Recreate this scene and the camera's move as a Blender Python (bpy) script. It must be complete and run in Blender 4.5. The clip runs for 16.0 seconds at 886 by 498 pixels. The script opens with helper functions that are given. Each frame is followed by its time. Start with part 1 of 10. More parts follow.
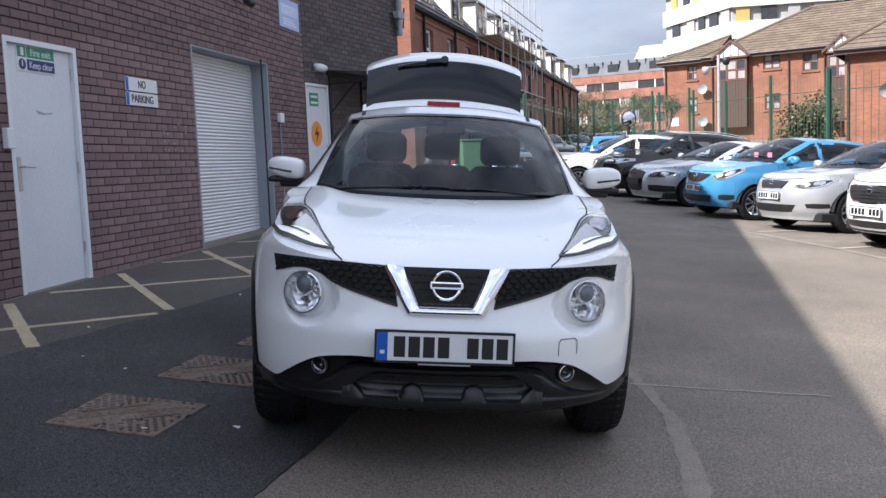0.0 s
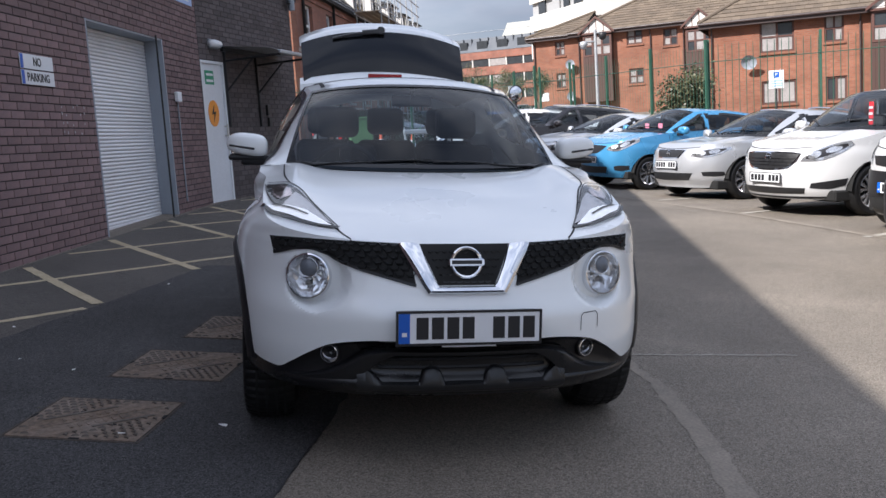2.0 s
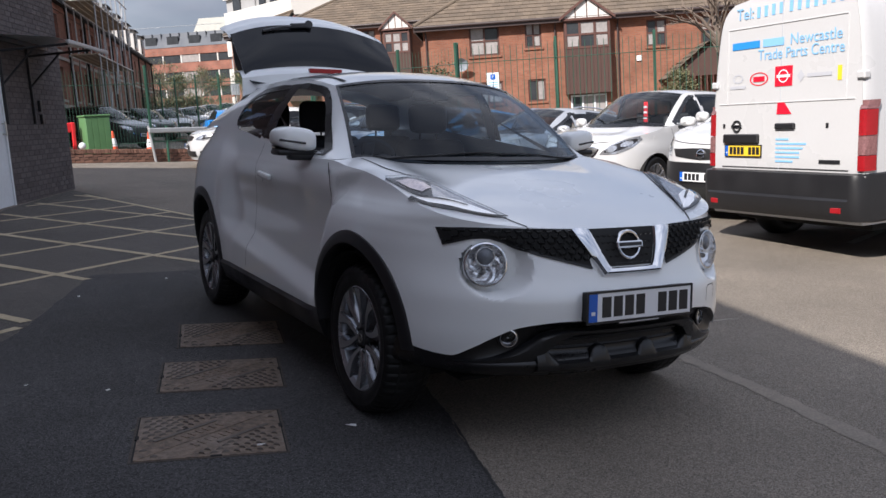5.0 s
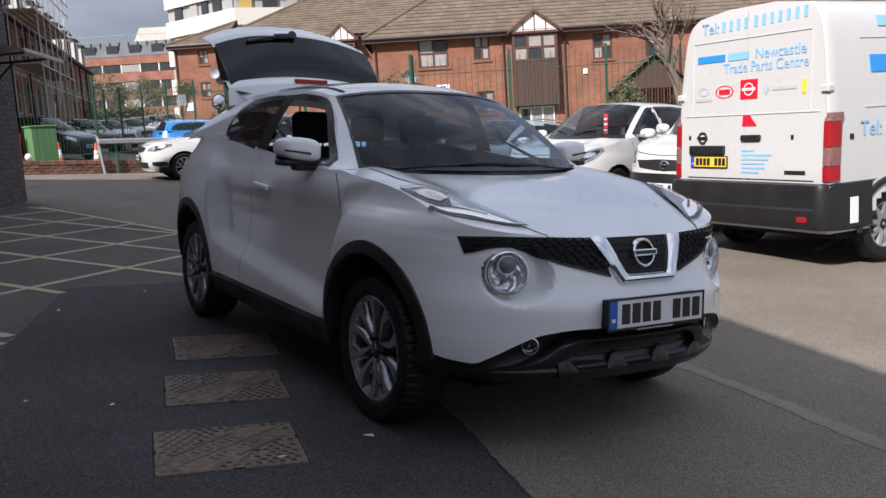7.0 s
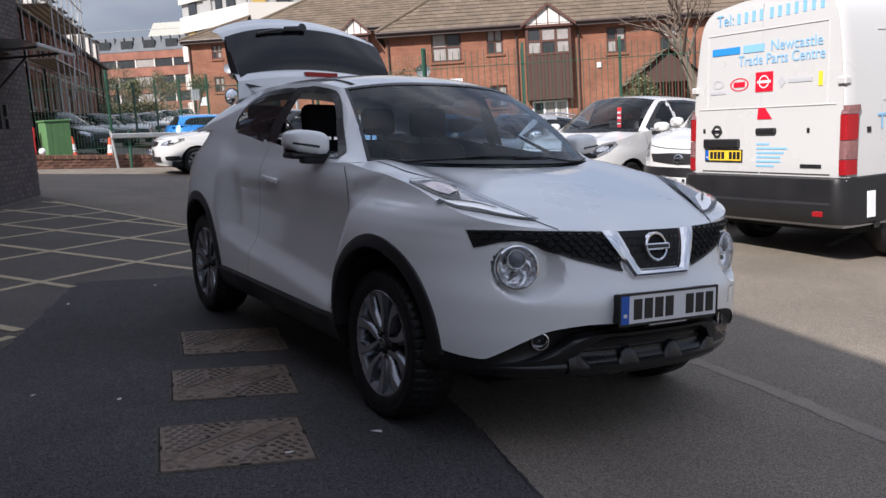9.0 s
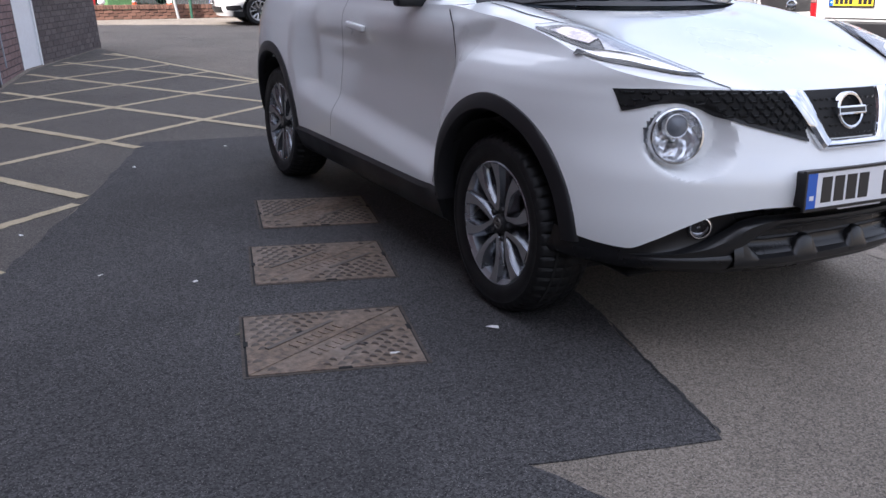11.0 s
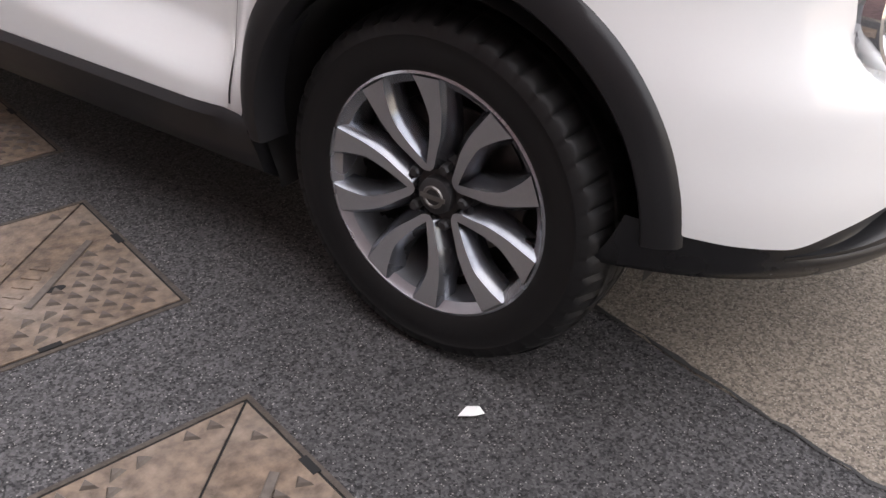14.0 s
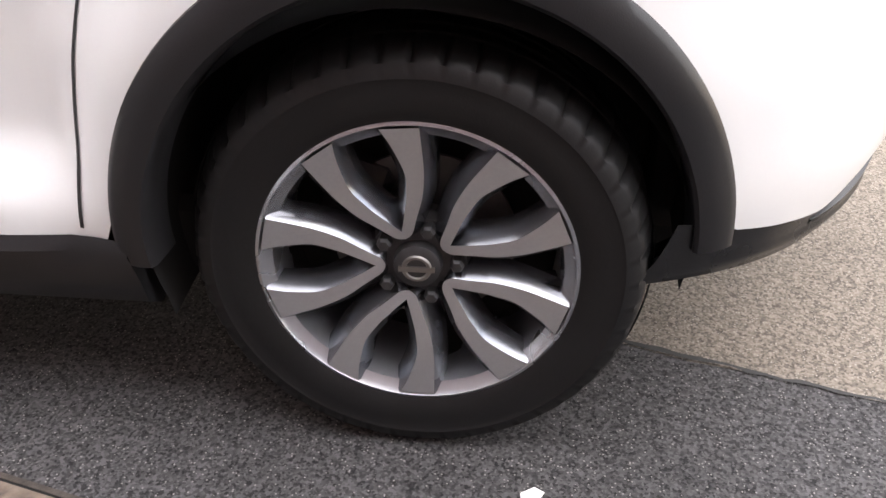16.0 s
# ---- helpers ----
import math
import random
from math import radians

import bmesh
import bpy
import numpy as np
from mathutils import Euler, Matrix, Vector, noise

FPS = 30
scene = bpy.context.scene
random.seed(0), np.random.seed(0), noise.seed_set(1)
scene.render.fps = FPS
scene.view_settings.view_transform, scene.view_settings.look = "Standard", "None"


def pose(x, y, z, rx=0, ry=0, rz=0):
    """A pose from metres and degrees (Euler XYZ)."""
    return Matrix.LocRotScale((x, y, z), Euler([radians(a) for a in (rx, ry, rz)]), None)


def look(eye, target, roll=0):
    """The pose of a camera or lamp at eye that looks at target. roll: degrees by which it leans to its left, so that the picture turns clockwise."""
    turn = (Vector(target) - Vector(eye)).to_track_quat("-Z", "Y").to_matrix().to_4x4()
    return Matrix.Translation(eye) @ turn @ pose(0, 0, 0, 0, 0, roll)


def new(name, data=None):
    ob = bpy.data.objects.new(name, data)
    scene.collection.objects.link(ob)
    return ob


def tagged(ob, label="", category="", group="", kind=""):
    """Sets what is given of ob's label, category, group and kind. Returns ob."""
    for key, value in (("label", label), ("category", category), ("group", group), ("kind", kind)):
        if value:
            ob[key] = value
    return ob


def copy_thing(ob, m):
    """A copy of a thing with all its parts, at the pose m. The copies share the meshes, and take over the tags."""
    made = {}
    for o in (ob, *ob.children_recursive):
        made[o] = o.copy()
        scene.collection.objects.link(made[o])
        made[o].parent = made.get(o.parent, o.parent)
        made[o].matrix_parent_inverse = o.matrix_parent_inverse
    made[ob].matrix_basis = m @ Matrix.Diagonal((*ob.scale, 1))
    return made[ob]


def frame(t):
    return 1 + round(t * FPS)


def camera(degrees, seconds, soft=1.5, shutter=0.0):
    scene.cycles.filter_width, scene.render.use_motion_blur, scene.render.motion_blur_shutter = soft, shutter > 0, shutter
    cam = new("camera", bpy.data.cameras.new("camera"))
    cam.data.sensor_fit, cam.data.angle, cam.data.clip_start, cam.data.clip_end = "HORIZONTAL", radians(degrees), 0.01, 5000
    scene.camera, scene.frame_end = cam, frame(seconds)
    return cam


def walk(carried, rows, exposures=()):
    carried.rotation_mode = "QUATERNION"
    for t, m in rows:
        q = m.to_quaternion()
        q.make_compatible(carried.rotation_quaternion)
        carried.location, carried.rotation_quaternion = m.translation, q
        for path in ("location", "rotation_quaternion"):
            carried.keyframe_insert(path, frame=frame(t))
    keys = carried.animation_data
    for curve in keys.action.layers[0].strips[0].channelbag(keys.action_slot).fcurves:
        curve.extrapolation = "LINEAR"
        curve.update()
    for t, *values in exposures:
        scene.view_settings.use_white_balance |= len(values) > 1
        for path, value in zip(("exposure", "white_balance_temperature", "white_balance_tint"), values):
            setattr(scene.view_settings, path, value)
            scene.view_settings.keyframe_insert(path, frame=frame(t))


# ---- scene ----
cam = camera(52.6, 16.0)
# seconds, eye, target, lean
PATH = [
    (0, (0.033, -4.256, 1.256), (0.045, -2.265, 1.065), -2.33),
    (0.5, (0.025, -4.252, 1.255), (0.036, -2.261, 1.061), -2.10),
    (1, (-0.026, -4.210, 1.253), (0.002, -2.221, 1.047), -2.21),
    (1.5, (-0.246, -4.044, 1.264), (-0.108, -2.062, 1.033), -3.14),
    (2, (-0.496, -4.026, 1.251), (-0.207, -2.063, 0.999), -3.71),
    (2.5, (-0.813, -3.998, 1.274), (-0.402, -2.059, 1.005), -3.75),
    (3, (-1.138, -3.924, 1.312), (-0.631, -2.010, 1.032), -3.92),
    (3.5, (-1.417, -3.874, 1.320), (-0.793, -1.995, 1.032), -4.34),
    (4, (-1.717, -3.707, 1.329), (-0.993, -1.867, 1.034), -4.28),
    (4.5, (-2.007, -3.644, 1.337), (-1.208, -1.834, 1.044), -3.49),
    (5, (-2.255, -3.580, 1.343), (-1.325, -1.834, 1.045), -3.72),
    (5.2, (-2.339, -3.436, 1.366), (-1.356, -1.720, 1.062), -4.22),
    (7.5, (-2.532, -3.452, 1.352), (-1.491, -1.767, 1.075), -3.57),
    (8, (-2.533, -3.447, 1.348), (-1.500, -1.757, 1.077), -3.59),
    (8.2, (-2.539, -3.448, 1.350), (-1.508, -1.757, 1.076), -3.51),
    (10.3, (-2.385, -3.165, 1.317), (-1.468, -1.436, 0.908), -3.15),
    (10.5, (-2.394, -3.089, 1.310), (-1.513, -1.354, 0.849), -2.53),
    (11, (-2.382, -2.759, 1.298), (-1.536, -1.047, 0.703), -4.14),
    (11.5, (-2.345, -2.473, 1.288), (-1.446, -0.822, 0.604), -5.03),
    (12, (-2.227, -2.152, 1.270), (-1.288, -0.562, 0.501), -4.48),
    (12.5, (-2.170, -1.798, 1.255), (-1.149, -0.308, 0.396), -3.86),
    (13, (-2.114, -1.483, 1.244), (-1.008, -0.098, 0.318), -3.23),
    (13.5, (-1.990, -1.135, 1.198), (-0.755, 0.081, 0.200), -1.32),
    (14, (-1.895, -0.826, 1.198), (-0.546, 0.147, 0.087), -1.93),
    (14.5, (-1.847, -0.571, 1.184), (-0.410, 0.177, 0.011), -2.27),
    (15, (-1.787, -0.388, 1.172), (-0.282, 0.170, -0.021), -2.72),
    (15.5, (-1.785, -0.246, 1.157), (-0.201, 0.092, -0.016), -3.63),
    (16, (-1.800, -0.185, 1.164), (-0.193, 0.025, -0.008), -3.32),
]
EXPOSURE = [(0.0, 1.21, 5850, 14), (1.2, 1.16, 5850, 14), (2.2, 0.86, 5850, 14), (3.5, 0.75, 5950, 15), (5.0, 0.69, 6000, 15), (8.0, 0.61, 6050, 15), (9.4, 0.67, 5950, 15), (10.4, 0.77, 5850, 15), (10.6, 0.99, 5900, 16),
            (11.0, 1.78, 6000, 17), (11.5, 2.49, 6150, 18), (12.0, 2.72, 6400, 17), (12.5, 2.88, 6800, 17), (14.0, 3.0, 7300, 16), (15.0, 3.36, 7350, 15), (16.0, 3.68, 7400, 15)]
walk(cam, [(t, look(eye, target, roll)) for t, eye, target, roll in PATH], EXPOSURE)

# ---- light ----
SUN_TO = Vector((-7.34, -3.9, 7.0)).normalized()          # towards the sun
world = bpy.data.worlds.new("sky")
scene.world = world
world.use_nodes = True
wn, wl = world.node_tree.nodes, world.node_tree.links
wn.clear()
w_out, w_bg = wn.new("ShaderNodeOutputWorld"), wn.new("ShaderNodeBackground")
w_sky = wn.new("ShaderNodeTexSky")
w_sky.sky_type, w_sky.sun_disc = "NISHITA", False
w_sky.sun_elevation = math.asin(SUN_TO.z)
w_sky.sun_rotation = math.atan2(SUN_TO.x, SUN_TO.y) % (2 * math.pi)
w_sky.dust_density, w_sky.ozone_density = 1.5, 1.0
# broken cloud over the blue
w_co, w_map = wn.new("ShaderNodeTexCoord"), wn.new("ShaderNodeMapping")
w_map.inputs["Scale"].default_value = (1.0, 1.0, 3.2)
w_cl, w_ramp, w_mix = wn.new("ShaderNodeTexNoise"), wn.new("ShaderNodeValToRGB"), wn.new("ShaderNodeMix")
w_cl.inputs["Scale"].default_value, w_cl.inputs["Detail"].default_value, w_cl.inputs["Roughness"].default_value = 2.3, 9.0, 0.56
w_ramp.color_ramp.elements[0].position, w_ramp.color_ramp.elements[1].position = 0.34, 0.62
w_ramp.color_ramp.elements[0].color, w_ramp.color_ramp.elements[1].color = (0.25, 0.25, 0.25, 1), (1, 1, 1, 1)
w_sh, w_shr = wn.new("ShaderNodeTexNoise"), wn.new("ShaderNodeValToRGB")
w_sh.inputs["Scale"].default_value, w_sh.inputs["Detail"].default_value = 3.1, 6.0
w_shr.color_ramp.elements[0].position, w_shr.color_ramp.elements[1].position = 0.3, 0.72
w_shr.color_ramp.elements[0].color, w_shr.color_ramp.elements[1].color = (3.8, 4.1, 4.7, 1), (8.6, 8.7, 8.9, 1)
w_mix.data_type = "RGBA"
wl.new(w_co.outputs["Generated"], w_map.inputs["Vector"])
for n in (w_cl, w_sh):
    wl.new(w_map.outputs[0], n.inputs["Vector"])
wl.new(w_cl.outputs["Fac"], w_ramp.inputs[0])
wl.new(w_sh.outputs["Fac"], w_shr.inputs[0])
wl.new(w_ramp.outputs[0], w_mix.inputs[0])
wl.new(w_sky.outputs[0], w_mix.inputs[6])
wl.new(w_shr.outputs[0], w_mix.inputs[7])
# an overcast sky is dimmer at the horizon than overhead
w_sep, w_fall, w_dim = wn.new("ShaderNodeSeparateXYZ"), wn.new("ShaderNodeMapRange"), wn.new("ShaderNodeVectorMath")
w_fall.inputs["From Min"].default_value, w_fall.inputs["From Max"].default_value = 0.0, 0.75
w_fall.inputs["To Min"].default_value, w_fall.inputs["To Max"].default_value = 0.52, 1.32
w_dim.operation = "SCALE"
wl.new(w_co.outputs["Generated"], w_sep.inputs[0])
wl.new(w_sep.outputs[2], w_fall.inputs["Value"])
wl.new(w_mix.outputs[2], w_dim.inputs[0])
wl.new(w_fall.outputs[0], w_dim.inputs["Scale"])
wl.new(w_dim.outputs[0], w_bg.inputs["Color"])
w_bg.inputs["Strength"].default_value = 0.076
wl.new(w_bg.outputs[0], w_out.inputs["Surface"])
sun = new("sun", bpy.data.lights.new("sun", "SUN"))
sun.data.energy, sun.data.angle, sun.data.color = 5.0, radians(0.6), (1.0, 0.92, 0.79)
sun.matrix_world = look(SUN_TO * 60, (0, 0, 0))

# ---- axes of the yard ----
# The yard is a slope: it falls towards +x and rises towards +y. YARD carries yard places into the upright world.
YARD = Matrix(((0.99710, 0.0, 0.07605, 0), (0.00274, 0.99935, -0.03589, 0), (-0.07600, 0.03600, 0.99646, 0), (0, 0, 0, 1)))


def ground_z(x, y):
    """Height of the ground in the world."""
    sx = x if x < 3 else 3 + (x - 3) * (1 - 0.65 * min(1.0, max(0.0, (12 - y) / 5)))
    sx = max(-9.0, min(9.0 if y > 7 else 7.0, sx))
    sy = max(-25.0, min(95.0, y))
    return -0.07632 * sx + 0.036023 * sy


# ---- helpers ----
def frame_of(x, y, z, deg):
    return pose(x, y, z, 0, 0, deg)


def thing(name, label, category, m=None, group="", kind=""):
    ob = new(name)
    ob.empty_display_size = 0.1
    if m is not None:
        ob.matrix_world = m
    return tagged(ob, label, category, group, kind)


def mesh_from(bm, name, materials, smooth=False, sharp=None):
    bmesh.ops.recalc_face_normals(bm, faces=bm.faces[:]) if sharp != "keep" else None
    me = bpy.data.meshes.new(name)
    bm.to_mesh(me)
    bm.free()
    for m in materials if isinstance(materials, (list, tuple)) else [materials]:
        me.materials.append(m)
    if smooth:
        me.shade_smooth()
        if smooth != True:
            me.set_sharp_from_angle(angle=radians(smooth))
    return me


def part(name, bm, material, parent, label="", smooth=False, keep=False):
    ob = new(name, mesh_from(bm, name, material, smooth, "keep" if keep else None))
    ob.parent = parent
    if label:
        ob["label"] = label
    return ob


def solo(name, bm, material, label, category, m=None, group="", kind="", smooth=False):
    ob = new(name, mesh_from(bm, name, material, smooth))
    if m is not None:
        ob.matrix_world = m
    return tagged(ob, label, category, group, kind)


def add_box(bm, lo, hi, bevel=0.0, m=None, seg=1):
    x0, y0, z0 = lo
    x1, y1, z1 = hi
    vs = [bm.verts.new(p) for p in ((x0, y0, z0), (x1, y0, z0), (x1, y1, z0), (x0, y1, z0), (x0, y0, z1), (x1, y0, z1), (x1, y1, z1), (x0, y1, z1))]
    fs = [bm.faces.new([vs[i] for i in f]) for f in ((0, 3, 2, 1), (4, 5, 6, 7), (0, 1, 5, 4), (1, 2, 6, 5), (2, 3, 7, 6), (3, 0, 4, 7))]
    if bevel:
        es = list({e for f in fs for e in f.edges})
        r = bmesh.ops.bevel(bm, geom=es, offset=bevel, segments=seg, affect="EDGES", profile=0.5)
        vs = list({v for f in r["faces"] for v in f.verts} | {v for v in vs if v.is_valid})
    if m is not None:
        bmesh.ops.transform(bm, matrix=m, verts=[v for v in vs if v.is_valid])
    return vs


def box(lo, hi, bevel=0.0, seg=1):
    bm = bmesh.new()
    add_box(bm, lo, hi, bevel, None, seg)
    return bm


def add_tube(bm, a, b, r, seg=10, r2=None, caps=True):
    """A round bar from a to b."""
    a, b = Vector(a), Vector(b)
    d = b - a
    q = d.to_track_quat("Z", "Y").to_matrix()
    rings = []
    for p, rr in ((a, r), (b, r if r2 is None else r2)):
        rings.append([bm.verts.new(p + q @ Vector((rr * math.cos(2 * math.pi * i / seg), rr * math.sin(2 * math.pi * i / seg), 0))) for i in range(seg)])
    for i in range(seg):
        j = (i + 1) % seg
        bm.faces.new((rings[0][i], rings[0][j], rings[1][j], rings[1][i]))
    if caps:
        bm.faces.new(rings[0][::-1])
        bm.faces.new(rings[1])
    return rings


def add_path(bm, pts, r, seg=8):
    """A round bar along a line of points, in one piece."""
    pts = [Vector(p) for p in pts]
    rings = []
    for i, p in enumerate(pts):
        d = (pts[min(i + 1, len(pts) - 1)] - pts[max(i - 1, 0)]).normalized()
        side = d.cross(Vector((0, 0, 1)) if abs(d.z) < 0.9 else Vector((1, 0, 0))).normalized()
        up = side.cross(d)
        rings.append([p + (side * math.cos(2 * math.pi * j / seg) + up * math.sin(2 * math.pi * j / seg)) * r for j in range(seg)])
    vs = add_grid(bm, rings, close_v=True)
    bm.faces.new(vs[0][::-1])
    bm.faces.new(vs[-1])


def add_grid(bm, rows, close_u=False, close_v=False, mat=0):
    """Quads over rows of points; returns the vertices."""
    vs = [[bm.verts.new(p) for p in row] for row in rows]
    nu, nv = len(vs), len(vs[0])
    for i in range(nu if close_u else nu - 1):
        for j in range(nv if close_v else nv - 1):
            q = (vs[i][j], vs[(i + 1) % nu][j], vs[(i + 1) % nu][(j + 1) % nv], vs[i][(j + 1) % nv])
            if len({v.co.to_tuple(5) for v in q}) > 2:
                f = bm.faces.new(q)
                f.material_index = mat
    return vs


def add_lathe(bm, profile, seg=32, axis="x", m=None):
    """Turn (radius, along) pairs round an axis."""
    rows = []
    for r, a in profile:
        row = []
        for i in range(seg):
            t = 2 * math.pi * i / seg
            c, s = r * math.cos(t), r * math.sin(t)
            p = Vector((a, c, s)) if axis == "x" else Vector((c, a, s)) if axis == "y" else Vector((c, s, a))
            row.append(m @ p if m is not None else p)
        rows.append(row)
    return add_grid(bm, rows, close_v=True)


def add_ngon(bm, pts):
    return bm.faces.new([bm.verts.new(p) for p in pts])


def slab(pts, z0, z1):
    """A flat plate of a plan outline between two heights."""
    bm = bmesh.new()
    f = add_ngon(bm, [(x, y, z0) for x, y in pts])
    r = bmesh.ops.extrude_face_region(bm, geom=[f])
    bmesh.ops.translate(bm, verts=[v for v in r["geom"] if isinstance(v, bmesh.types.BMVert)], vec=(0, 0, z1 - z0))
    return bm


def spline(keys, t):
    """A smooth curve through (t, value) keys, without overshoot."""
    if t <= keys[0][0]:
        return keys[0][1]
    if t >= keys[-1][0]:
        return keys[-1][1]
    n = max(i for i in range(len(keys) - 1) if keys[i][0] <= t)
    (t0, v0), (t1, v1) = keys[n], keys[n + 1]
    s0 = (v1 - v0) / (t1 - t0)
    sa = (v0 - keys[n - 1][1]) / (t0 - keys[n - 1][0]) if n else s0
    sb = (keys[n + 2][1] - v1) / (keys[n + 2][0] - t1) if n + 2 < len(keys) else s0
    ma = 0 if sa * s0 <= 0 and n else 2 * sa * s0 / (sa + s0) if abs(sa + s0) > 1e-9 and sa * s0 > 0 else s0
    mb = 0 if sb * s0 <= 0 and n + 2 < len(keys) else 2 * sb * s0 / (sb + s0) if abs(sb + s0) > 1e-9 and sb * s0 > 0 else s0
    h, u = t1 - t0, (t - t0) / (t1 - t0)
    return v0 * (2 * u**3 - 3 * u**2 + 1) + ma * h * (u**3 - 2 * u**2 + u) + v1 * (3 * u**2 - 2 * u**3) + mb * h * (u**3 - u**2)


def add_text(parent, body, size, m, material, name="lettering", label="", align="CENTER", extrude=0.0008, squash=1.0, bold=0.0):
    cu = bpy.data.curves.new(name, "FONT")
    cu.body, cu.size, cu.align_x, cu.align_y, cu.extrude, cu.offset = body, size, align, "CENTER", extrude, bold
    tmp = bpy.data.objects.new(name, cu)
    me = bpy.data.meshes.new_from_object(tmp)
    bpy.data.objects.remove(tmp)
    bpy.data.curves.remove(cu)
    me.transform(m @ Matrix.Diagonal((squash, 1, 1, 1)))
    me.materials.clear()
    me.materials.append(material)
    ob = new(name, me)
    ob.parent = parent
    if label:
        ob["label"] = label
    return ob


# ---- materials ----
def mk(name, color, rough=0.6, metal=0.0, var=0.18, scale=3.0, fine=60.0, bump=0.0, bump_scale=150.0, spec=0.5, coat=0.0, tint=None, rand=0.0, island=0.0, rvar=0.1):
    """A surface with broad and fine variation of colour and gloss, at world size."""
    m = bpy.data.materials.new(name)
    m.use_nodes = True
    n, l = m.node_tree.nodes, m.node_tree.links
    b = n["Principled BSDF"]
    b.inputs["Metallic"].default_value, b.inputs["Specular IOR Level"].default_value = metal, spec
    b.inputs["Coat Weight"].default_value, b.inputs["Coat Roughness"].default_value = coat, 0.04
    geo = n.new("ShaderNodeTexCoord")
    big, small = n.new("ShaderNodeTexNoise"), n.new("ShaderNodeTexNoise")
    for t, s, d in ((big, scale, 5), (small, fine, 3)):
        t.inputs["Scale"].default_value, t.inputs["Detail"].default_value = s, d
        l.new(geo.outputs["Object"], t.inputs["Vector"])
    add = n.new("ShaderNodeMath")
    add.operation = "ADD"
    l.new(big.outputs["Fac"], add.inputs[0])
    l.new(small.outputs["Fac"], add.inputs[1])
    rng = n.new("ShaderNodeMapRange")
    rng.inputs["From Min"].default_value, rng.inputs["From Max"].default_value = 0.65, 1.35
    rng.inputs["To Min"].default_value, rng.inputs["To Max"].default_value = 1 - var, 1 + var
    l.new(add.outputs[0], rng.inputs["Value"])
    value = rng.outputs[0]
    for amount, node in ((rand, "ShaderNodeObjectInfo"), (island, "ShaderNodeNewGeometry")):
        if amount:
            src, r2, mu = n.new(node), n.new("ShaderNodeMapRange"), n.new("ShaderNodeMath")
            r2.inputs["To Min"].default_value, r2.inputs["To Max"].default_value = 1 - amount, 1 + amount
            l.new(src.outputs["Random" if node == "ShaderNodeObjectInfo" else "Random Per Island"], r2.inputs["Value"])
            mu.operation = "MULTIPLY"
            l.new(value, mu.inputs[0])
            l.new(r2.outputs[0], mu.inputs[1])
            value = mu.outputs[0]
    mix = n.new("ShaderNodeMix")
    mix.data_type = "RGBA"
    mix.inputs[6].default_value, mix.inputs[7].default_value = (*color, 1), (*(tint or color), 1)
    l.new(big.outputs["Fac"], mix.inputs[0])
    sc = n.new("ShaderNodeVectorMath")
    sc.operation = "SCALE"
    l.new(mix.outputs[2], sc.inputs[0])
    l.new(value, sc.inputs["Scale"])
    l.new(sc.outputs[0], b.inputs["Base Color"])
    rr = n.new("ShaderNodeMapRange")
    rr.inputs["From Min"].default_value, rr.inputs["From Max"].default_value = 0.3, 0.7
    rr.inputs["To Min"].default_value, rr.inputs["To Max"].default_value = max(0.02, rough - rvar), min(1, rough + rvar)
    l.new(big.outputs["Fac"], rr.inputs["Value"])
    l.new(rr.outputs[0], b.inputs["Roughness"])
    if bump:
        bt, bn = n.new("ShaderNodeTexNoise"), n.new("ShaderNodeBump")
        bt.inputs["Scale"].default_value, bt.inputs["Detail"].default_value = bump_scale, 4
        l.new(geo.outputs["Object"], bt.inputs["Vector"])
        bn.inputs["Strength"].default_value, bn.inputs["Distance"].default_value = bump, 0.01
        l.new(bt.outputs["Fac"], bn.inputs["Height"])
        l.new(bn.outputs[0], b.inputs["Normal"])
    return m


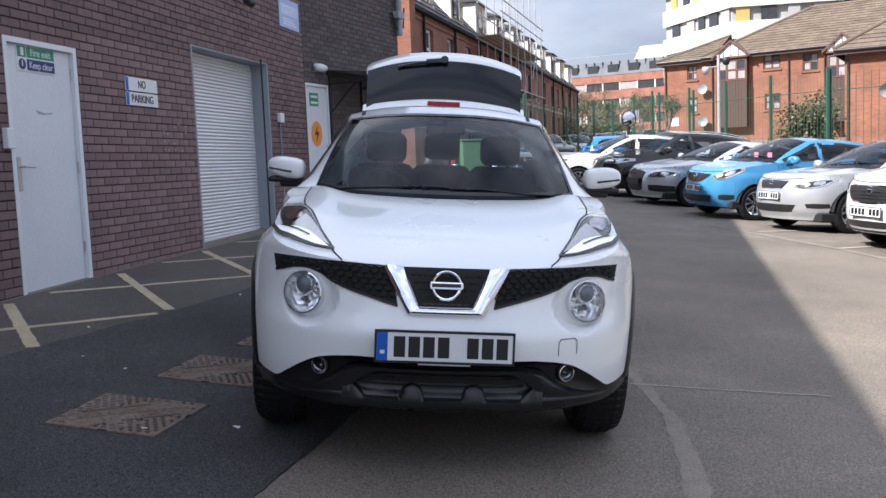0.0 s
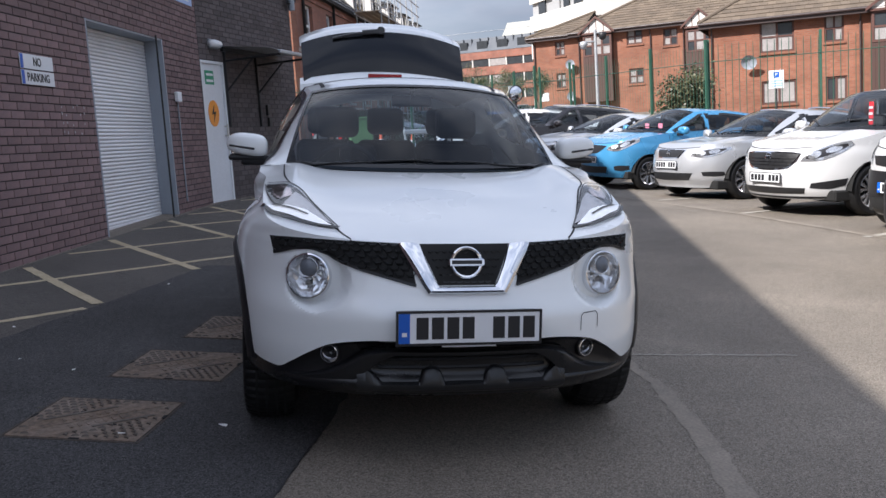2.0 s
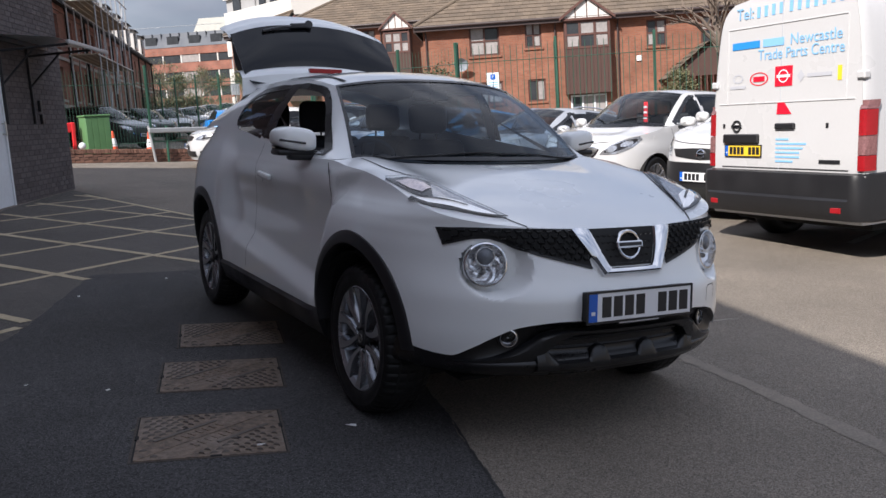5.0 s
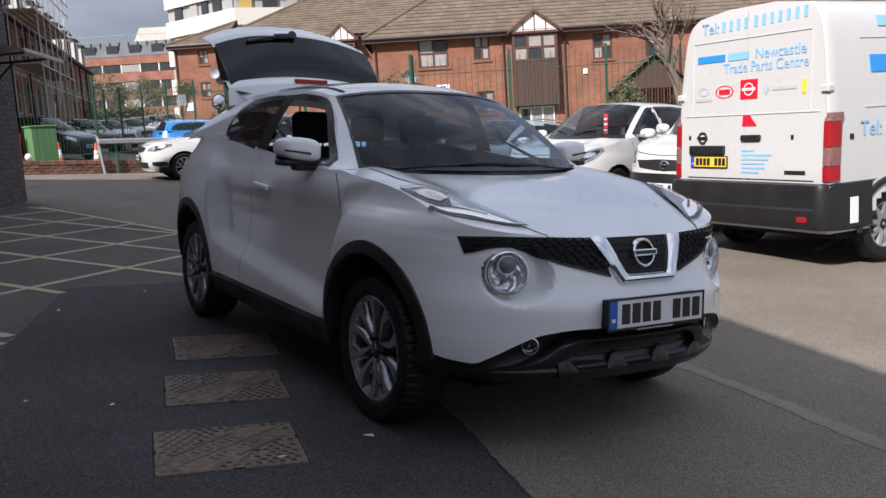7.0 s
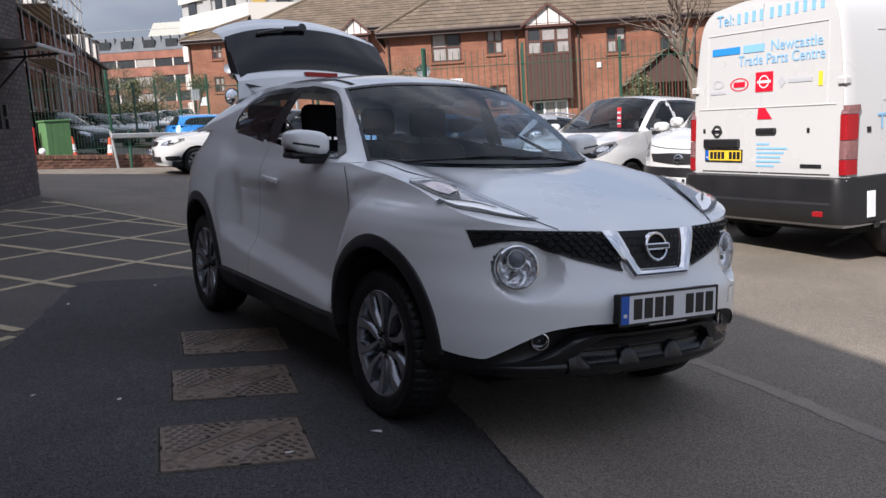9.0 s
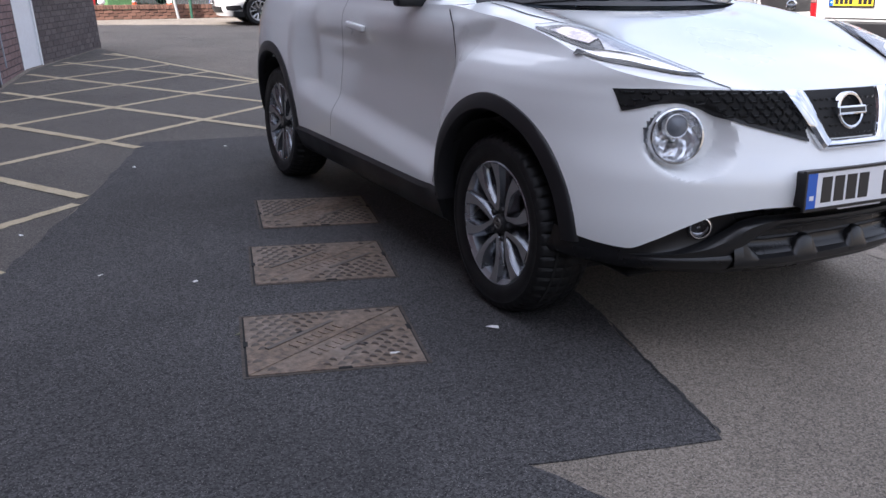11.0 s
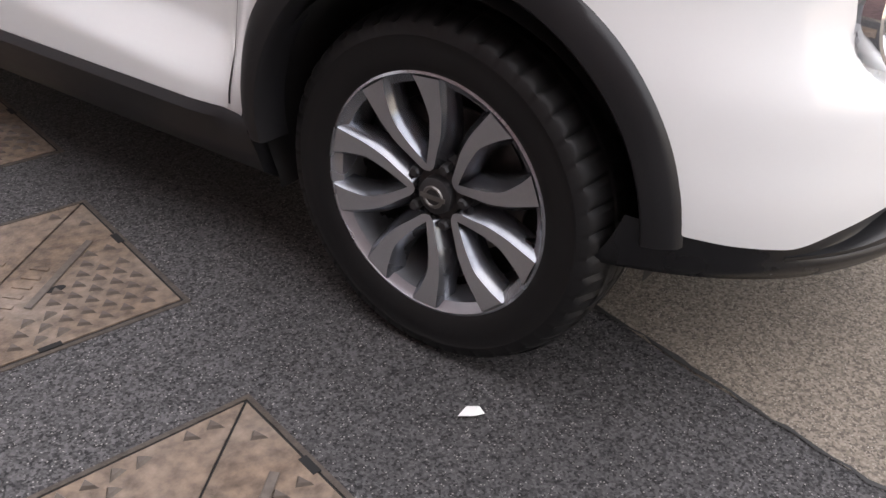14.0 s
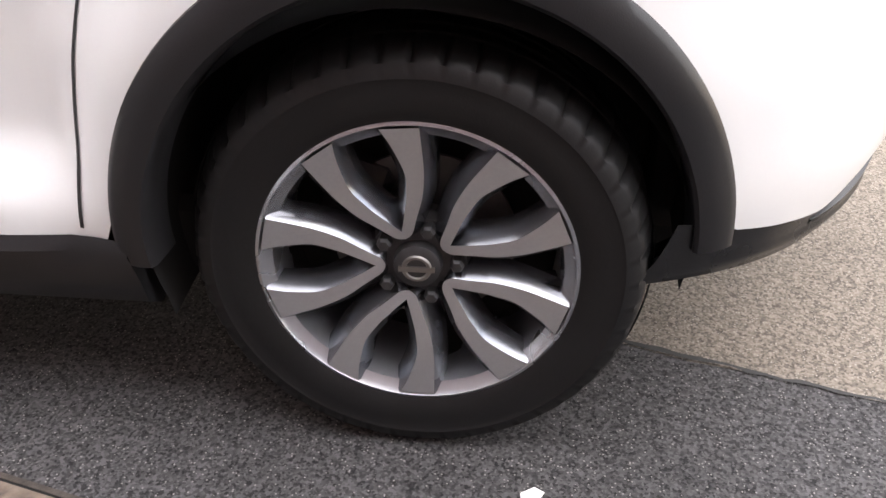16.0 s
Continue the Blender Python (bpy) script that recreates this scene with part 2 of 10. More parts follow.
def asphalt(name, dark, light, chip, chips, scale=1.0, stain=0.35):
    """Stone chips in bitumen: voronoi grains of mixed greys, worn patches, relief."""
    m = bpy.data.materials.new(name)
    m.use_nodes = True
    n, l = m.node_tree.nodes, m.node_tree.links
    b = n["Principled BSDF"]
    co = n.new("ShaderNodeTexCoord")
    vo, no, sp, big = n.new("ShaderNodeTexVoronoi"), n.new("ShaderNodeTexNoise"), n.new("ShaderNodeTexVoronoi"), n.new("ShaderNodeTexNoise")
    vo.inputs["Scale"].default_value = 130 * scale
    sp.inputs["Scale"].default_value = 115 * scale
    no.inputs["Scale"].default_value, no.inputs["Detail"].default_value = 45 * scale, 8
    big.inputs["Scale"].default_value, big.inputs["Detail"].default_value, big.inputs["Roughness"].default_value = 0.7, 8, 0.62
    for t in (vo, no, sp, big):
        l.new(co.outputs["Object"], t.inputs["Vector"])
    sep = n.new("ShaderNodeSeparateColor")
    l.new(vo.outputs["Color"], sep.inputs[0])
    mixv = n.new("ShaderNodeMath")
    mixv.operation = "MULTIPLY_ADD"
    mixv.inputs[1].default_value, mixv.inputs[2].default_value = 0.55, 0.0
    l.new(sep.outputs[0], mixv.inputs[0])
    nr = n.new("ShaderNodeMath")
    nr.operation = "MULTIPLY_ADD"
    nr.inputs[1].default_value = 0.6
    l.new(no.outputs["Fac"], nr.inputs[0])
    l.new(mixv.outputs[0], nr.inputs[2])
    base = n.new("ShaderNodeMix")
    base.data_type = "RGBA"
    base.inputs[6].default_value, base.inputs[7].default_value = (*dark, 1), (*light, 1)
    steep = n.new("ShaderNodeMapRange")
    steep.inputs["From Min"].default_value, steep.inputs["From Max"].default_value = 0.28, 0.86
    l.new(nr.outputs[0], steep.inputs["Value"])
    l.new(steep.outputs[0], base.inputs[0])
    spr, gate = n.new("ShaderNodeSeparateColor"), n.new("ShaderNodeMath")
    l.new(sp.outputs["Color"], spr.inputs[0])
    gate.operation, gate.inputs[1].default_value = "GREATER_THAN", 1 - chips
    l.new(spr.outputs[1], gate.inputs[0])
    near, both = n.new("ShaderNodeMath"), n.new("ShaderNodeMath")
    near.operation, near.inputs[1].default_value = "LESS_THAN", 0.30
    l.new(sp.outputs["Distance"], near.inputs[0])
    both.operation = "MULTIPLY"
    l.new(gate.outputs[0], both.inputs[0])
    l.new(near.outputs[0], both.inputs[1])
    cm = n.new("ShaderNodeMix")
    cm.data_type = "RGBA"
    cm.inputs[7].default_value = (*chip, 1)
    l.new(both.outputs[0], cm.inputs[0])
    l.new(base.outputs[2], cm.inputs[6])
    st = n.new("ShaderNodeMapRange")
    st.inputs["From Min"].default_value, st.inputs["From Max"].default_value = 0.3, 0.7
    st.inputs["To Min"].default_value, st.inputs["To Max"].default_value = 1 - stain, 1 + stain
    l.new(big.outputs["Fac"], st.inputs["Value"])
    sc = n.new("ShaderNodeVectorMath")
    sc.operation = "SCALE"
    l.new(cm.outputs[2], sc.inputs[0])
    l.new(st.outputs[0], sc.inputs["Scale"])
    l.new(sc.outputs[0], b.inputs["Base Color"])
    b.inputs["Roughness"].default_value = 0.82
    b.inputs["Specular IOR Level"].default_value = 0.35
    bn = n.new("ShaderNodeBump")
    bn.inputs["Strength"].default_value, bn.inputs["Distance"].default_value = 1.0, 0.006
    l.new(nr.outputs[0], bn.inputs["Height"])
    l.new(bn.outputs[0], b.inputs["Normal"])
    return m


def glass(name, color, rough=0.02, ior=1.6):
    m = bpy.data.materials.new(name)
    m.use_nodes = True
    n, l = m.node_tree.nodes, m.node_tree.links
    n.remove(n["Principled BSDF"])
    out = n["Material Output"]
    tr, gl, lw, mx = n.new("ShaderNodeBsdfTransparent"), n.new("ShaderNodeBsdfGlossy"), n.new("ShaderNodeLayerWeight"), n.new("ShaderNodeMixShader")
    pw, sc = n.new("ShaderNodeMath"), n.new("ShaderNodeMapRange")
    tr.inputs[0].default_value = (*color, 1)
    gl.inputs["Roughness"].default_value = rough
    # a thin pane reflects alike on both faces
    f0 = ((ior - 1) / (ior + 1)) ** 2
    lw.inputs["Blend"].default_value = 0.5
    pw.operation = "POWER"
    pw.inputs[1].default_value = 5.0
    sc.inputs["To Min"].default_value, sc.inputs["To Max"].default_value = f0, 1.0
    l.new(lw.outputs["Facing"], pw.inputs[0])
    l.new(pw.outputs[0], sc.inputs["Value"])
    l.new(sc.outputs[0], mx.inputs[0])
    l.new(tr.outputs[0], mx.inputs[1])
    l.new(gl.outputs[0], mx.inputs[2])
    l.new(mx.outputs[0], out.inputs["Surface"])
    return m


def brick_face(name, c1, c2, mortar, w=0.225, h=0.075):
    """Brickwork for walls that stay far off."""
    m = mk(name, c1, 0.85)
    n, l = m.node_tree.nodes, m.node_tree.links
    b, co, bt, mp = n["Principled BSDF"], n.new("ShaderNodeTexCoord"), n.new("ShaderNodeTexBrick"), n.new("ShaderNodeSeparateXYZ")
    cb, ad = n.new("ShaderNodeCombineXYZ"), n.new("ShaderNodeMath")
    l.new(co.outputs["Object"], mp.inputs[0])
    ad.operation = "ADD"
    l.new(mp.outputs[0], ad.inputs[0])
    l.new(mp.outputs[1], ad.inputs[1])
    l.new(ad.outputs[0], cb.inputs[0])
    l.new(mp.outputs[2], cb.inputs[1])
    l.new(cb.outputs[0], bt.inputs["Vector"])
    bt.inputs["Color1"].default_value, bt.inputs["Color2"].default_value, bt.inputs["Mortar"].default_value = (*c1, 1), (*c2, 1), (*mortar, 1)
    bt.inputs["Scale"].default_value, bt.inputs["Brick Width"].default_value, bt.inputs["Row Height"].default_value, bt.inputs["Mortar Size"].default_value = 1.0, w, h, 0.006
    big = n.new("ShaderNodeTexNoise")
    big.inputs["Scale"].default_value, big.inputs["Detail"].default_value = 0.9, 6
    l.new(co.outputs["Object"], big.inputs["Vector"])
    r = n.new("ShaderNodeMapRange")
    r.inputs["From Min"].default_value, r.inputs["From Max"].default_value, r.inputs["To Min"].default_value, r.inputs["To Max"].default_value = 0.3, 0.7, 0.75, 1.22
    l.new(big.outputs["Fac"], r.inputs["Value"])
    sc = n.new("ShaderNodeVectorMath")
    sc.operation = "SCALE"
    l.new(bt.outputs["Color"], sc.inputs[0])
    l.new(r.outputs[0], sc.inputs["Scale"])
    l.new(sc.outputs[0], b.inputs["Base Color"])
    return m


M_OLD = asphalt("worn_asphalt", (0.086, 0.073, 0.059), (0.276, 0.238, 0.194), (0.37, 0.335, 0.287), 0.16, 1.7, 0.22)
M_NEW = asphalt("dark_asphalt", (0.010, 0.010, 0.0105), (0.096, 0.093, 0.094), (0.24, 0.23, 0.22), 0.14, 1.7, 0.34)
M_HATCH = asphalt("grey_asphalt", (0.049, 0.044, 0.041), (0.146, 0.131, 0.116), (0.30, 0.28, 0.25), 0.10, 1.5, 0.24)
M_YELLOW = mk("worn_yellow_paint", (0.50, 0.40, 0.23), 0.8, var=0.30, scale=4, fine=70, tint=(0.38, 0.33, 0.25), bump=0.2)
M_WHITE_LINE = mk("worn_white_paint", (0.40, 0.37, 0.32), 0.8, var=0.35, scale=5, fine=90, tint=(0.33, 0.31, 0.28))
M_SEAM = mk("bitumen_joint", (0.03, 0.03, 0.03), 0.7, var=0.3)
M_BRICK = mk("purple_brick", (0.165, 0.112, 0.116), 0.88, var=0.2, scale=9, fine=120, bump=0.25, tint=(0.205, 0.134, 0.128), rand=0.16, island=0.16)
M_BRICK_DARK = mk("dark_grey_brick", (0.092, 0.078, 0.079), 0.9, var=0.18, scale=8, fine=120, bump=0.25, tint=(0.118, 0.096, 0.093), rand=0.22, island=0.22)
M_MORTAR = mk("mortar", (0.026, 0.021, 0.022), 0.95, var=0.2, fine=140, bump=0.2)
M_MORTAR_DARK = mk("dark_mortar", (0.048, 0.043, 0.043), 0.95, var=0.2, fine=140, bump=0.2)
M_DOOR = mk("white_painted_door", (0.66, 0.68, 0.71), 0.45, var=0.06, scale=2.5, fine=30)
M_FRAME_GREY = mk("grey_painted_steel", (0.27, 0.30, 0.34), 0.5, var=0.1)
M_SHUTTER = mk("galvanised_slat", (0.76, 0.76, 0.77), 0.45, metal=0.25, var=0.08, scale=2)
M_BLACK_PAINT = mk("black_painted_metal", (0.015, 0.015, 0.017), 0.5, var=0.1)
M_STEEL = mk("brushed_steel", (0.55, 0.54, 0.5), 0.35, metal=0.9, var=0.1)
M_CONCRETE = mk("concrete", (0.32, 0.30, 0.27), 0.9, var=0.2, scale=3, fine=60, bump=0.3)
M_SIGN_WHITE = mk("sign_white", (0.7, 0.72, 0.74), 0.4, var=0.04)
M_SIGN_GREEN = mk("sign_green", (0.02, 0.25, 0.13), 0.4, var=0.04)
M_SIGN_BLUE = mk("sign_navy", (0.015, 0.03, 0.14), 0.4, var=0.04)
M_PLATE_BLUE = mk("plate_blue", (0.01, 0.10, 0.48), 0.35, var=0.03)
M_INK = mk("black_ink", (0.012, 0.012, 0.014), 0.5, var=0.05)
M_ORANGE = mk("orange_sticker", (0.75, 0.28, 0.03), 0.5, var=0.06)

# ---- ground ----
def axis_steps(lo, hi):
    out = [float(v) for v in np.arange(-14, 30.01, 1.0) if lo <= v <= hi]
    v, step = 30.0, 2.0
    while v < hi:
        v, step = v + step, step * 1.35
        out.append(min(v, hi))
    v, step = -14.0, 2.0
    while v > lo:
        v, step = v - step, step * 1.35
        out.insert(0, max(v, lo))
    return out


bm = bmesh.new()
add_grid(bm, [[(x, y, ground_z(x, y)) for y in axis_steps(-900, 1600)] for x in axis_steps(-900, 900)])
ground = solo("ground", bm, M_OLD, "worn grey-brown asphalt of a sloping car yard", "ground", kind="structure", smooth=True)

# newer, darker tarmac along the drain covers
DARK = [(-0.32, 0.45), (-0.43, 0.08), (-0.50, -0.24), (-0.60, -0.56), (-0.765, -1.14), (-1.32, -1.01), (-1.12, -1.45), (-0.95, -2.2), (-0.98, -4.2), (-1.2, -9.0), (-5.0, -9.0), (-4.2, -2.6), (-3.2, -0.55), (-2.56, 0.94), (-1.9, 2.6), (-1.42, 3.97), (-0.55, 3.9), (0.45, 3.85), (0.3, 2.4), (-0.1, 1.2)]
# older grey tarmac under the keep-clear hatch, beside the garage wall
HATCHED = [(-4.42, -2.6), (-4.0, -2.6), (-3.2, -0.55), (-2.56, 0.94), (-1.9, 2.6), (-1.42, 3.97), (0.45, 3.85), (0.95, 5.2), (0.62, 6.9), (0.1, 9.2), (-0.42, 11.4), (-0.62, 12.3), (-1.78, 9.38)]
solo("hatched_tarmac", slab(HATCHED, -0.02, 0.0022), M_HATCH, "grey tarmac under a painted keep-clear hatch", "road surface", YARD, kind="structure")
rng = random.Random(3)
edge = []
for (ax, ay), (bx, by) in zip(DARK, DARK[1:] + DARK[:1]):
    k = max(2, int(math.hypot(bx - ax, by - ay) / 0.09))
    edge += [(ax + (bx - ax) * i / k + rng.gauss(0, 0.007), ay + (by - ay) * i / k + rng.gauss(0, 0.007)) for i in range(k)]
solo("tarmac_patch", slab(edge, -0.02, 0.004), M_NEW, "newer dark tarmac patch with small pale chips", "road surface", YARD, kind="structure")
# the open joint along its edge
bm = bmesh.new()
JOINT = [(-0.10, 1.2), (-0.32, 0.45), (-0.43, 0.08), (-0.50, -0.24), (-0.60, -0.56), (-0.765, -1.14)]
jp = []
for (ax, ay), (bx, by) in zip(JOINT, JOINT[1:]):
    k = max(2, int(math.hypot(bx - ax, by - ay) / 0.03))
    jp += [(ax + (bx - ax) * i / k + rng.gauss(0, 0.003), ay + (by - ay) * i / k + rng.gauss(0, 0.003)) for i in range(k)]
add_grid(bm, [[(x - rng.uniform(0.002, 0.009), y, 0.0065) for x, y in jp], [(x + rng.uniform(0.002, 0.008), y, 0.0065) for x, y in jp]])
solo("tarmac_joint", bm, M_SEAM, "black gritty joint between two tarmac surfaces", "road surface", YARD, kind="structure")


def paint_line(a, b, width, material, name, label, ragged=0.006, z=0.0055, gaps=0.0):
    """A worn painted stripe from a to b on the yard."""
    bm = bmesh.new()
    a, b = Vector(a), Vector(b)
    d = (b - a).normalized()
    s = Vector((-d.y, d.x)) * width / 2
    k = max(2, int((b - a).length / 0.05))
    rows, run = [], []
    for i in range(k + 1):
        p = a + (b - a) * i / k
        if rng.random() < gaps:
            if len(run) > 1:
                rows.append(run)
            run = []
            continue
        j = rng.gauss(0, ragged)
        l, r = p + s * (1 + rng.gauss(0, ragged / width)), p - s * (1 + rng.gauss(0, ragged / width))
        run.append(((l.x, l.y, z), (r.x, r.y, z)))
    if len(run) > 1:
        rows.append(run)
    for run in rows:
        add_grid(bm, run)
    return solo(name, bm, material, label, "road marking", YARD, "hatched keep-clear lines", "structure")


def wall_a(y):
    return -3.85 + 0.213 * y


def hatch_ends(slope, c):
    """Where the line y = slope x + c enters and leaves the keep-clear zone."""
    inside = []
    for i in range(900):
        x = -3.6 + i * 0.005
        y = slope * x + c
        lim = (x > wall_a(y) + 0.12) if y < 9.2 else x > -1.75 + (y - 9.4) * 0.41 + 0.1
        on_dark = y < 3.93 and y < 0.94 + (x + 2.56) * 2.62 + 0.02 * 0 and x > -2.6
        if lim and x < 0.5 - (y - 7.2) * 0.24 and y < 11.3 and y > -3 and not on_dark and not (y < 1.0 and x > -2.6 - (0.94 - y) * 0.42):
            inside.append((x, y))
    runs, run = [], []
    for p in inside:
        if run and p[0] - run[-1][0] > 0.02:
            runs.append(run)
            run = []
        run.append(p)
    return [(r[0], r[-1]) for r in runs + [run] if len(r) > 30]


for slope, cs, wd in ((0.82, (0.95, 2.45, 3.96, 5.47, 6.92, 8.36, 9.6, 11.0), 0.066), (-1.71, (-5.2, -3.05, -1.0, 1.24, 3.50, 5.70, 7.9, 10.1), 0.082)):
    for c in cs:
        for e in hatch_ends(slope, c):
            paint_line(*e, wd, M_YELLOW, "yellow_line", "worn yellow paint line of a keep-clear hatch", z=0.0055 if slope > 0 else 0.0065)
paint_line((0.56, 6.9), (-0.55, 11.35), 0.08, M_YELLOW, "yellow_line", "worn yellow edge line of a keep-clear hatch", z=0.0075)

# faint old joint and crack in front of the parked row, and bay markings
M_FAINT = mk("faded_line", (0.216, 0.186, 0.152), 0.9, var=0.35, scale=5, fine=80)
paint_line((1.17, 1.3), (1.19, 0.15), 0.07, M_FAINT, "faded_line", "faint pale strip worn into the asphalt", 0.016, z=0.0022)
paint_line((1.19, 0.15), (1.08, -0.60), 0.10, M_FAINT, "faded_line", "faint pale strip worn into the asphalt", 0.016, z=0.0022)
paint_line((1.08, -0.60), (0.82, -1.75), 0.11, M_FAINT, "faded_line", "faint pale strip worn into the asphalt", 0.016, z=0.0022)
bm = bmesh.new()
ck = [(1.02 + 0.02 * i, 0.80 - 0.0022 * i + rng.gauss(0, 0.006)) for i in range(61)]
add_grid(bm, [[(x, y - 0.006, 0.006) for x, y in ck], [(x, y + 0.005, 0.006) for x, y in ck]])
solo("crack_line", bm, M_WHITE_LINE, "thin pale crack across the asphalt", "crack", YARD, kind="structure")


def world_line(a, b, width, label, material=M_WHITE_LINE):
    bm = bmesh.new()
    a, b = Vector(a), Vector(b)
    s = Vector((-(b - a).y, (b - a).x)).normalized() * width / 2
    k = max(2, int((b - a).length / 0.12))
    rows = []
    for i in range(k + 1):
        p = a + (b - a) * i / k
        l, r = p + s * rng.uniform(0.85, 1.1), p - s * rng.uniform(0.85, 1.1)
        rows.append(((l.x, l.y, ground_z(l.x, l.y) + 0.006), (r.x, r.y, ground_z(r.x, r.y) + 0.006)))
    add_grid(bm, rows)
    return solo("bay_line", bm, material, label, "road marking", None, "parking bay lines", "structure")


world_line((4.55, 10.6), (5.55, 4.2), 0.09, "worn pale line in front of the parking bays", M_FAINT)
for i in range(5):
    x, y = 4.75 + 0.2 * i, 8.8 - 2.35 * i + 0.6
    world_line((x + 0.2, y), (x + 4.8, y + 1.6), 0.09, "worn white line between parking bays")

# ---- the brick garage ----
def wall_frame(ax, ay, bx, by):
    """x along the wall, y out of the yard into the wall, z up; the outer face is y = 0."""
    d = Vector((bx - ax, by - ay, 0)).normalized()
    n = Vector((-d.y, d.x, 0))
    return Matrix((( d.x, n.x, 0, ax), (d.y, n.y, 0, ay), (0, 0, 1, 0), (0, 0, 0, 1)))


WA = wall_frame(wall_a(-14), -14, wall_a(9.35), 9.35)       # long wall with the shutter
WA_LEN = math.hypot(wall_a(9.35) - wall_a(-14), 23.35)
WB = wall_frame(-1.8585, 9.35, -0.55, 12.55)                # darker wall with the canopy
WB_LEN = math.hypot(1.3085, 3.2)
H_WALL = 6.7
K = math.hypot(0.213, 1)


def sa(y):
    """Distance along the long wall at the world's y."""
    return (y + 14) * K


D1 = (sa(2.80), sa(3.73), 2.38)         # door: from, to, top
SH = (sa(5.84), sa(7.97), 2.68)         # shutter opening
D2 = (0.02, 0.72, 2.54)                 # door in the darker wall


def wall_with_holes(name, length, holes, material, label, m, thick=0.3):
    """A wall of solid boxes round its openings."""
    bm = bmesh.new()
    x = 0.0
    for a, b, top in sorted(holes):
        if a > x:
            add_box(bm, (x, 0, -1.5), (a, thick, H_WALL))
        add_box(bm, (a, 0, top), (b, thick, H_WALL))
        x = b
    add_box(bm, (x, 0, -1.5), (length, thick, H_WALL))
    return solo(name, bm, material, label, "wall", m, kind="structure")


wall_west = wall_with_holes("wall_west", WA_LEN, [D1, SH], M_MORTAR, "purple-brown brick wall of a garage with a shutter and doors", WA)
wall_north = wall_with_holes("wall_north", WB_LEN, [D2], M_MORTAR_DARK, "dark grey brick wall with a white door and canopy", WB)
# the rest of the building: end wall, back and flat roof
bm = bmesh.new()
pA, pB = Vector((wall_a(-14), -14, 0)), Vector((-0.55, 12.55, 0))
back = [(-14.0, -14), (-14.0, 16.0), (-2.4, 13.4)]
for (ax, ay), (bx, by) in (((pB.x, pB.y), back[2]), (back[2], back[1]), (back[1], back[0]), (back[0], (pA.x, pA.y))):
    m = wall_frame(ax, ay, bx, by)
    add_box(bm, (0.0, 0, -1.5), (math.hypot(bx - ax, by - ay) - 0.31, 0.3, H_WALL - 0.01), 0, m)
solo("wall_back", bm, M_MORTAR_DARK, "dark brick end and rear walls of the garage", "wall", kind="structure")
bm = slab([(pA.x - 0.3, -14), (wall_a(9.35) - 0.33, 9.35), (-0.9, 12.5), (-2.4, 13.4), (-14, 16), (-14, -14)], H_WALL, H_WALL + 0.15)
solo("roof", bm, M_CONCRETE, "flat roof of the garage", "roof", kind="structure")

# the wall tops follow the slope of the roof
for name in ("wall_west", "wall_north", "wall_back", "roof"):
    ob = bpy.data.objects[name]
    for v in ob.data.vertices:
        if v.co.z > H_WALL - 0.02:
            v.co.z += -0.05 + 0.077 * (ob.matrix_world @ v.co).y

# white door in the long wall
door = thing("door_1", "white painted fire exit door, closed, in a brick wall", "door", WA, kind="structure")
z0 = ground_z(wall_a(3.2), 3.2) - 0.03
part("door_leaf", box((D1[0] + 0.05, 0.035, z0 + 0.02), (D1[1] - 0.05, 0.08, D1[2] - 0.05), 0.003), M_DOOR, door)
bm = bmesh.new()
add_box(bm, (D1[0], -0.004, z0 - 0.2), (D1[0] + 0.047, 0.1, D1[2]), 0.002)
add_box(bm, (D1[1] - 0.047, -0.004, z0 - 0.2), (D1[1], 0.1, D1[2]), 0.002)
add_box(bm, (D1[0] + 0.047, -0.004, D1[2] - 0.047), (D1[1] - 0.047, 0.1, D1[2]), 0.002)
part("door_frame", bm, M_SIGN_WHITE, door)
part("threshold", box((D1[0] + 0.05, 0.0, z0 - 0.3), (D1[1] - 0.05, 0.2, z0 + 0.015)), M_CONCRETE, door)
bm = box((D1[0] + 0.10, 0.025, 1.17), (D1[0] + 0.145, 0.036, 1.44), 0.003)
plate = part("handle_plate", bm, M_STEEL, door, "brass-coloured lever handle plate")
bm = bmesh.new()
add_tube(bm, (D1[0] + 0.122, 0.03, 1.36), (D1[0] + 0.122, -0.03, 1.36), 0.009)
add_tube(bm, (D1[0] + 0.118, -0.03, 1.36), (D1[0] + 0.24, -0.03, 1.355), 0.009)
part("lever", bm, M_STEEL, plate)
for z in (2.1, 1.3, 0.6):
    bm = bmesh.new()
    add_tube(bm, (D1[1] - 0.052, 0.024, z), (D1[1] - 0.052, 0.024, z + 0.1), 0.009)
    part("hinge", bm, M_STEEL, door)

# roller shutter, set back in its opening
shutter = thing("roller_shutter", "closed pale grey steel roller shutter in a brick opening", "shutter", WA, kind="structure")
zs = ground_z(wall_a(6.7), 6.7) - 0.02
bm = bmesh.new()
n_slats = 52
pitch_s = (SH[2] - 0.02 - zs - 0.06) / n_slats
prof = [(0.0, 0.0), (-0.010, 0.12), (-0.015, 0.35), (-0.015, 0.6), (-0.009, 0.82), (0.004, 0.93), (0.004, 1.0)]
for i in range(n_slats):
    rows = [[(x, 0.235 + dy, zs + 0.06 + (i + f) * pitch_s) for dy, f in prof] for x in (SH[0] + 0.03, SH[1] - 0.03)]
    sb = bmesh.new()
    add_grid(sb, rows)
    part("slat", sb, M_SHUTTER, shutter, smooth=True)
part("bottom_rail", box((SH[0] + 0.03, 0.205, zs + 0.0), (SH[1] - 0.03, 0.255, zs + 0.062), 0.004), M_SHUTTER, shutter)
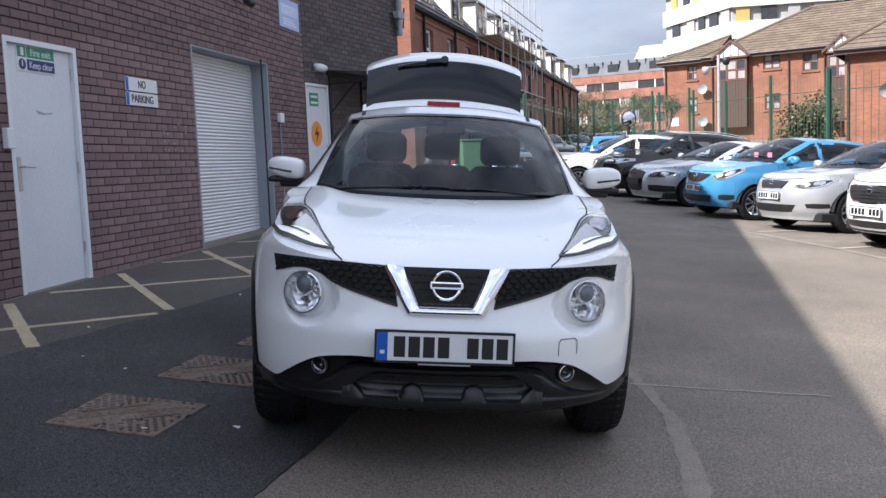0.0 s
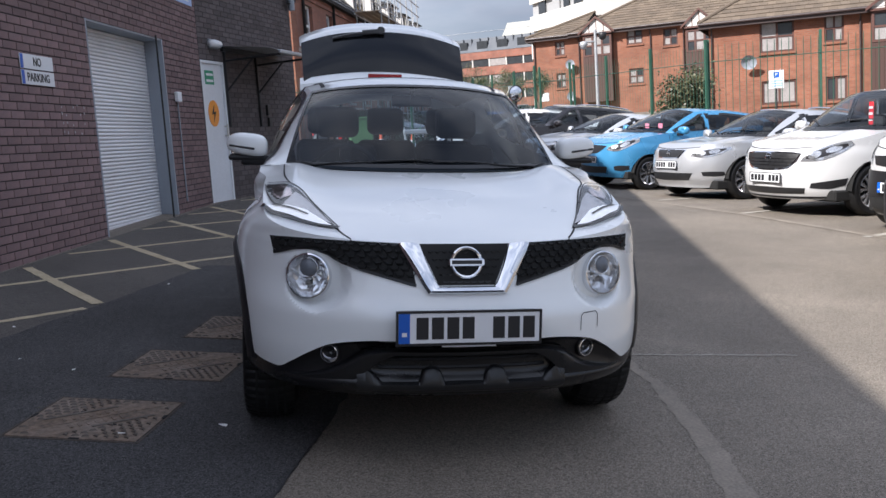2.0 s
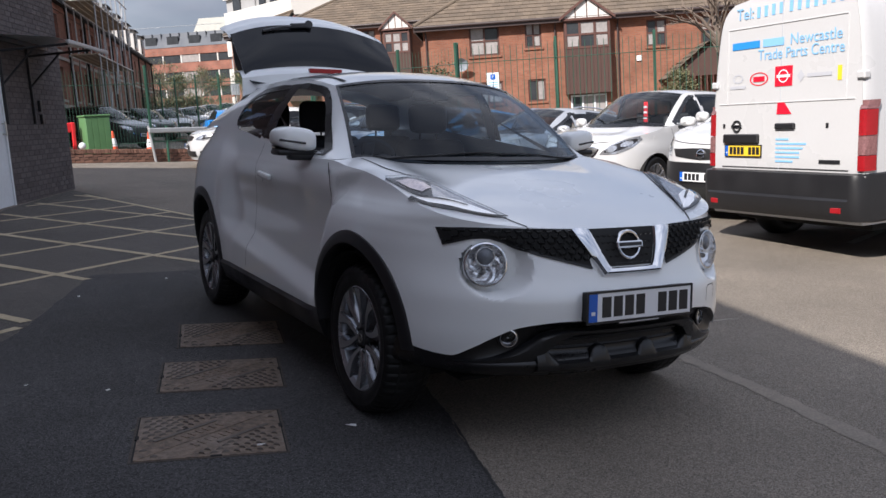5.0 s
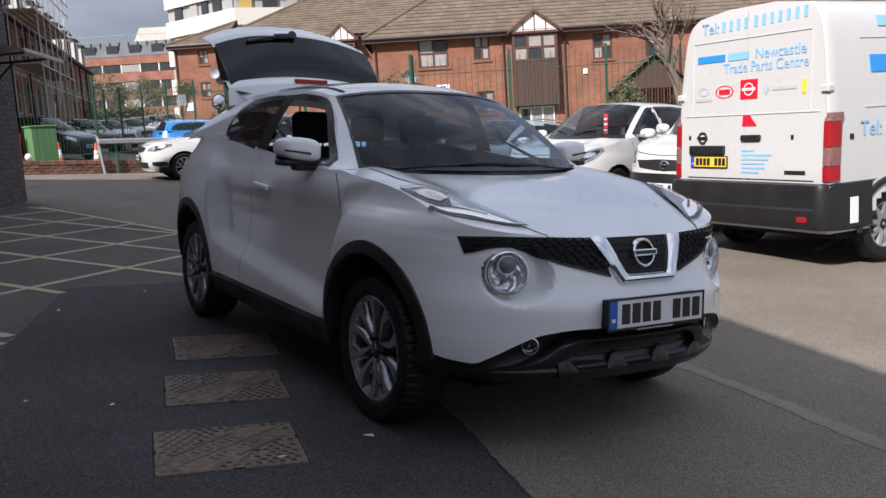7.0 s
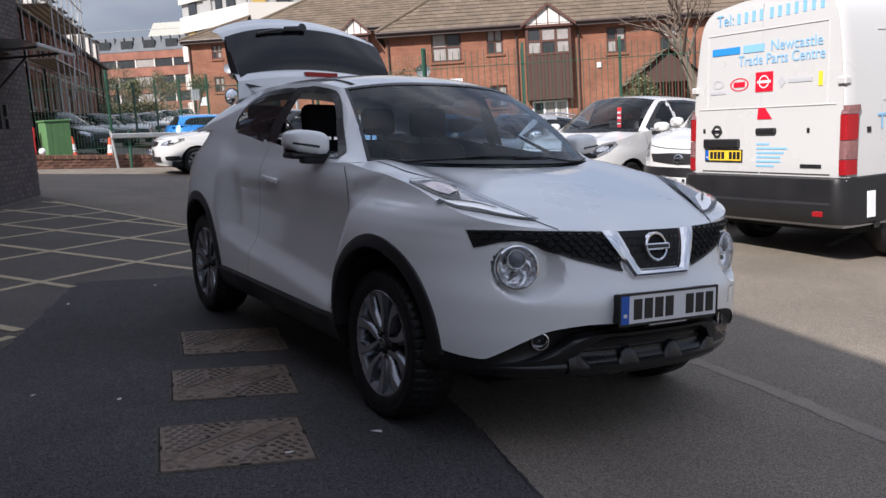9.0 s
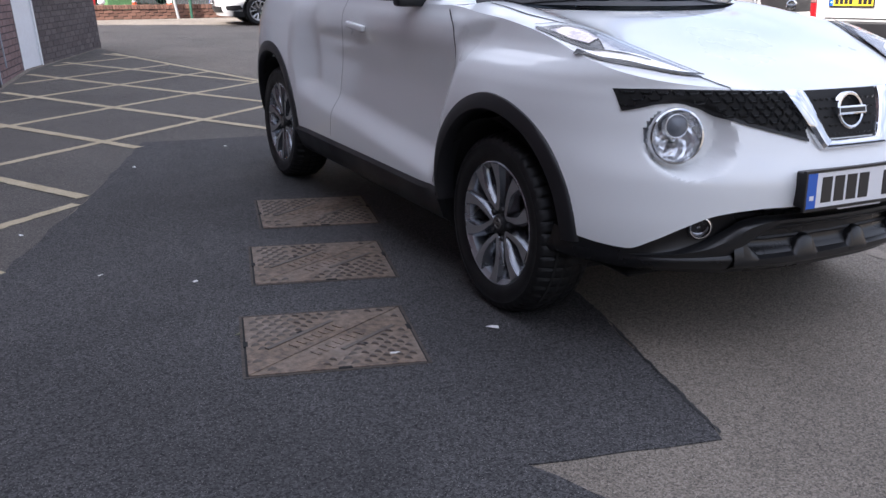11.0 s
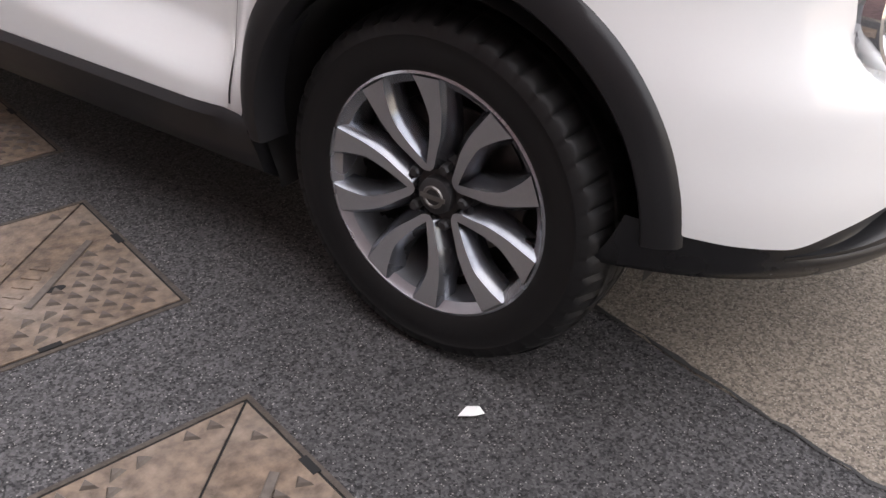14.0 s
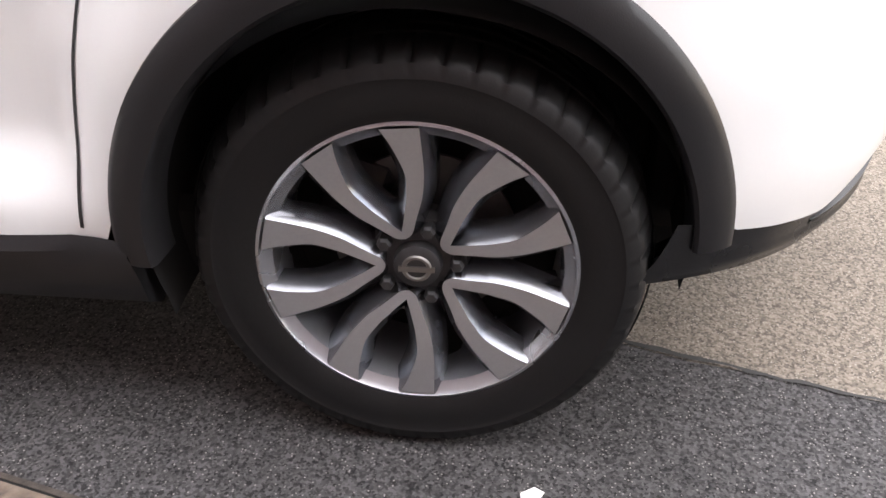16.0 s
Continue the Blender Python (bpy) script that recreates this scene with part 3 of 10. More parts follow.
for a, b in ((SH[1] - 0.03, SH[1] + 0.003), (SH[0] - 0.003, SH[0] + 0.03)):
    part("jamb", box((a, -0.004, zs - 0.3), (b, 0.34, SH[2])), M_FRAME_GREY, shutter, "grey painted steel reveal")
part("head_plate", box((SH[0] + 0.03, 0.004, SH[2] - 0.02), (SH[1] - 0.03, 0.34, SH[2] + 0.002)), M_FRAME_GREY, shutter)
part("back_panel", box((SH[0], 0.35, zs - 0.3), (SH[1], 0.38, SH[2] + 0.1)), M_BLACK_PAINT, shutter)
part("sill", box((SH[0] + 0.03, 0.02, zs - 0.4), (SH[1] - 0.03, 0.34, zs - 0.005)), M_CONCRETE, shutter, "worn concrete sill")

# door in the darker wall
door2 = thing("door_2", "white door with stickers in a dark brick wall, closed", "door", WB, kind="structure")
z2 = ground_z(-1.8, 9.6) - 0.02
part("door_leaf", box((D2[0] + 0.04, 0.02, z2), (D2[1] - 0.04, 0.07, D2[2] - 0.04), 0.003), M_DOOR, door2)
bm = bmesh.new()
add_box(bm, (D2[0], -0.006, z2 - 0.3), (D2[0] + 0.038, 0.1, D2[2]))
add_box(bm, (D2[1] - 0.038, -0.006, z2 - 0.3), (D2[1], 0.1, D2[2]))
add_box(bm, (D2[0] + 0.038, -0.006, D2[2] - 0.038), (D2[1] - 0.038, 0.1, D2[2]))
part("door_frame", bm, M_SIGN_WHITE, door2)
bm = bmesh.new()
add_tube(bm, (D2[1] - 0.09, -0.03, 1.42), (D2[1] - 0.09, -0.03, 1.62), 0.012)
add_tube(bm, (D2[1] - 0.09, 0.03, 1.45), (D2[1] - 0.09, -0.03, 1.45), 0.01)
add_tube(bm, (D2[1] - 0.09, 0.03, 1.59), (D2[1] - 0.09, -0.03, 1.59), 0.01)
part("pull_handle", bm, M_STEEL, door2)
notice = part("sticker", box((0.16, 0.014, 2.20), (0.42, 0.0205, 2.40)), M_SIGN_GREEN, door2, "small green and white notice")
for za in (2.325, 2.235):
    part("print_bar", box((0.19, 0.010, za), (0.39, 0.0135, za + 0.035)), M_SIGN_WHITE, notice)
bm = bmesh.new()
add_lathe(bm, [(0.0, 0.014), (0.16, 0.014), (0.16, 0.0205)], 28, "y", Matrix.Translation((0.33, 0, 1.78)) @ Matrix.Diagonal((1, 1, 1.2, 1)))
disc = part("sticker", bm, M_ORANGE, door2, "round orange warning sticker")
bm = bmesh.new()
add_ngon(bm, [(0.35, 0.011, 1.92), (0.26, 0.011, 1.76), (0.33, 0.011, 1.77), (0.30, 0.011, 1.64), (0.40, 0.011, 1.81), (0.33, 0.011, 1.80)])
part("warning_mark", bm, M_INK, disc)

# ---- vehicles: shared builder ----
from mathutils.bvhtree import BVHTree

M_PEARL = mk("pearl_white_paint", (0.80, 0.82, 0.82), 0.30, var=0.012, scale=1.5, fine=900, coat=1.0, rvar=0.04)
M_CLAD = mk("black_textured_plastic", (0.013, 0.013, 0.0145), 0.42, var=0.15, fine=300, bump=0.06, bump_scale=500, spec=0.4)
M_GLOSS_BLACK = mk("gloss_black_plastic", (0.008, 0.008, 0.009), 0.28, var=0.05)
# matte black for undersides; also puts recess darkness into the colour of grille backings
M_UNDER = mk("matte_and_recess_black", (0.008, 0.008, 0.008), 0.9, var=0.1)
M_RUBBER = mk("tyre_rubber", (0.009, 0.009, 0.0095), 0.50, spec=0.28, var=0.15, scale=12, fine=150, bump=0.05, bump_scale=300)
M_CHROME = mk("chrome", (0.75, 0.76, 0.78), 0.07, metal=1.0, var=0.02, rvar=0.02)
M_SPOKE = mk("machined_grey_alloy", (0.33, 0.335, 0.345), 0.36, metal=0.55, var=0.05, scale=6, fine=200)
M_SPOKE_SIDE = mk("dark_alloy_wall", (0.22, 0.23, 0.25), 0.20, metal=0.9, var=0.08)
M_RIM_LIP = mk("bright_alloy_rim", (0.42, 0.44, 0.47), 0.26, metal=0.85, var=0.05)
M_DARK_METAL = mk("dark_metal", (0.05, 0.05, 0.052), 0.5, metal=0.6, var=0.2)
M_DISC = mk("brake_steel", (0.22, 0.21, 0.2), 0.42, metal=0.9, var=0.2, scale=10)
M_SEAT = mk("dark_seat_cloth", (0.02, 0.02, 0.022), 0.9, var=0.2, fine=250)
M_DASH = mk("dashboard_plastic", (0.022, 0.022, 0.024), 0.7, var=0.1)
M_PLATE = mk("number_plate_white", (0.72, 0.73, 0.75), 0.35, var=0.02)
M_PLATE_YEL = mk("number_plate_yellow", (0.75, 0.50, 0.03), 0.35, var=0.02)
M_SEAMLINE = mk("shut_line", (0.02, 0.02, 0.02), 0.8, var=0.05)
M_LAMP_IN = mk("lamp_reflector", (0.50, 0.49, 0.50), 0.16, metal=0.65, var=0.2, scale=30, fine=120)
M_LAMP_DARK = mk("lamp_dark_housing", (0.022, 0.021, 0.023), 0.2, var=0.2, scale=20)
M_RED_LENS = mk("red_lens", (0.28, 0.010, 0.014), 0.15, var=0.1, scale=20)
M_LED = mk("led_strip_white", (0.93, 0.93, 0.94), 0.2, var=0.05)
M_LED.node_tree.nodes["Principled BSDF"].inputs["Emission Color"].default_value = (1.0, 0.97, 0.95, 1)
M_LED.node_tree.nodes["Principled BSDF"].inputs["Emission Strength"].default_value = 0.16
G_SCREEN = glass("windscreen_glass", (0.70, 0.76, 0.79), 0.02, 1.5)
G_FRONT = glass("tinted_front_glass", (0.46, 0.56, 0.66), 0.02, 1.5)
G_PRIV = glass("privacy_glass", (0.16, 0.17, 0.18))
G_LAMP = glass("lamp_lens", (0.93, 0.94, 0.95), 0.01, 1.25)


def bvh_of(bms):
    vs, fs = [], []
    for bm in bms:
        bm.verts.index_update()
        base = len(vs)
        vs += [v.co.copy() for v in bm.verts]
        fs += [[base + v.index for v in f.verts] for f in bm.faces]
    return BVHTree.FromPolygons(vs, fs)


RAYS = {"front": (Vector((0, -6, 0)), Vector((0, 1, 0))), "rear": (Vector((0, 9, 0)), Vector((0, -1, 0))), "top": (Vector((0, 0, 6)), Vector((0, 0, -1))),
        "left": (Vector((-6, 0, 0)), Vector((1, 0, 0))), "right": (Vector((6, 0, 0)), Vector((-1, 0, 0)))}


def on_body(tree, way, a, b, off):
    """The place on the body seen along a way, at (x, z), (x, y) or (y, z), lifted off it."""
    o, d = RAYS[way]
    p = o + (Vector((a, 0, b)) if way in ("front", "rear") else Vector((a, b, 0)) if way == "top" else Vector((0, a, b)))
    hit, nor, _, _ = tree.ray_cast(p, d)
    if hit is None:
        return None
    if nor.dot(d) > 0:
        nor = -nor
    return hit + nor * off


def resample(pts, k):
    ls = [0.0]
    for a, b in zip(pts, pts[1:]):
        ls.append(ls[-1] + math.hypot(b[0] - a[0], b[1] - a[1]))
    out, j = [], 0
    for i in range(k + 1):
        s = ls[-1] * i / k
        while j < len(pts) - 2 and ls[j + 1] < s:
            j += 1
        u = (s - ls[j]) / max(1e-9, ls[j + 1] - ls[j])
        out.append((pts[j][0] + (pts[j + 1][0] - pts[j][0]) * u, pts[j][1] + (pts[j + 1][1] - pts[j][1]) * u))
    return out


def smooth_line(pts, k):
    """A rounded curve through a few points."""
    ts = [0.0]
    for a, b in zip(pts, pts[1:]):
        ts.append(ts[-1] + math.hypot(b[0] - a[0], b[1] - a[1]))
    xs, ys = [(t, p[0]) for t, p in zip(ts, pts)], [(t, p[1]) for t, p in zip(ts, pts)]
    return [(spline(xs, ts[-1] * i / k), spline(ys, ts[-1] * i / k)) for i in range(k + 1)]


def lay_patch(bm, tree, way, low, high, k, rows, off, flip=1, thick=0.0):
    """A skin laid on the body between two edge curves; flip mirrors it in x."""
    lo, hi = resample(low, k), resample(high, k)
    grid = []
    for j in range(rows + 1):
        w = j / rows
        line = []
        for (a, b), (c, d) in zip(lo, hi):
            p = on_body(tree, way, (a + (c - a) * w) * (flip if way in ("front", "rear", "top") else 1), b + (d - b) * w, off)
            line.append(p)
        grid.append(line)
    if any(p is None for r in grid for p in r):
        grid = [[p if p is not None else min((q for r2 in grid for q in r2 if q is not None), key=lambda q: abs(i - n)) for n, p in enumerate(r)] for i, r in enumerate(grid)]
    vs = add_grid(bm, grid)
    return vs


def lay_strip(bm, tree, way, pts, width, off, flip=1):
    """A thin line laid on the body."""
    s = 1 if way not in ("front", "rear", "top") else flip
    rows = []
    for i, (a, b) in enumerate(pts):
        c, d = pts[min(i + 1, len(pts) - 1)]
        e, f = pts[max(i - 1, 0)]
        n = Vector((-(d - f), c - e))
        n = n.normalized() * width / 2 if n.length > 1e-9 else Vector((width / 2, 0))
        p, q = on_body(tree, way, (a + n.x) * s, b + n.y, off), on_body(tree, way, (a - n.x) * s, b - n.y, off)
        if p is not None and q is not None:
            rows.append((p, q))
    if len(rows) > 1:
        add_grid(bm, rows)


class Shell:
    """A car body from a few curves. The car faces -y, its front axle stands over y = 0, the road is z = 0."""

    def __init__(self, P):
        self.P = P
        self.yc, self.yd = P["yc"], P["yd"]
        self.wb, self.r_arch, self.z_hub = P["wb"], P["r_arch"], P["z_hub"]

    def k(self, key, t):
        return spline(self.P[key], t)

    def side_x(self, y, z):
        """Half width of the flank."""
        full, door = self.k("X", z), self.k("door", z)
        f = max(0.0, 1 - max(0.0, y - self.yc) / self.P["fall"])
        r = max(0.0, 1 - max(0.0, self.yd - y) / self.P["fall"])
        w = max(f * f * (3 - 2 * f), r * r * (3 - 2 * r))
        return door + (full - door) * w

    def point(self, col, z):
        kind, v = col
        if kind == "f":
            n = self.k("n", z)
            X, yn = self.side_x(self.yc, z), self.k("yn", z)
            s, c = math.sin(v), math.cos(v)
            x, y = X * abs(s) ** (2 / n), self.yc - (self.yc - yn) * abs(c) ** (2 / n)
            for cx, cz, rad, y0, lean in self.P.get("bowls", ()):
                d = math.hypot((x - cx) / (1.16 if x < cx else 0.92), (z - cz)) / rad
                if d < 1:
                    u = min(1.0, (1 - d) / 0.20)
                    y += (max(y, y0 + (x - cx) * lean) - y) * u * u * (3 - 2 * u)
                if math.hypot(x - cx - 0.015, z - cz - 0.004) < 0.076:      # room for the lamp
                    y = max(y, y0 + 0.065)
            return Vector((x, y, z))
        if kind == "s":
            return Vector((self.side_x(v, z), v, z))
        n = self.P["n_rear"]
        X, yt = self.side_x(self.yd, z), self.k("yt", z)
        s, c = math.sin(v), math.cos(v)
        return Vector((X * abs(c) ** (2 / n), self.yd + (yt - self.yd) * abs(s) ** (2 / n), z))

    def top_z(self, col):
        z = 0.95
        for _ in range(10):
            p = self.point(col, z)
            z = self.k("rim", p.y)
            if col[0] == "r" and "hatch" in self.P:
                z = self.P["hatch"] + (z - self.P["hatch"]) * min(1.0, max(0.0, (p.x - 0.58) / 0.06))
        return z

    def low_z(self, col):
        z = 0.4
        for _ in range(10):
            p = self.point(col, z)
            z = spline(self.P["low_front"], p.x) if col[0] == "f" else self.P["sill"] if col[0] == "s" else self.P["low_rear"]
        top = 0.95
        while top > z:
            p = self.point(col, top)
            if p.x > 0.4 and any(math.hypot(p.y - ya - self.P.get("arch_dy", 0.0), (top - self.z_hub) / self.P.get("arch_tall", 1.0)) < self.r_arch for ya in (0.0, self.wb)):
                return top
            top -= 0.004
        return z

    def columns(self, dense=1.0):
        nf, ns, nr = int(46 * dense), int(46 * dense), int(22 * dense)
        cols = [("f", math.pi / 2 * (i / nf) ** 1.0) for i in range(nf)]
        cols += [("s", self.yc + (self.yd - self.yc) * i / ns) for i in range(ns)]
        cols += [("r", math.pi / 2 * i / nr) for i in range(nr + 1)]
        return cols

    def build(self, dense=1.0):
        P, cols = self.P, self.columns(dense)
        rows = int(24 * dense)
        low, top = [self.low_z(c) for c in cols], [self.top_z(c) for c in cols]
        half = []
        for c, a, b in zip(cols, low, top):
            a = min(a, b - 0.01)
            half.append([self.point(c, a + (b - a) * (j / rows)) for j in range(rows + 1)])
        body = bmesh.new()
        for sgn in (-1, 1):
            add_grid(body, [[Vector((sgn * p.x, p.y, p.z)) for p in line] for line in half])
        # bonnet
        self.rim_front = [line[-1] for line, c in zip(half, cols) if c[0] == "f" or (c[0] == "s" and c[1] <= P["cowl"][1])]
        nose, (cyc, cye) = self.rim_front[0].y, P["cowl"]
        k = int(30 * dense)
        bon = []
        for rp in self.rim_front:
            f = (rp.y - nose) / (cye - nose)
            ycen = rp.y - (cye - cyc) * max(0, f) ** 1.5
            zc = self.k("crown", ycen)
            line = []
            for j in range(k + 1):
                t = j / k
                x, y = rp.x * t, ycen + (rp.y - ycen) * t * t
                z = zc + (rp.z - zc) * t**3
                h, xr, wr = P.get("ridge", (0, 0.6, 0.1))
                edge = min(1.0, (1 - t) / 0.12) if rp.x > 0.2 else 0
                z += h * math.exp(-(((x - xr) / wr) ** 2)) * max(0.0, min(1.0, (y + 0.62) / 0.4)) * edge ** 0.6
                line.append(Vector((x, y, z)))
            bon.append(line)
        for sgn in (-1, 1):
            add_grid(body, [[Vector((sgn * p.x, p.y, p.z)) for p in line] for line in bon])
        bmesh.ops.remove_doubles(body, verts=body.verts[:], dist=0.0006)
        return body

    def upper(self, dense=1.0):
        """Glasshouse: flank grid, roof grid, windscreen grid."""
        P = self.P
        (bx, by, bz), (tx, ty, tz) = P["ws_base"], P["ws_top"]
        y1, yr = P["belt_end"], P["roof_end"]
        ns, nv = int(64 * dense), int(16 * dense)
        sA = P.get("sA", 0.22)
        rows = []
        for i in range(ns + 1):
            s = i / ns
            yb = by + (y1 - by) * s
            zb = self.k("rim", yb)
            xb = self.side_x(min(yb, self.yd), zb) if yb > self.yc else self.point(("f", math.pi / 2), zb).x
            lowp = Vector((xb, yb, zb))
            if s < sA:
                u = s / sA
                up = Vector((bx + (tx - bx) * u, by + (ty - by) * u, bz + (tz - bz) * u + 0.03 * math.sin(math.pi * u)))
            else:
                u = (s - sA) / (1 - sA)
                yu = ty + (yr - ty) * u
                up = Vector((self.k("rail_x", yu), yu, self.k("rail_z", yu)))
            line = []
            for j in range(nv + 1):
                v = j / nv
                p = lowp.lerp(up, v)
                p.x += P.get("tumble", 0.02) * math.sin(math.pi * v) * min(1.0, s / sA)
                line.append(p)
            rows.append(line)
        roof = []
        nr, nx = int(30 * dense), int(24 * dense)
        for i in range(nr + 1):
            u = i / nr
            yu = ty + (yr - ty) * u
            xr, zr, zc = self.k("rail_x", yu), self.k("rail_z", yu), self.k("roof", yu)
            roof.append([Vector((xr * a, yu - P["ws_bow"][1] * (1 - a * a) * (1 - u), zc - (zc - zr) * abs(a) ** 2.6)) for a in [j / nx * 2 - 1 for j in range(nx + 1)]])
        front = roof[0]
        ws = []
        ng = int(14 * dense)
        for i in range(ng + 1):
            u = i / ng
            line = []
            for j, q in enumerate(front):
                a = j / nx * 2 - 1
                base = Vector((bx * a, by - P["ws_bow"][0] * (1 - abs(a) ** 2.2), bz - 0.004 * (1 - a * a)))
                p = base.lerp(q, u)
                p.z += 0.03 * math.sin(math.pi * u)
                line.append(p)
            ws.append(line)
        return rows, roof, ws


class PodShell(Shell):
    """A body whose wheel arches swell out of hollow doors, with a flare above the sill."""

    def side_x(self, y, z):
        P = self.P
        zr = P["flare"][0] + P["flare"][1] * (y - 0.45)
        u = min(1.0, max(0.0, (z - zr) / P["flare"][2]))
        door = self.k("door", z) + P["flare"][3] * (1 - u * u * (3 - 2 * u)) * min(1.0, max(0.0, (y - 0.30) / 0.25))
        a = min(1.0, max(0.0, (y - self.k("pod_front", z)) / P["pod_fall"][0]))
        b = min(1.0, max(0.0, (self.wb - self.k("pod_rear", z) - y) / P["pod_fall"][1]))
        wf, wr = 1 - a * a * (3 - 2 * a), 1 - b * b * (3 - 2 * b)
        out = door + (self.k("X", z) - door) * wf
        return out + (self.k("X_rear", z) - out) * wr


def inside_poly(poly, a, b):
    hit = False
    for (x0, y0), (x1, y1) in zip(poly, poly[1:] + poly[:1]):
        if (y0 > b) != (y1 > b) and a < (x1 - x0) * (b - y0) / (y1 - y0) + x0:
            hit = not hit
    return hit


def cut_windows(rows, polys, sgn):
    """Split a flank grid into bodywork and panes by window outlines in (y, z)."""
    body, panes = bmesh.new(), [bmesh.new() for _ in polys]
    for i in range(len(rows) - 1):
        for j in range(len(rows[0]) - 1):
            q = [rows[i][j], rows[i + 1][j], rows[i + 1][j + 1], rows[i][j + 1]]
            c = (q[0] + q[1] + q[2] + q[3]) / 4
            which = next((n for n, poly in enumerate(polys) if inside_poly(poly, c.y, c.z)), None)
            bm = body if which is None else panes[which]
            vs = [bm.verts.new((sgn * p.x, p.y, p.z)) for p in q]
            if (q[0] - q[1]).length + (q[2] - q[3]).length > 1e-5:
                bm.faces.new(vs)
    for bm in [body] + panes:
        bmesh.ops.remove_doubles(bm, verts=bm.verts[:], dist=0.0005)
    return body, panes


def plate_bars(parent, m, chars="xxxx xxx", w=0.52, h=0.111, yellow=False, blue=True, framed=True):
    """A number plate whose characters are plain bars. m: centre, x along, z up, facing -y."""
    bm = bmesh.new()
    add_box(bm, (-w / 2, -0.004, -h / 2), (w / 2, 0.004, h / 2), 0.002, m)
    pl = part("number_plate", bm, M_PLATE_YEL if yellow else M_PLATE, parent, "yellow rear number plate" if yellow else "white front number plate")
    if framed:
        bm = bmesh.new()
        for lo, hi in (((-w / 2 - 0.008, -0.006, -h / 2 - 0.008), (w / 2 + 0.008, 0.006, -h / 2)), ((-w / 2 - 0.008, -0.006, h / 2), (w / 2 + 0.008, 0.006, h / 2 + 0.008)),
                       ((-w / 2 - 0.008, -0.006, -h / 2), (-w / 2, 0.006, h / 2)), ((w / 2, -0.006, -h / 2), (w / 2 + 0.008, 0.006, h / 2))):
            add_box(bm, lo, hi, 0, m)
        part("plate_frame", bm, M_CLAD, pl)
    x = -w / 2 + 0.01
    if blue:
        bm = bmesh.new()
        add_box(bm, (-w / 2 + 0.001, -0.0052, -h / 2 + 0.001), (-w / 2 + 0.042, -0.003, h / 2 - 0.001), 0, m)
        part("blue_band", bm, M_PLATE_BLUE, pl)
        bm = bmesh.new()
        add_box(bm, (-w / 2 + 0.013, -0.0060, -h * 0.26), (-w / 2 + 0.031, -0.0050, -h * 0.13), 0, m)
        part("band_mark", bm, M_SIGN_WHITE, pl)
        x += 0.05
    cw = (w / 2 - 0.012 - x) / (len(chars) + 0.0) if chars else 0.05
    for ch in chars:
        if ch != " ":
            bm = bmesh.new()
            add_box(bm, (x + cw * 0.1, -0.0056, -h * 0.36), (x + cw * 0.88, -0.003, h * 0.36), 0, m)
            part("character_bar", bm, M_INK, pl)
        x += cw
    return pl


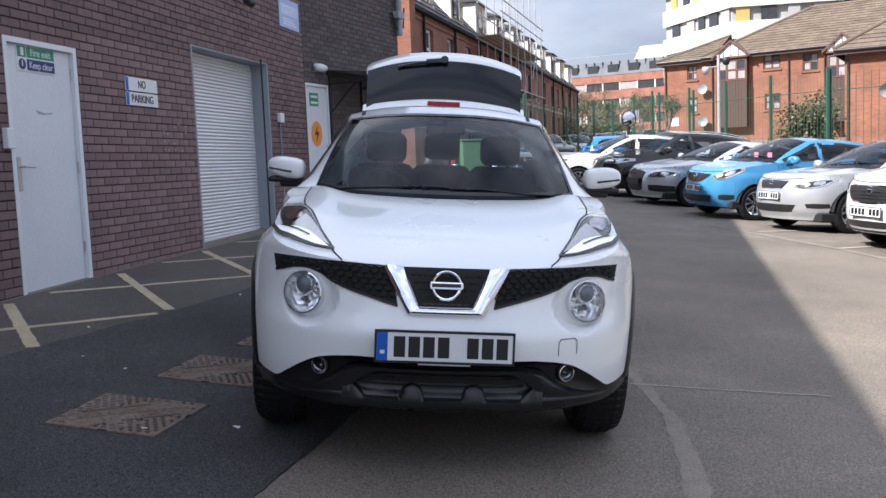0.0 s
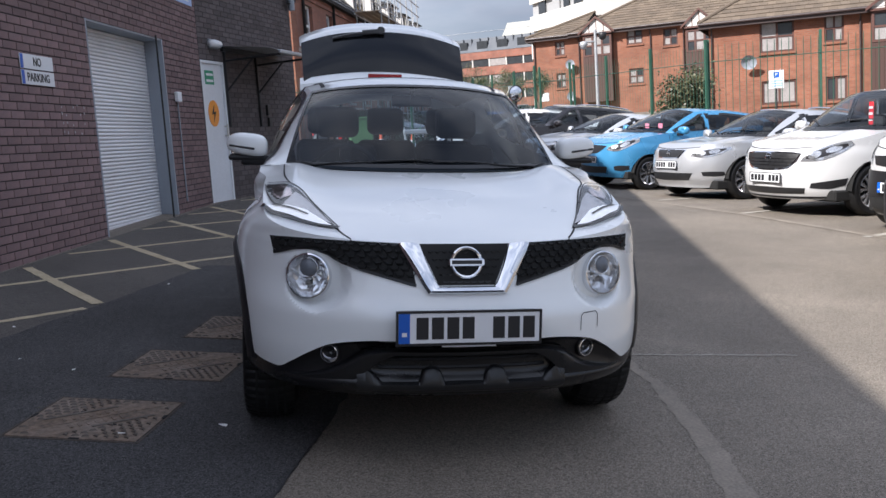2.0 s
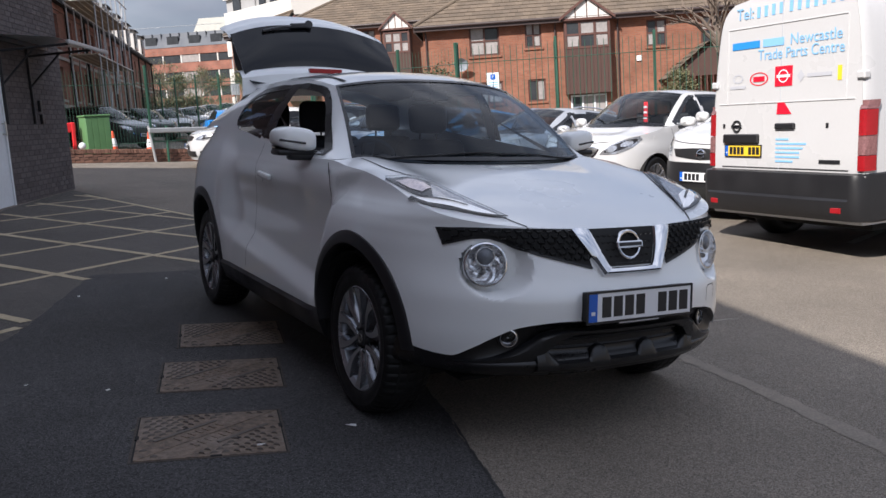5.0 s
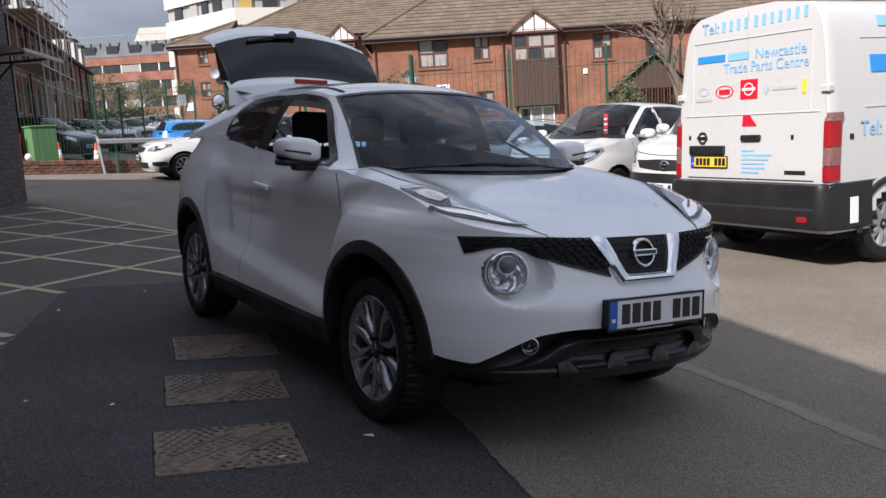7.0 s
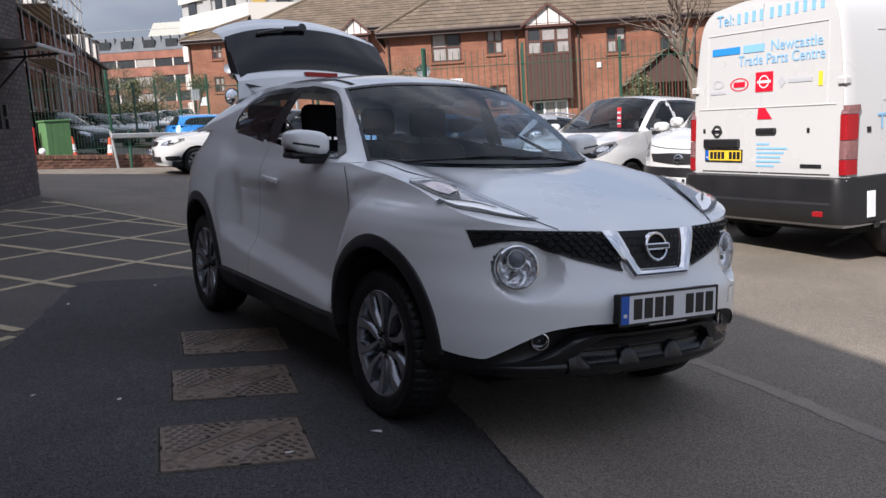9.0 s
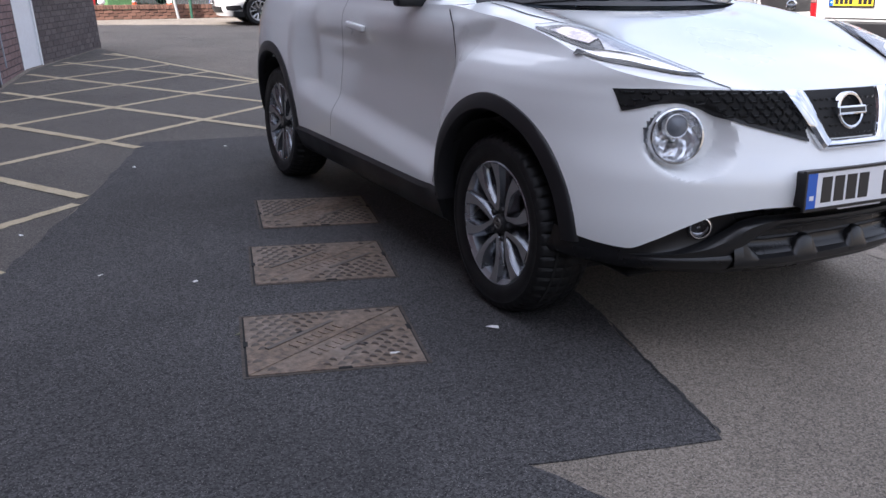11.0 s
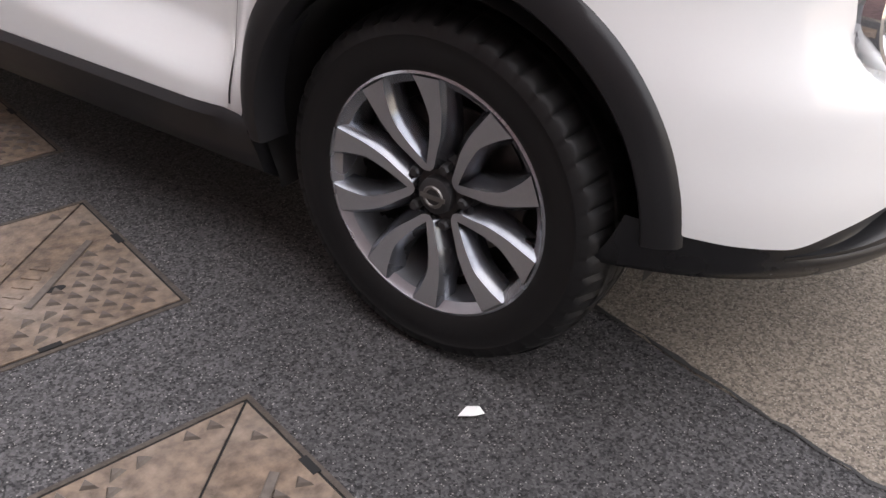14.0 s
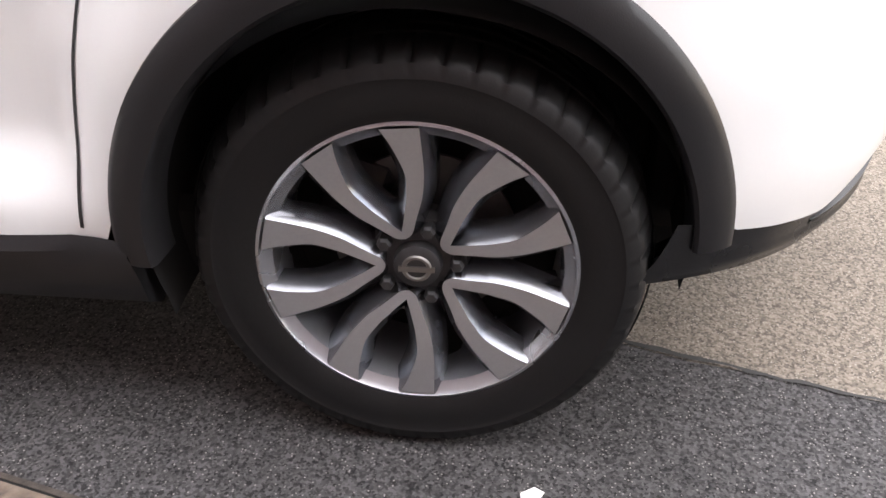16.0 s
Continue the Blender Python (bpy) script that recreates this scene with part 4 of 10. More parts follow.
def make_wheel(parent, x, y, z, r_t=0.334, r_r=0.229, w=0.205, side=-1, hero=False, spokes=5, style="v", turn=38.0, rim_mat=None, side_mat=None):
    """Tyre, rim and hub. side: -1 for the car's right flank as it faces -y (outside towards -x)."""
    seg = 240 if hero else 40
    m = Matrix.Translation((x, y, z)) @ Matrix.Diagonal((side * -1, 1, 1, 1))
    # local: outside towards -x
    bm = bmesh.new()
    t = r_t - r_r
    prof = [(r_r - 0.006, w * 0.96), (r_r + 0.004, w), (r_r + t * 0.45, w + 0.012), (r_r + t * 0.8, w - 0.005), (r_t - 0.006, w - 0.035), (r_t, w - 0.06), (r_t, w * 0.5), (r_t, 0.06), (r_t - 0.006, 0.03),
            (r_r + t * 0.86, 0.004), (r_r + t * 0.78, -0.006), (r_r + t * 0.60, -0.0115), (r_r + t * 0.56, -0.0095), (r_r + t * 0.40, -0.011), (r_r + t * 0.2, -0.008), (r_r + 0.006, -0.003), (r_r - 0.004, 0.004)]
    rows = []
    for n, (r, a) in enumerate(prof):
        row = []
        for i in range(seg):
            an = 2 * math.pi * i / seg
            rr, aa = r, a
            if hero and n in (4, 8, 9) and i % 5 == 0:
                rr -= 0.006
                aa += 0.004 if n != 4 else -0.004
            if hero and n in (5, 7) and i % 5 == 0:
                rr -= 0.006
            row.append(m @ Vector((aa - 0.0, rr * math.cos(an), rr * math.sin(an))))
        rows.append(row)
    add_grid(bm, rows, close_v=True)
    wheel = new("wheel")
    wheel.parent = parent
    tyre = part("tyre", bm, M_RUBBER, wheel, smooth=35)
    if hero:
        for off in (0.045, 0.085, 0.125, 0.16):
            bm = bmesh.new()
            add_lathe(bm, [(r_t + 0.0006, off - 0.005), (r_t + 0.0006, off + 0.005)], 96, "x", m)
            part("tread_groove", bm, M_UNDER, tyre)
    bm = bmesh.new()
    lip = 0.006
    add_lathe(bm, [(r_r - 0.022, 0.16), (r_r - 0.03, 0.06), (r_r - 0.020, 0.012), (r_r - 0.008, 0.004), (r_r - 0.003, -0.002), (r_r + 0.002, 0.0), (r_r + 0.002, 0.01)], seg, "x", m)
    rim = part("rim", bm, side_mat or M_RIM_LIP, wheel, "alloy wheel rim", smooth=40)
    bm = bmesh.new()
    add_lathe(bm, [(r_r - 0.02, 0.15), (0.02, 0.15)], 32, "x", m)
    part("wheel_back", bm, M_UNDER, wheel)
    bm = bmesh.new()
    add_lathe(bm, [(0.14, 0.105), (0.14, 0.098), (0.06, 0.098), (0.05, 0.07), (0.0, 0.07)], 40, "x", m)
    part("brake_disc", bm, M_DISC, wheel, smooth=40)
    if hero:
        bm = bmesh.new()
        add_box(bm, (0.075, 0.07, -0.06), (0.13, 0.16, 0.09), 0.015, m @ Matrix.Rotation(radians(20), 4, "X"))
        part("brake_caliper", bm, M_DARK_METAL, wheel)
    face = rim_mat or M_SPOKE
    vees = []
    for s in range(spokes):
        base = radians(turn + 360 / spokes * s)
        for arm in ((-1, 1) if style == "v" else (0,)):
            top, wall = bmesh.new(), bmesh.new()
            lft, rgt, lw, rw, lm, rm = [], [], [], [], [], []
            nst = 26 if hero else 5
            for i in range(nst + 1):
                u = i / nst
                r = 0.050 + (r_r - 0.008 - 0.050) * u
                if hero and style == "v":
                    # two arms that grow out of one rounded tip and widen towards the rim
                    r = 0.046 + (r_r - 0.006 - 0.046) * u ** 1.35
                    far = spline([(0.046, 0.0), (0.049, 0.008), (0.056, 0.0145), (0.068, 0.0215), (0.083, 0.030), (0.118, 0.050), (0.160, 0.067), (0.195, 0.077), (0.225, 0.085)], r)
                    near = spline([(0.046, 0.0), (0.060, 0.0), (0.068, 0.0045), (0.083, 0.0125), (0.118, 0.029), (0.160, 0.041), (0.195, 0.039), (0.225, 0.033)], r)
                    xa = 0.018 - 0.020 * ((r - 0.046) / (r_r - 0.052)) ** 0.8
                    for lat, edge_l, edge_m, edge_w, grow in ((far, lft, lm, lw, 0.016), (near, rgt, rm, rw, -0.017)):
                        for q, line, dx in ((lat, edge_l, 0.0), (max(0.0, lat + grow * 0.72), edge_m, 0.016), (max(0.0, lat + grow), edge_w, 0.055 - 0.02 * u)):
                            an = base + arm * math.asin(min(0.9, q / r))
                            line.append(Vector((xa + dx, -r * math.cos(an), r * math.sin(an))))
                    continue
                if style == "v":
                    half = radians(180 / spokes / 2)
                    mid = arm * radians(spline([(0, 10.5), (0.15, 13.5), (0.4, 20.0), (0.65, 20.5), (1.0, 18.0)], u)) if hero else arm * half * (0.5 + 0.5 * u)
                    hw = spline([(0, 0.0105), (0.15, 0.0105), (0.4, 0.0135), (0.65, 0.0175), (0.85, 0.023), (1.0, 0.033)], u) if hero else 0.009 + 0.012 * u
                else:
                    mid, hw = 0.0, 0.03 - 0.008 * u
                xa = 0.020 - 0.022 * u ** 0.8
                an = base + mid
                c = Vector((xa, -r * math.cos(an), r * math.sin(an)))
                tg = Vector((0, math.sin(an), math.cos(an)))
                lft.append(c + tg * hw)
                rgt.append(c - tg * hw)
                deep = Vector((0.058 - 0.02 * u, 0, 0))
                lw.append(c + tg * hw * 1.25 + deep)
                rw.append(c - tg * hw * 1.25 + deep)
            add_grid(top, [[m @ p for p in lft], [m @ p for p in rgt]])
            add_grid(wall, [[m @ p for p in line] for line in (lw, lm, lft) if line])
            add_grid(wall, [[m @ p for p in line] for line in (rgt, rm, rw) if line])
            sp = part("spoke", top, face, rim, smooth=True)
            part("spoke_wall", wall, side_mat or M_SPOKE_SIDE, rim, smooth=True)
    bm = bmesh.new()
    add_lathe(bm, [(0.075, 0.05), (0.07, 0.034), (0.036, 0.03), (0.034, 0.014), (0.028, 0.010), (0.0, 0.009)], 40, "x", m)
    hub = part("hub", bm, M_DARK_METAL, wheel, "dark wheel centre", smooth=40)
    bm = bmesh.new()
    add_lathe(bm, [(0.022, 0.0095), (0.020, 0.0065), (0.0165, 0.0065), (0.015, 0.0095)], 32, "x", m)
    add_box(bm, (0.006, -0.026, -0.004), (0.0095, 0.026, 0.004), 0, m)
    part("cap_badge", bm, M_DISC, hub)
    for s in range(5):
        an = radians(turn + 36 + 72 * s)
        bm = bmesh.new()
        c = Vector((0.0, -0.057 * math.cos(an), 0.057 * math.sin(an)))
        add_lathe(bm, [(0.011, 0.04), (0.011, 0.018), (0.008, 0.013), (0.0, 0.013)], 6, "x", m @ Matrix.Translation(c))
        part("wheel_nut", bm, M_DARK_METAL, hub)
    return wheel

# ---- the white crossover ----
JUKE = dict(
    yc=0.10, yd=2.50, wb=2.53, r_arch=0.424, z_hub=0.362, arch_dy=-0.010, arch_tall=1.055, sill=0.378, low_rear=0.46, n_rear=2.9, hatch=0.80,
    X=[(0.25, 0.84), (0.38, 0.874), (0.50, 0.886), (0.66, 0.889), (0.77, 0.884), (0.85, 0.870), (0.90, 0.846), (0.935, 0.812), (0.965, 0.782), (1.00, 0.764), (1.05, 0.755), (1.10, 0.748), (1.22, 0.735)],
    X_rear=[(0.25, 0.84), (0.38, 0.872), (0.55, 0.886), (0.78, 0.888), (0.92, 0.880), (1.00, 0.862), (1.06, 0.832), (1.11, 0.798), (1.16, 0.768), (1.22, 0.742)],
    door=[(0.25, 0.810), (0.45, 0.804), (0.60, 0.797), (0.74, 0.795), (0.88, 0.806), (0.975, 0.820), (1.02, 0.816), (1.08, 0.788), (1.22, 0.745)],
    flare=(0.400, 0.090, 0.120, 0.052), pod_fall=(0.17, 0.30),
    pod_front=[(0.3, 0.34), (0.45, 0.36), (0.62, 0.34), (0.76, 0.28), (0.88, 0.24), (0.95, 0.22), (1.05, 0.12)],
    pod_rear=[(0.3, 0.30), (0.45, 0.34), (0.62, 0.34), (0.78, 0.34), (0.92, 0.36), (1.02, 0.34), (1.12, 0.20)],
    yn=[(0.25, -0.76), (0.38, -0.80), (0.50, -0.835), (0.60, -0.845), (0.70, -0.808), (0.78, -0.778), (0.85, -0.742), (0.875, -0.722), (0.93, -0.690), (0.97, -0.665), (1.03, -0.61), (1.10, -0.55)],
    yt=[(0.25, 3.18), (0.45, 3.27), (0.7, 3.28), (0.9, 3.22), (1.2, 3.05)],
    n=[(0.30, 2.75), (0.40, 2.66), (0.55, 2.48), (0.72, 2.38), (0.82, 2.50), (0.88, 2.75), (0.97, 3.6), (1.10, 3.9)],
    rim=[(-0.722, 0.875), (-0.66, 0.888), (-0.57, 0.908), (-0.48, 0.932), (-0.33, 0.972), (-0.10, 1.028), (0.15, 1.060), (0.45, 1.090), (0.62, 1.088), (1.20, 1.118), (2.10, 1.200), (2.50, 1.215), (2.90, 1.19), (3.2, 1.08)],
    crown=[(-0.722, 0.875), (-0.58, 0.922), (-0.40, 0.972), (-0.15, 1.022), (0.10, 1.065), (0.25, 1.082), (0.5, 1.09)],
    low_front=[(0.0, 0.527), (0.32, 0.530), (0.42, 0.522), (0.50, 0.505), (0.58, 0.462), (0.64, 0.418), (0.694, 0.384), (0.74, 0.388), (0.80, 0.405), (0.86, 0.43), (0.9, 0.44)],
    cowl=(0.20, 0.46), ridge=(0.024, 0.625, 0.10),
    bowls=[(0.562, 0.738, 0.122, -0.612, 0.40)],
    ws_base=(0.672, 0.46, 1.096), ws_top=(0.540, 1.0, 1.455), ws_bow=(0.26, 0.10), belt_end=2.94, roof_end=2.70, sA=0.235, tumble=0.022,
    rail_x=[(1.0, 0.540), (1.25, 0.566), (1.7, 0.576), (2.2, 0.560), (2.70, 0.520)],
    rail_z=[(1.0, 1.455), (1.25, 1.488), (1.7, 1.495), (2.2, 1.472), (2.70, 1.420)],
    roof=[(1.0, 1.500), (1.15, 1.534), (1.3, 1.552), (1.7, 1.562), (2.2, 1.545), (2.70, 1.510)],
)
car = thing("white_crossover", "pearl white compact crossover with open tailgate on tarmac", "car", YARD)
M_BOWL = mk("lamp_chrome_bowl", (0.86, 0.87, 0.89), 0.24, metal=0.75, var=0.05, scale=40, rvar=0.03)
M_PROJECTOR = mk("projector_glass", (0.16, 0.17, 0.19), 0.04, var=0.1, scale=40)
M_WING_LAMP = mk("wing_lamp_reflector", (0.62, 0.54, 0.54), 0.12, metal=1.0, var=0.25, scale=30, fine=60)
shell = PodShell(JUKE)
body_bm = shell.build(2.2)
flank, roof_rows, ws_rows = shell.upper(1.35)
WIN_FRONT = smooth_line([(0.585, 1.120), (0.75, 1.235), (0.94, 1.372), (1.08, 1.432), (1.30, 1.456)], 16) + [(1.40, 1.456), (1.44, 1.300), (1.46, 1.150)] + [(1.2, 1.132), (0.9, 1.116)]
WIN_REAR = [(1.535, 1.160), (1.515, 1.30), (1.475, 1.452)] + smooth_line([(1.66, 1.452), (1.90, 1.440), (2.06, 1.412), (2.17, 1.350), (2.175, 1.270), (2.10, 1.205)], 16) + [(1.95, 1.190), (1.75, 1.174)]
tree = bvh_of([body_bm])
part("body", body_bm, M_PEARL, car, smooth=32)
for sgn in (-1, 1):
    side_bm, panes = cut_windows(flank, [WIN_FRONT, WIN_REAR], sgn)
    whole, _ = cut_windows(flank, [], sgn)
    ft = bvh_of([whole])
    whole.free()
    way = "left" if sgn < 0 else "right"
    frame_ob = part("side_frame", side_bm, M_PEARL, car, smooth=40)
    bm = bmesh.new()
    for poly in (WIN_FRONT, WIN_REAR):
        lay_strip(bm, ft, way, poly + poly[:2], 0.034, 0.004)
    lay_patch(bm, ft, way, [(1.40, 1.152), (1.565, 1.168)], [(1.385, 1.468), (1.50, 1.466)], 3, 8, 0.0055)
    part("window_trim", bm, M_GLOSS_BLACK, frame_ob, "gloss black window surround")
    for n, pb in enumerate(panes):
        if n == 0 and sgn < 0:
            pb.free()                   # the near front window is wound down
            continue
        g = part("side_window", pb, G_PRIV if n else G_SCREEN, car, smooth=True)
        g.visible_shadow = False
# roof with its two dark joints
bm = bmesh.new()
add_grid(bm, roof_rows)
roof_tree = bvh_of([bm])
roof_ob = part("roof", bm, M_PEARL, car, smooth=True)
for sgn in (-1, 1):
    bm = bmesh.new()
    lay_strip(bm, roof_tree, "top", [(0.470 + 0.045 * math.sin(i / 24 * 2.4), 0.965 + 1.6 * i / 24) for i in range(25)], 0.022, 0.003, sgn)
    part("roof_joint", bm, M_SEAMLINE, roof_ob)
# windscreen with a dark ceramic border
bm = bmesh.new()
add_grid(bm, ws_rows)
ws_tree = bvh_of([bm])
screen = part("windscreen", bm, G_FRONT, car, "tinted curved windscreen", smooth=True)
screen.visible_shadow = False
bm = bmesh.new()
nx, ng = len(ws_rows[0]) - 1, len(ws_rows) - 1
low_out = [ws_rows[0][j] for j in range(nx + 1)]
low_in = [ws_rows[0][j].lerp(ws_rows[1][j], 0.6) for j in range(nx + 1)]
top_out = [ws_rows[ng][j] for j in range(nx + 1)]
top_in = [ws_rows[ng][j].lerp(ws_rows[ng - 1][j], 0.7) for j in range(nx + 1)]
lift = Vector((0, -0.003, 0.003))
add_grid(bm, [[p + lift for p in low_out], [p + lift for p in low_in]])
add_grid(bm, [[p + lift for p in top_out], [p + lift for p in top_in]])
for a, b in ((0, 1), (nx, nx - 1)):
    add_grid(bm, [[ws_rows[i][a] + lift for i in range(ng + 1)], [ws_rows[i][a].lerp(ws_rows[i][b], 0.35) + lift for i in range(ng + 1)]])
part("screen_border", bm, M_GLOSS_BLACK, screen)
# black cowl and wipers under the screen
bm = bmesh.new()
add_grid(bm, [[p + Vector((0, -0.018, -0.010)) for p in low_out], [p + Vector((0, 0.05, -0.03)) for p in low_out]])
part("cowl", bm, M_CLAD, car)
for pts in ([(-0.60, 0.36), (-0.25, 0.245), (0.12, 0.22)], [(0.02, 0.215), (0.35, 0.26), (0.60, 0.37)]):
    bm = bmesh.new()
    ln = smooth_line(pts, 10)
    def on_screen(x, y):
        h, n, _, _ = ws_tree.ray_cast(Vector((x, y + 0.05, 3)), Vector((0, 0, -1)))
        return (h if h is not None else Vector((x, y + 0.05, 1.11))) + Vector((0, -0.006, 0.004))
    add_path(bm, [on_screen(x, y - 0.028) for x, y in ln], 0.0045, 6)
    part("wiper", bm, M_CLAD, car)
# black cladding round the arches
def flank_at(y, z):
    z = max(z, 0.26)
    if y > shell.yd:
        n = JUKE["n_rear"]
        X, yt = shell.side_x(shell.yd, z), shell.k("yt", z)
        return X * max(0.0, 1 - ((y - shell.yd) / (yt - shell.yd)) ** n) ** (1 / n)
    if y < shell.yc:
        n, X, yn = shell.k("n", z), shell.side_x(shell.yc, z), shell.k("yn", z)
        return X * max(0.0, 1 - ((shell.yc - y) / (shell.yc - yn)) ** n) ** (1 / n)
    return shell.side_x(y, z)
for sgn in (-1, 1):
    for ya, a0, a1 in ((0.0, 2, 182), (2.53, -2, 181)):
        bm = bmesh.new()
        rows = []
        for i in range(61):
            an = radians(a0 + (a1 - a0) * i / 60)
            line = []
            for r, off in ((0.366, -0.06), (0.368, -0.03), (0.371, 0.002), (0.377, 0.010), (0.396, 0.013), (0.418, 0.010), (0.427, 0.006), (0.430, -0.004)):
                y, z = ya - 0.010 - r * math.cos(an), 0.362 + 1.055 * r * math.sin(an)
                line.append(Vector((sgn * (flank_at(y, z) + off), y, z)))
            rows.append(line)
        add_grid(bm, rows)
        part("arch_cladding", bm, M_CLAD, car, "black plastic wheel arch trim", smooth=40)
        bm = bmesh.new()
        rows = [[Vector((sgn * x, ya - r * math.cos(radians(-8 + 204 * i / 40)), 0.334 + r * math.sin(radians(-8 + 204 * i / 40)))) for x, r in ((max(0.5, min(0.86, flank_at(ya - 0.385 * math.cos(radians(-8 + 204 * i / 40)), 0.334 + 0.385 * math.sin(radians(-8 + 204 * i / 40))) - 0.02)), 0.385), (0.45, 0.405), (0.42, 0.39), (0.42, 0.05))] for i in range(41)]
        add_grid(bm, rows)
        part("arch_liner", bm, M_UNDER, car, smooth=40)
    bm = bmesh.new()
    rows = []
    for i in range(41):
        y = 0.40 + (2.13 - 0.40) * i / 40
        rows.append([Vector((sgn * x, y, z)) for x, z in ((flank_at(y, 0.385) + 0.003, 0.382), (flank_at(y, 0.36) + 0.014, 0.362), (0.852, 0.305), (0.838, 0.262), (0.80, 0.235), (0.66, 0.225))])
    vs = add_grid(bm, rows)
    bm.faces.new(vs[0])
    part("sill_cladding", bm, M_CLAD, car, "black plastic sill trim", smooth=40)
part("undertray", box((-0.57, -0.445, 0.226), (0.57, 2.95, 0.244), 0.008), M_UNDER, car, "black plastic tray under the engine and floor")
# black lower bumper: hollow below the white edge, then forward again to a thin lip
def front_at(x, z):
    """Nose of the body at a half width and height."""
    n, X, yn = shell.k("n", z), shell.side_x(shell.yc, z), shell.k("yn", z)
    return shell.yc - (shell.yc - yn) * max(0.0, 1 - (x / X) ** n) ** (1 / n)
LIP = [(0.0, 0.318), (0.40, 0.322), (0.60, 0.330), (0.74, 0.338), (0.9, 0.35)]
HOLLOW = [(0.0, 0.052), (0.36, 0.060), (0.50, 0.058), (0.58, 0.040), (0.66, 0.012), (0.74, 0.002), (0.9, 0.0)]
def lower_point(x, f, sgn):
    zt, zb = spline(JUKE["low_front"], x) + 0.010, spline(LIP, x)
    z = zt + (zb - zt) * f
    deep = spline(HOLLOW, x) * spline([(0.0, 0.0), (0.07, 0.25), (0.16, 0.9), (0.40, 1.0), (0.66, 0.75), (0.80, 0.20), (0.88, 0.0), (1.0, 0.15)], f)
    return Vector((sgn * x, front_at(x, z) + 0.006 + deep, z))
for sgn in (-1, 1):
    bm = bmesh.new()
    rows = []
    for i in range(61):
        x = 0.822 * math.sin(radians(90) * i / 60)
        line = [lower_point(x, j / 26, sgn) for j in range(27)]
        low = line[-1]
        line += [low + Vector((0, 0.02, -0.022)), low + Vector((0, 0.10, -0.03)), low + Vector((-sgn * 0.02, 0.20, -0.03))]
        rows.append(line)
    add_grid(bm, rows)
    part("lower_bumper", bm, M_GLOSS_BLACK, car, "black plastic lower bumper", smooth=True)
# satin frame round the intake: across under the plate, then down each side to the lip
M_SATIN = mk("dark_grey_scuff", (0.014, 0.0145, 0.016), 0.30, var=0.08, rvar=0.05)
bm = bmesh.new()
FR_TOP = smooth_line([(0.0, 0.488), (0.30, 0.490), (0.375, 0.478), (0.43, 0.440), (0.50, 0.398), (0.60, 0.372), (0.68, 0.366)], 44)
FR_LOW = smooth_line([(0.0, 0.462), (0.25, 0.464), (0.315, 0.440), (0.36, 0.395), (0.42, 0.352), (0.56, 0.344), (0.68, 0.346)], 44)
for sgn in (-1, 1):
    rows = []
    for (a, b), (c, d) in zip(FR_TOP, FR_LOW):
        line = []
        for w_, off in ((0.0, 0.045), (0.06, 0.012), (0.2, 0.0), (0.55, 0.002), (0.9, 0.008), (1.0, 0.045)):
            x, z = a + (c - a) * w_, b + (d - b) * w_
            line.append(Vector((sgn * x, front_at(x, z) + 0.010 + off, z)))
        rows.append(line)
    add_grid(bm, rows)
part("bumper_frame", bm, M_SATIN, car, "satin dark grey frame round the lower intake", smooth=50)
# scuff plate: a lip with two teeth between three pockets
bm = bmesh.new()
rows = []
for i in range(121):
    a = -1 + 2 * i / 120
    x = 0.40 * a
    tooth = max(0.0, 1 - (abs(abs(x) - 0.122) / 0.045) ** 2) ** 0.5 if abs(abs(x) - 0.122) < 0.045 else 0.0
    rise = min(1.0, max(0.0, (abs(x) - 0.31) / 0.06))
    zt = 0.366 + 0.050 * tooth + 0.05 * rise
    rows.append([Vector((x, front_at(abs(x), 0.36) + dy, z)) for dy, z in ((0.075, zt + 0.004), (0.022, zt), (0.012, zt - 0.006), (0.0, 0.352), (0.002, 0.334), (0.030, 0.314), (0.10, 0.306))])
add_grid(bm, rows)
part("scuff_plate", bm, M_SATIN, car, "dark grey satin scuff plate with two teeth", smooth=50)
# intake slats in the hollow
for z, w_ in ((0.445, 0.30), (0.410, 0.32)):
    bm = bmesh.new()
    add_path(bm, [Vector((w_ * (i / 12 * 2 - 1), front_at(abs(w_ * (i / 12 * 2 - 1)), z) + 0.055, z)) for i in range(13)], 0.007, 6)
    part("intake_bar", bm, M_CLAD, car)
# fog lamps
for sgn in (-1, 1):
    fm = Matrix.Translation((sgn * 0.497, -0.684, 0.456)) @ Matrix.Rotation(radians(sgn * 24), 4, "Z")
    bm = bmesh.new()
    add_lathe(bm, [(0.042, 0.02), (0.040, -0.004), (0.034, -0.006), (0.031, 0.012)], 28, "y", fm)
    fog = part("fog_lamp", bm, M_GLOSS_BLACK, car, "small round fog lamp in a black ring", smooth=40)
    bm = bmesh.new()
    add_lathe(bm, [(0.031, 0.006), (0.026, 0.012), (0.012, 0.016), (0.0, 0.004)], 24, "y", fm)
    part("reflector", bm, M_LAMP_IN, fog, smooth=True)
    bm = bmesh.new()
    add_lathe(bm, [(0.031, 0.0), (0.022, -0.006), (0.0, -0.009)], 24, "y", fm)
    part("lens", bm, G_LAMP, fog, smooth=True).visible_shadow = False
    bm = bmesh.new()
    add_lathe(bm, [(0.036, 0.0), (0.035, -0.008), (0.031, -0.009), (0.030, 0.0)], 28, "y", fm)
    part("chrome_ring", bm, M_CHROME, fog, smooth=40)
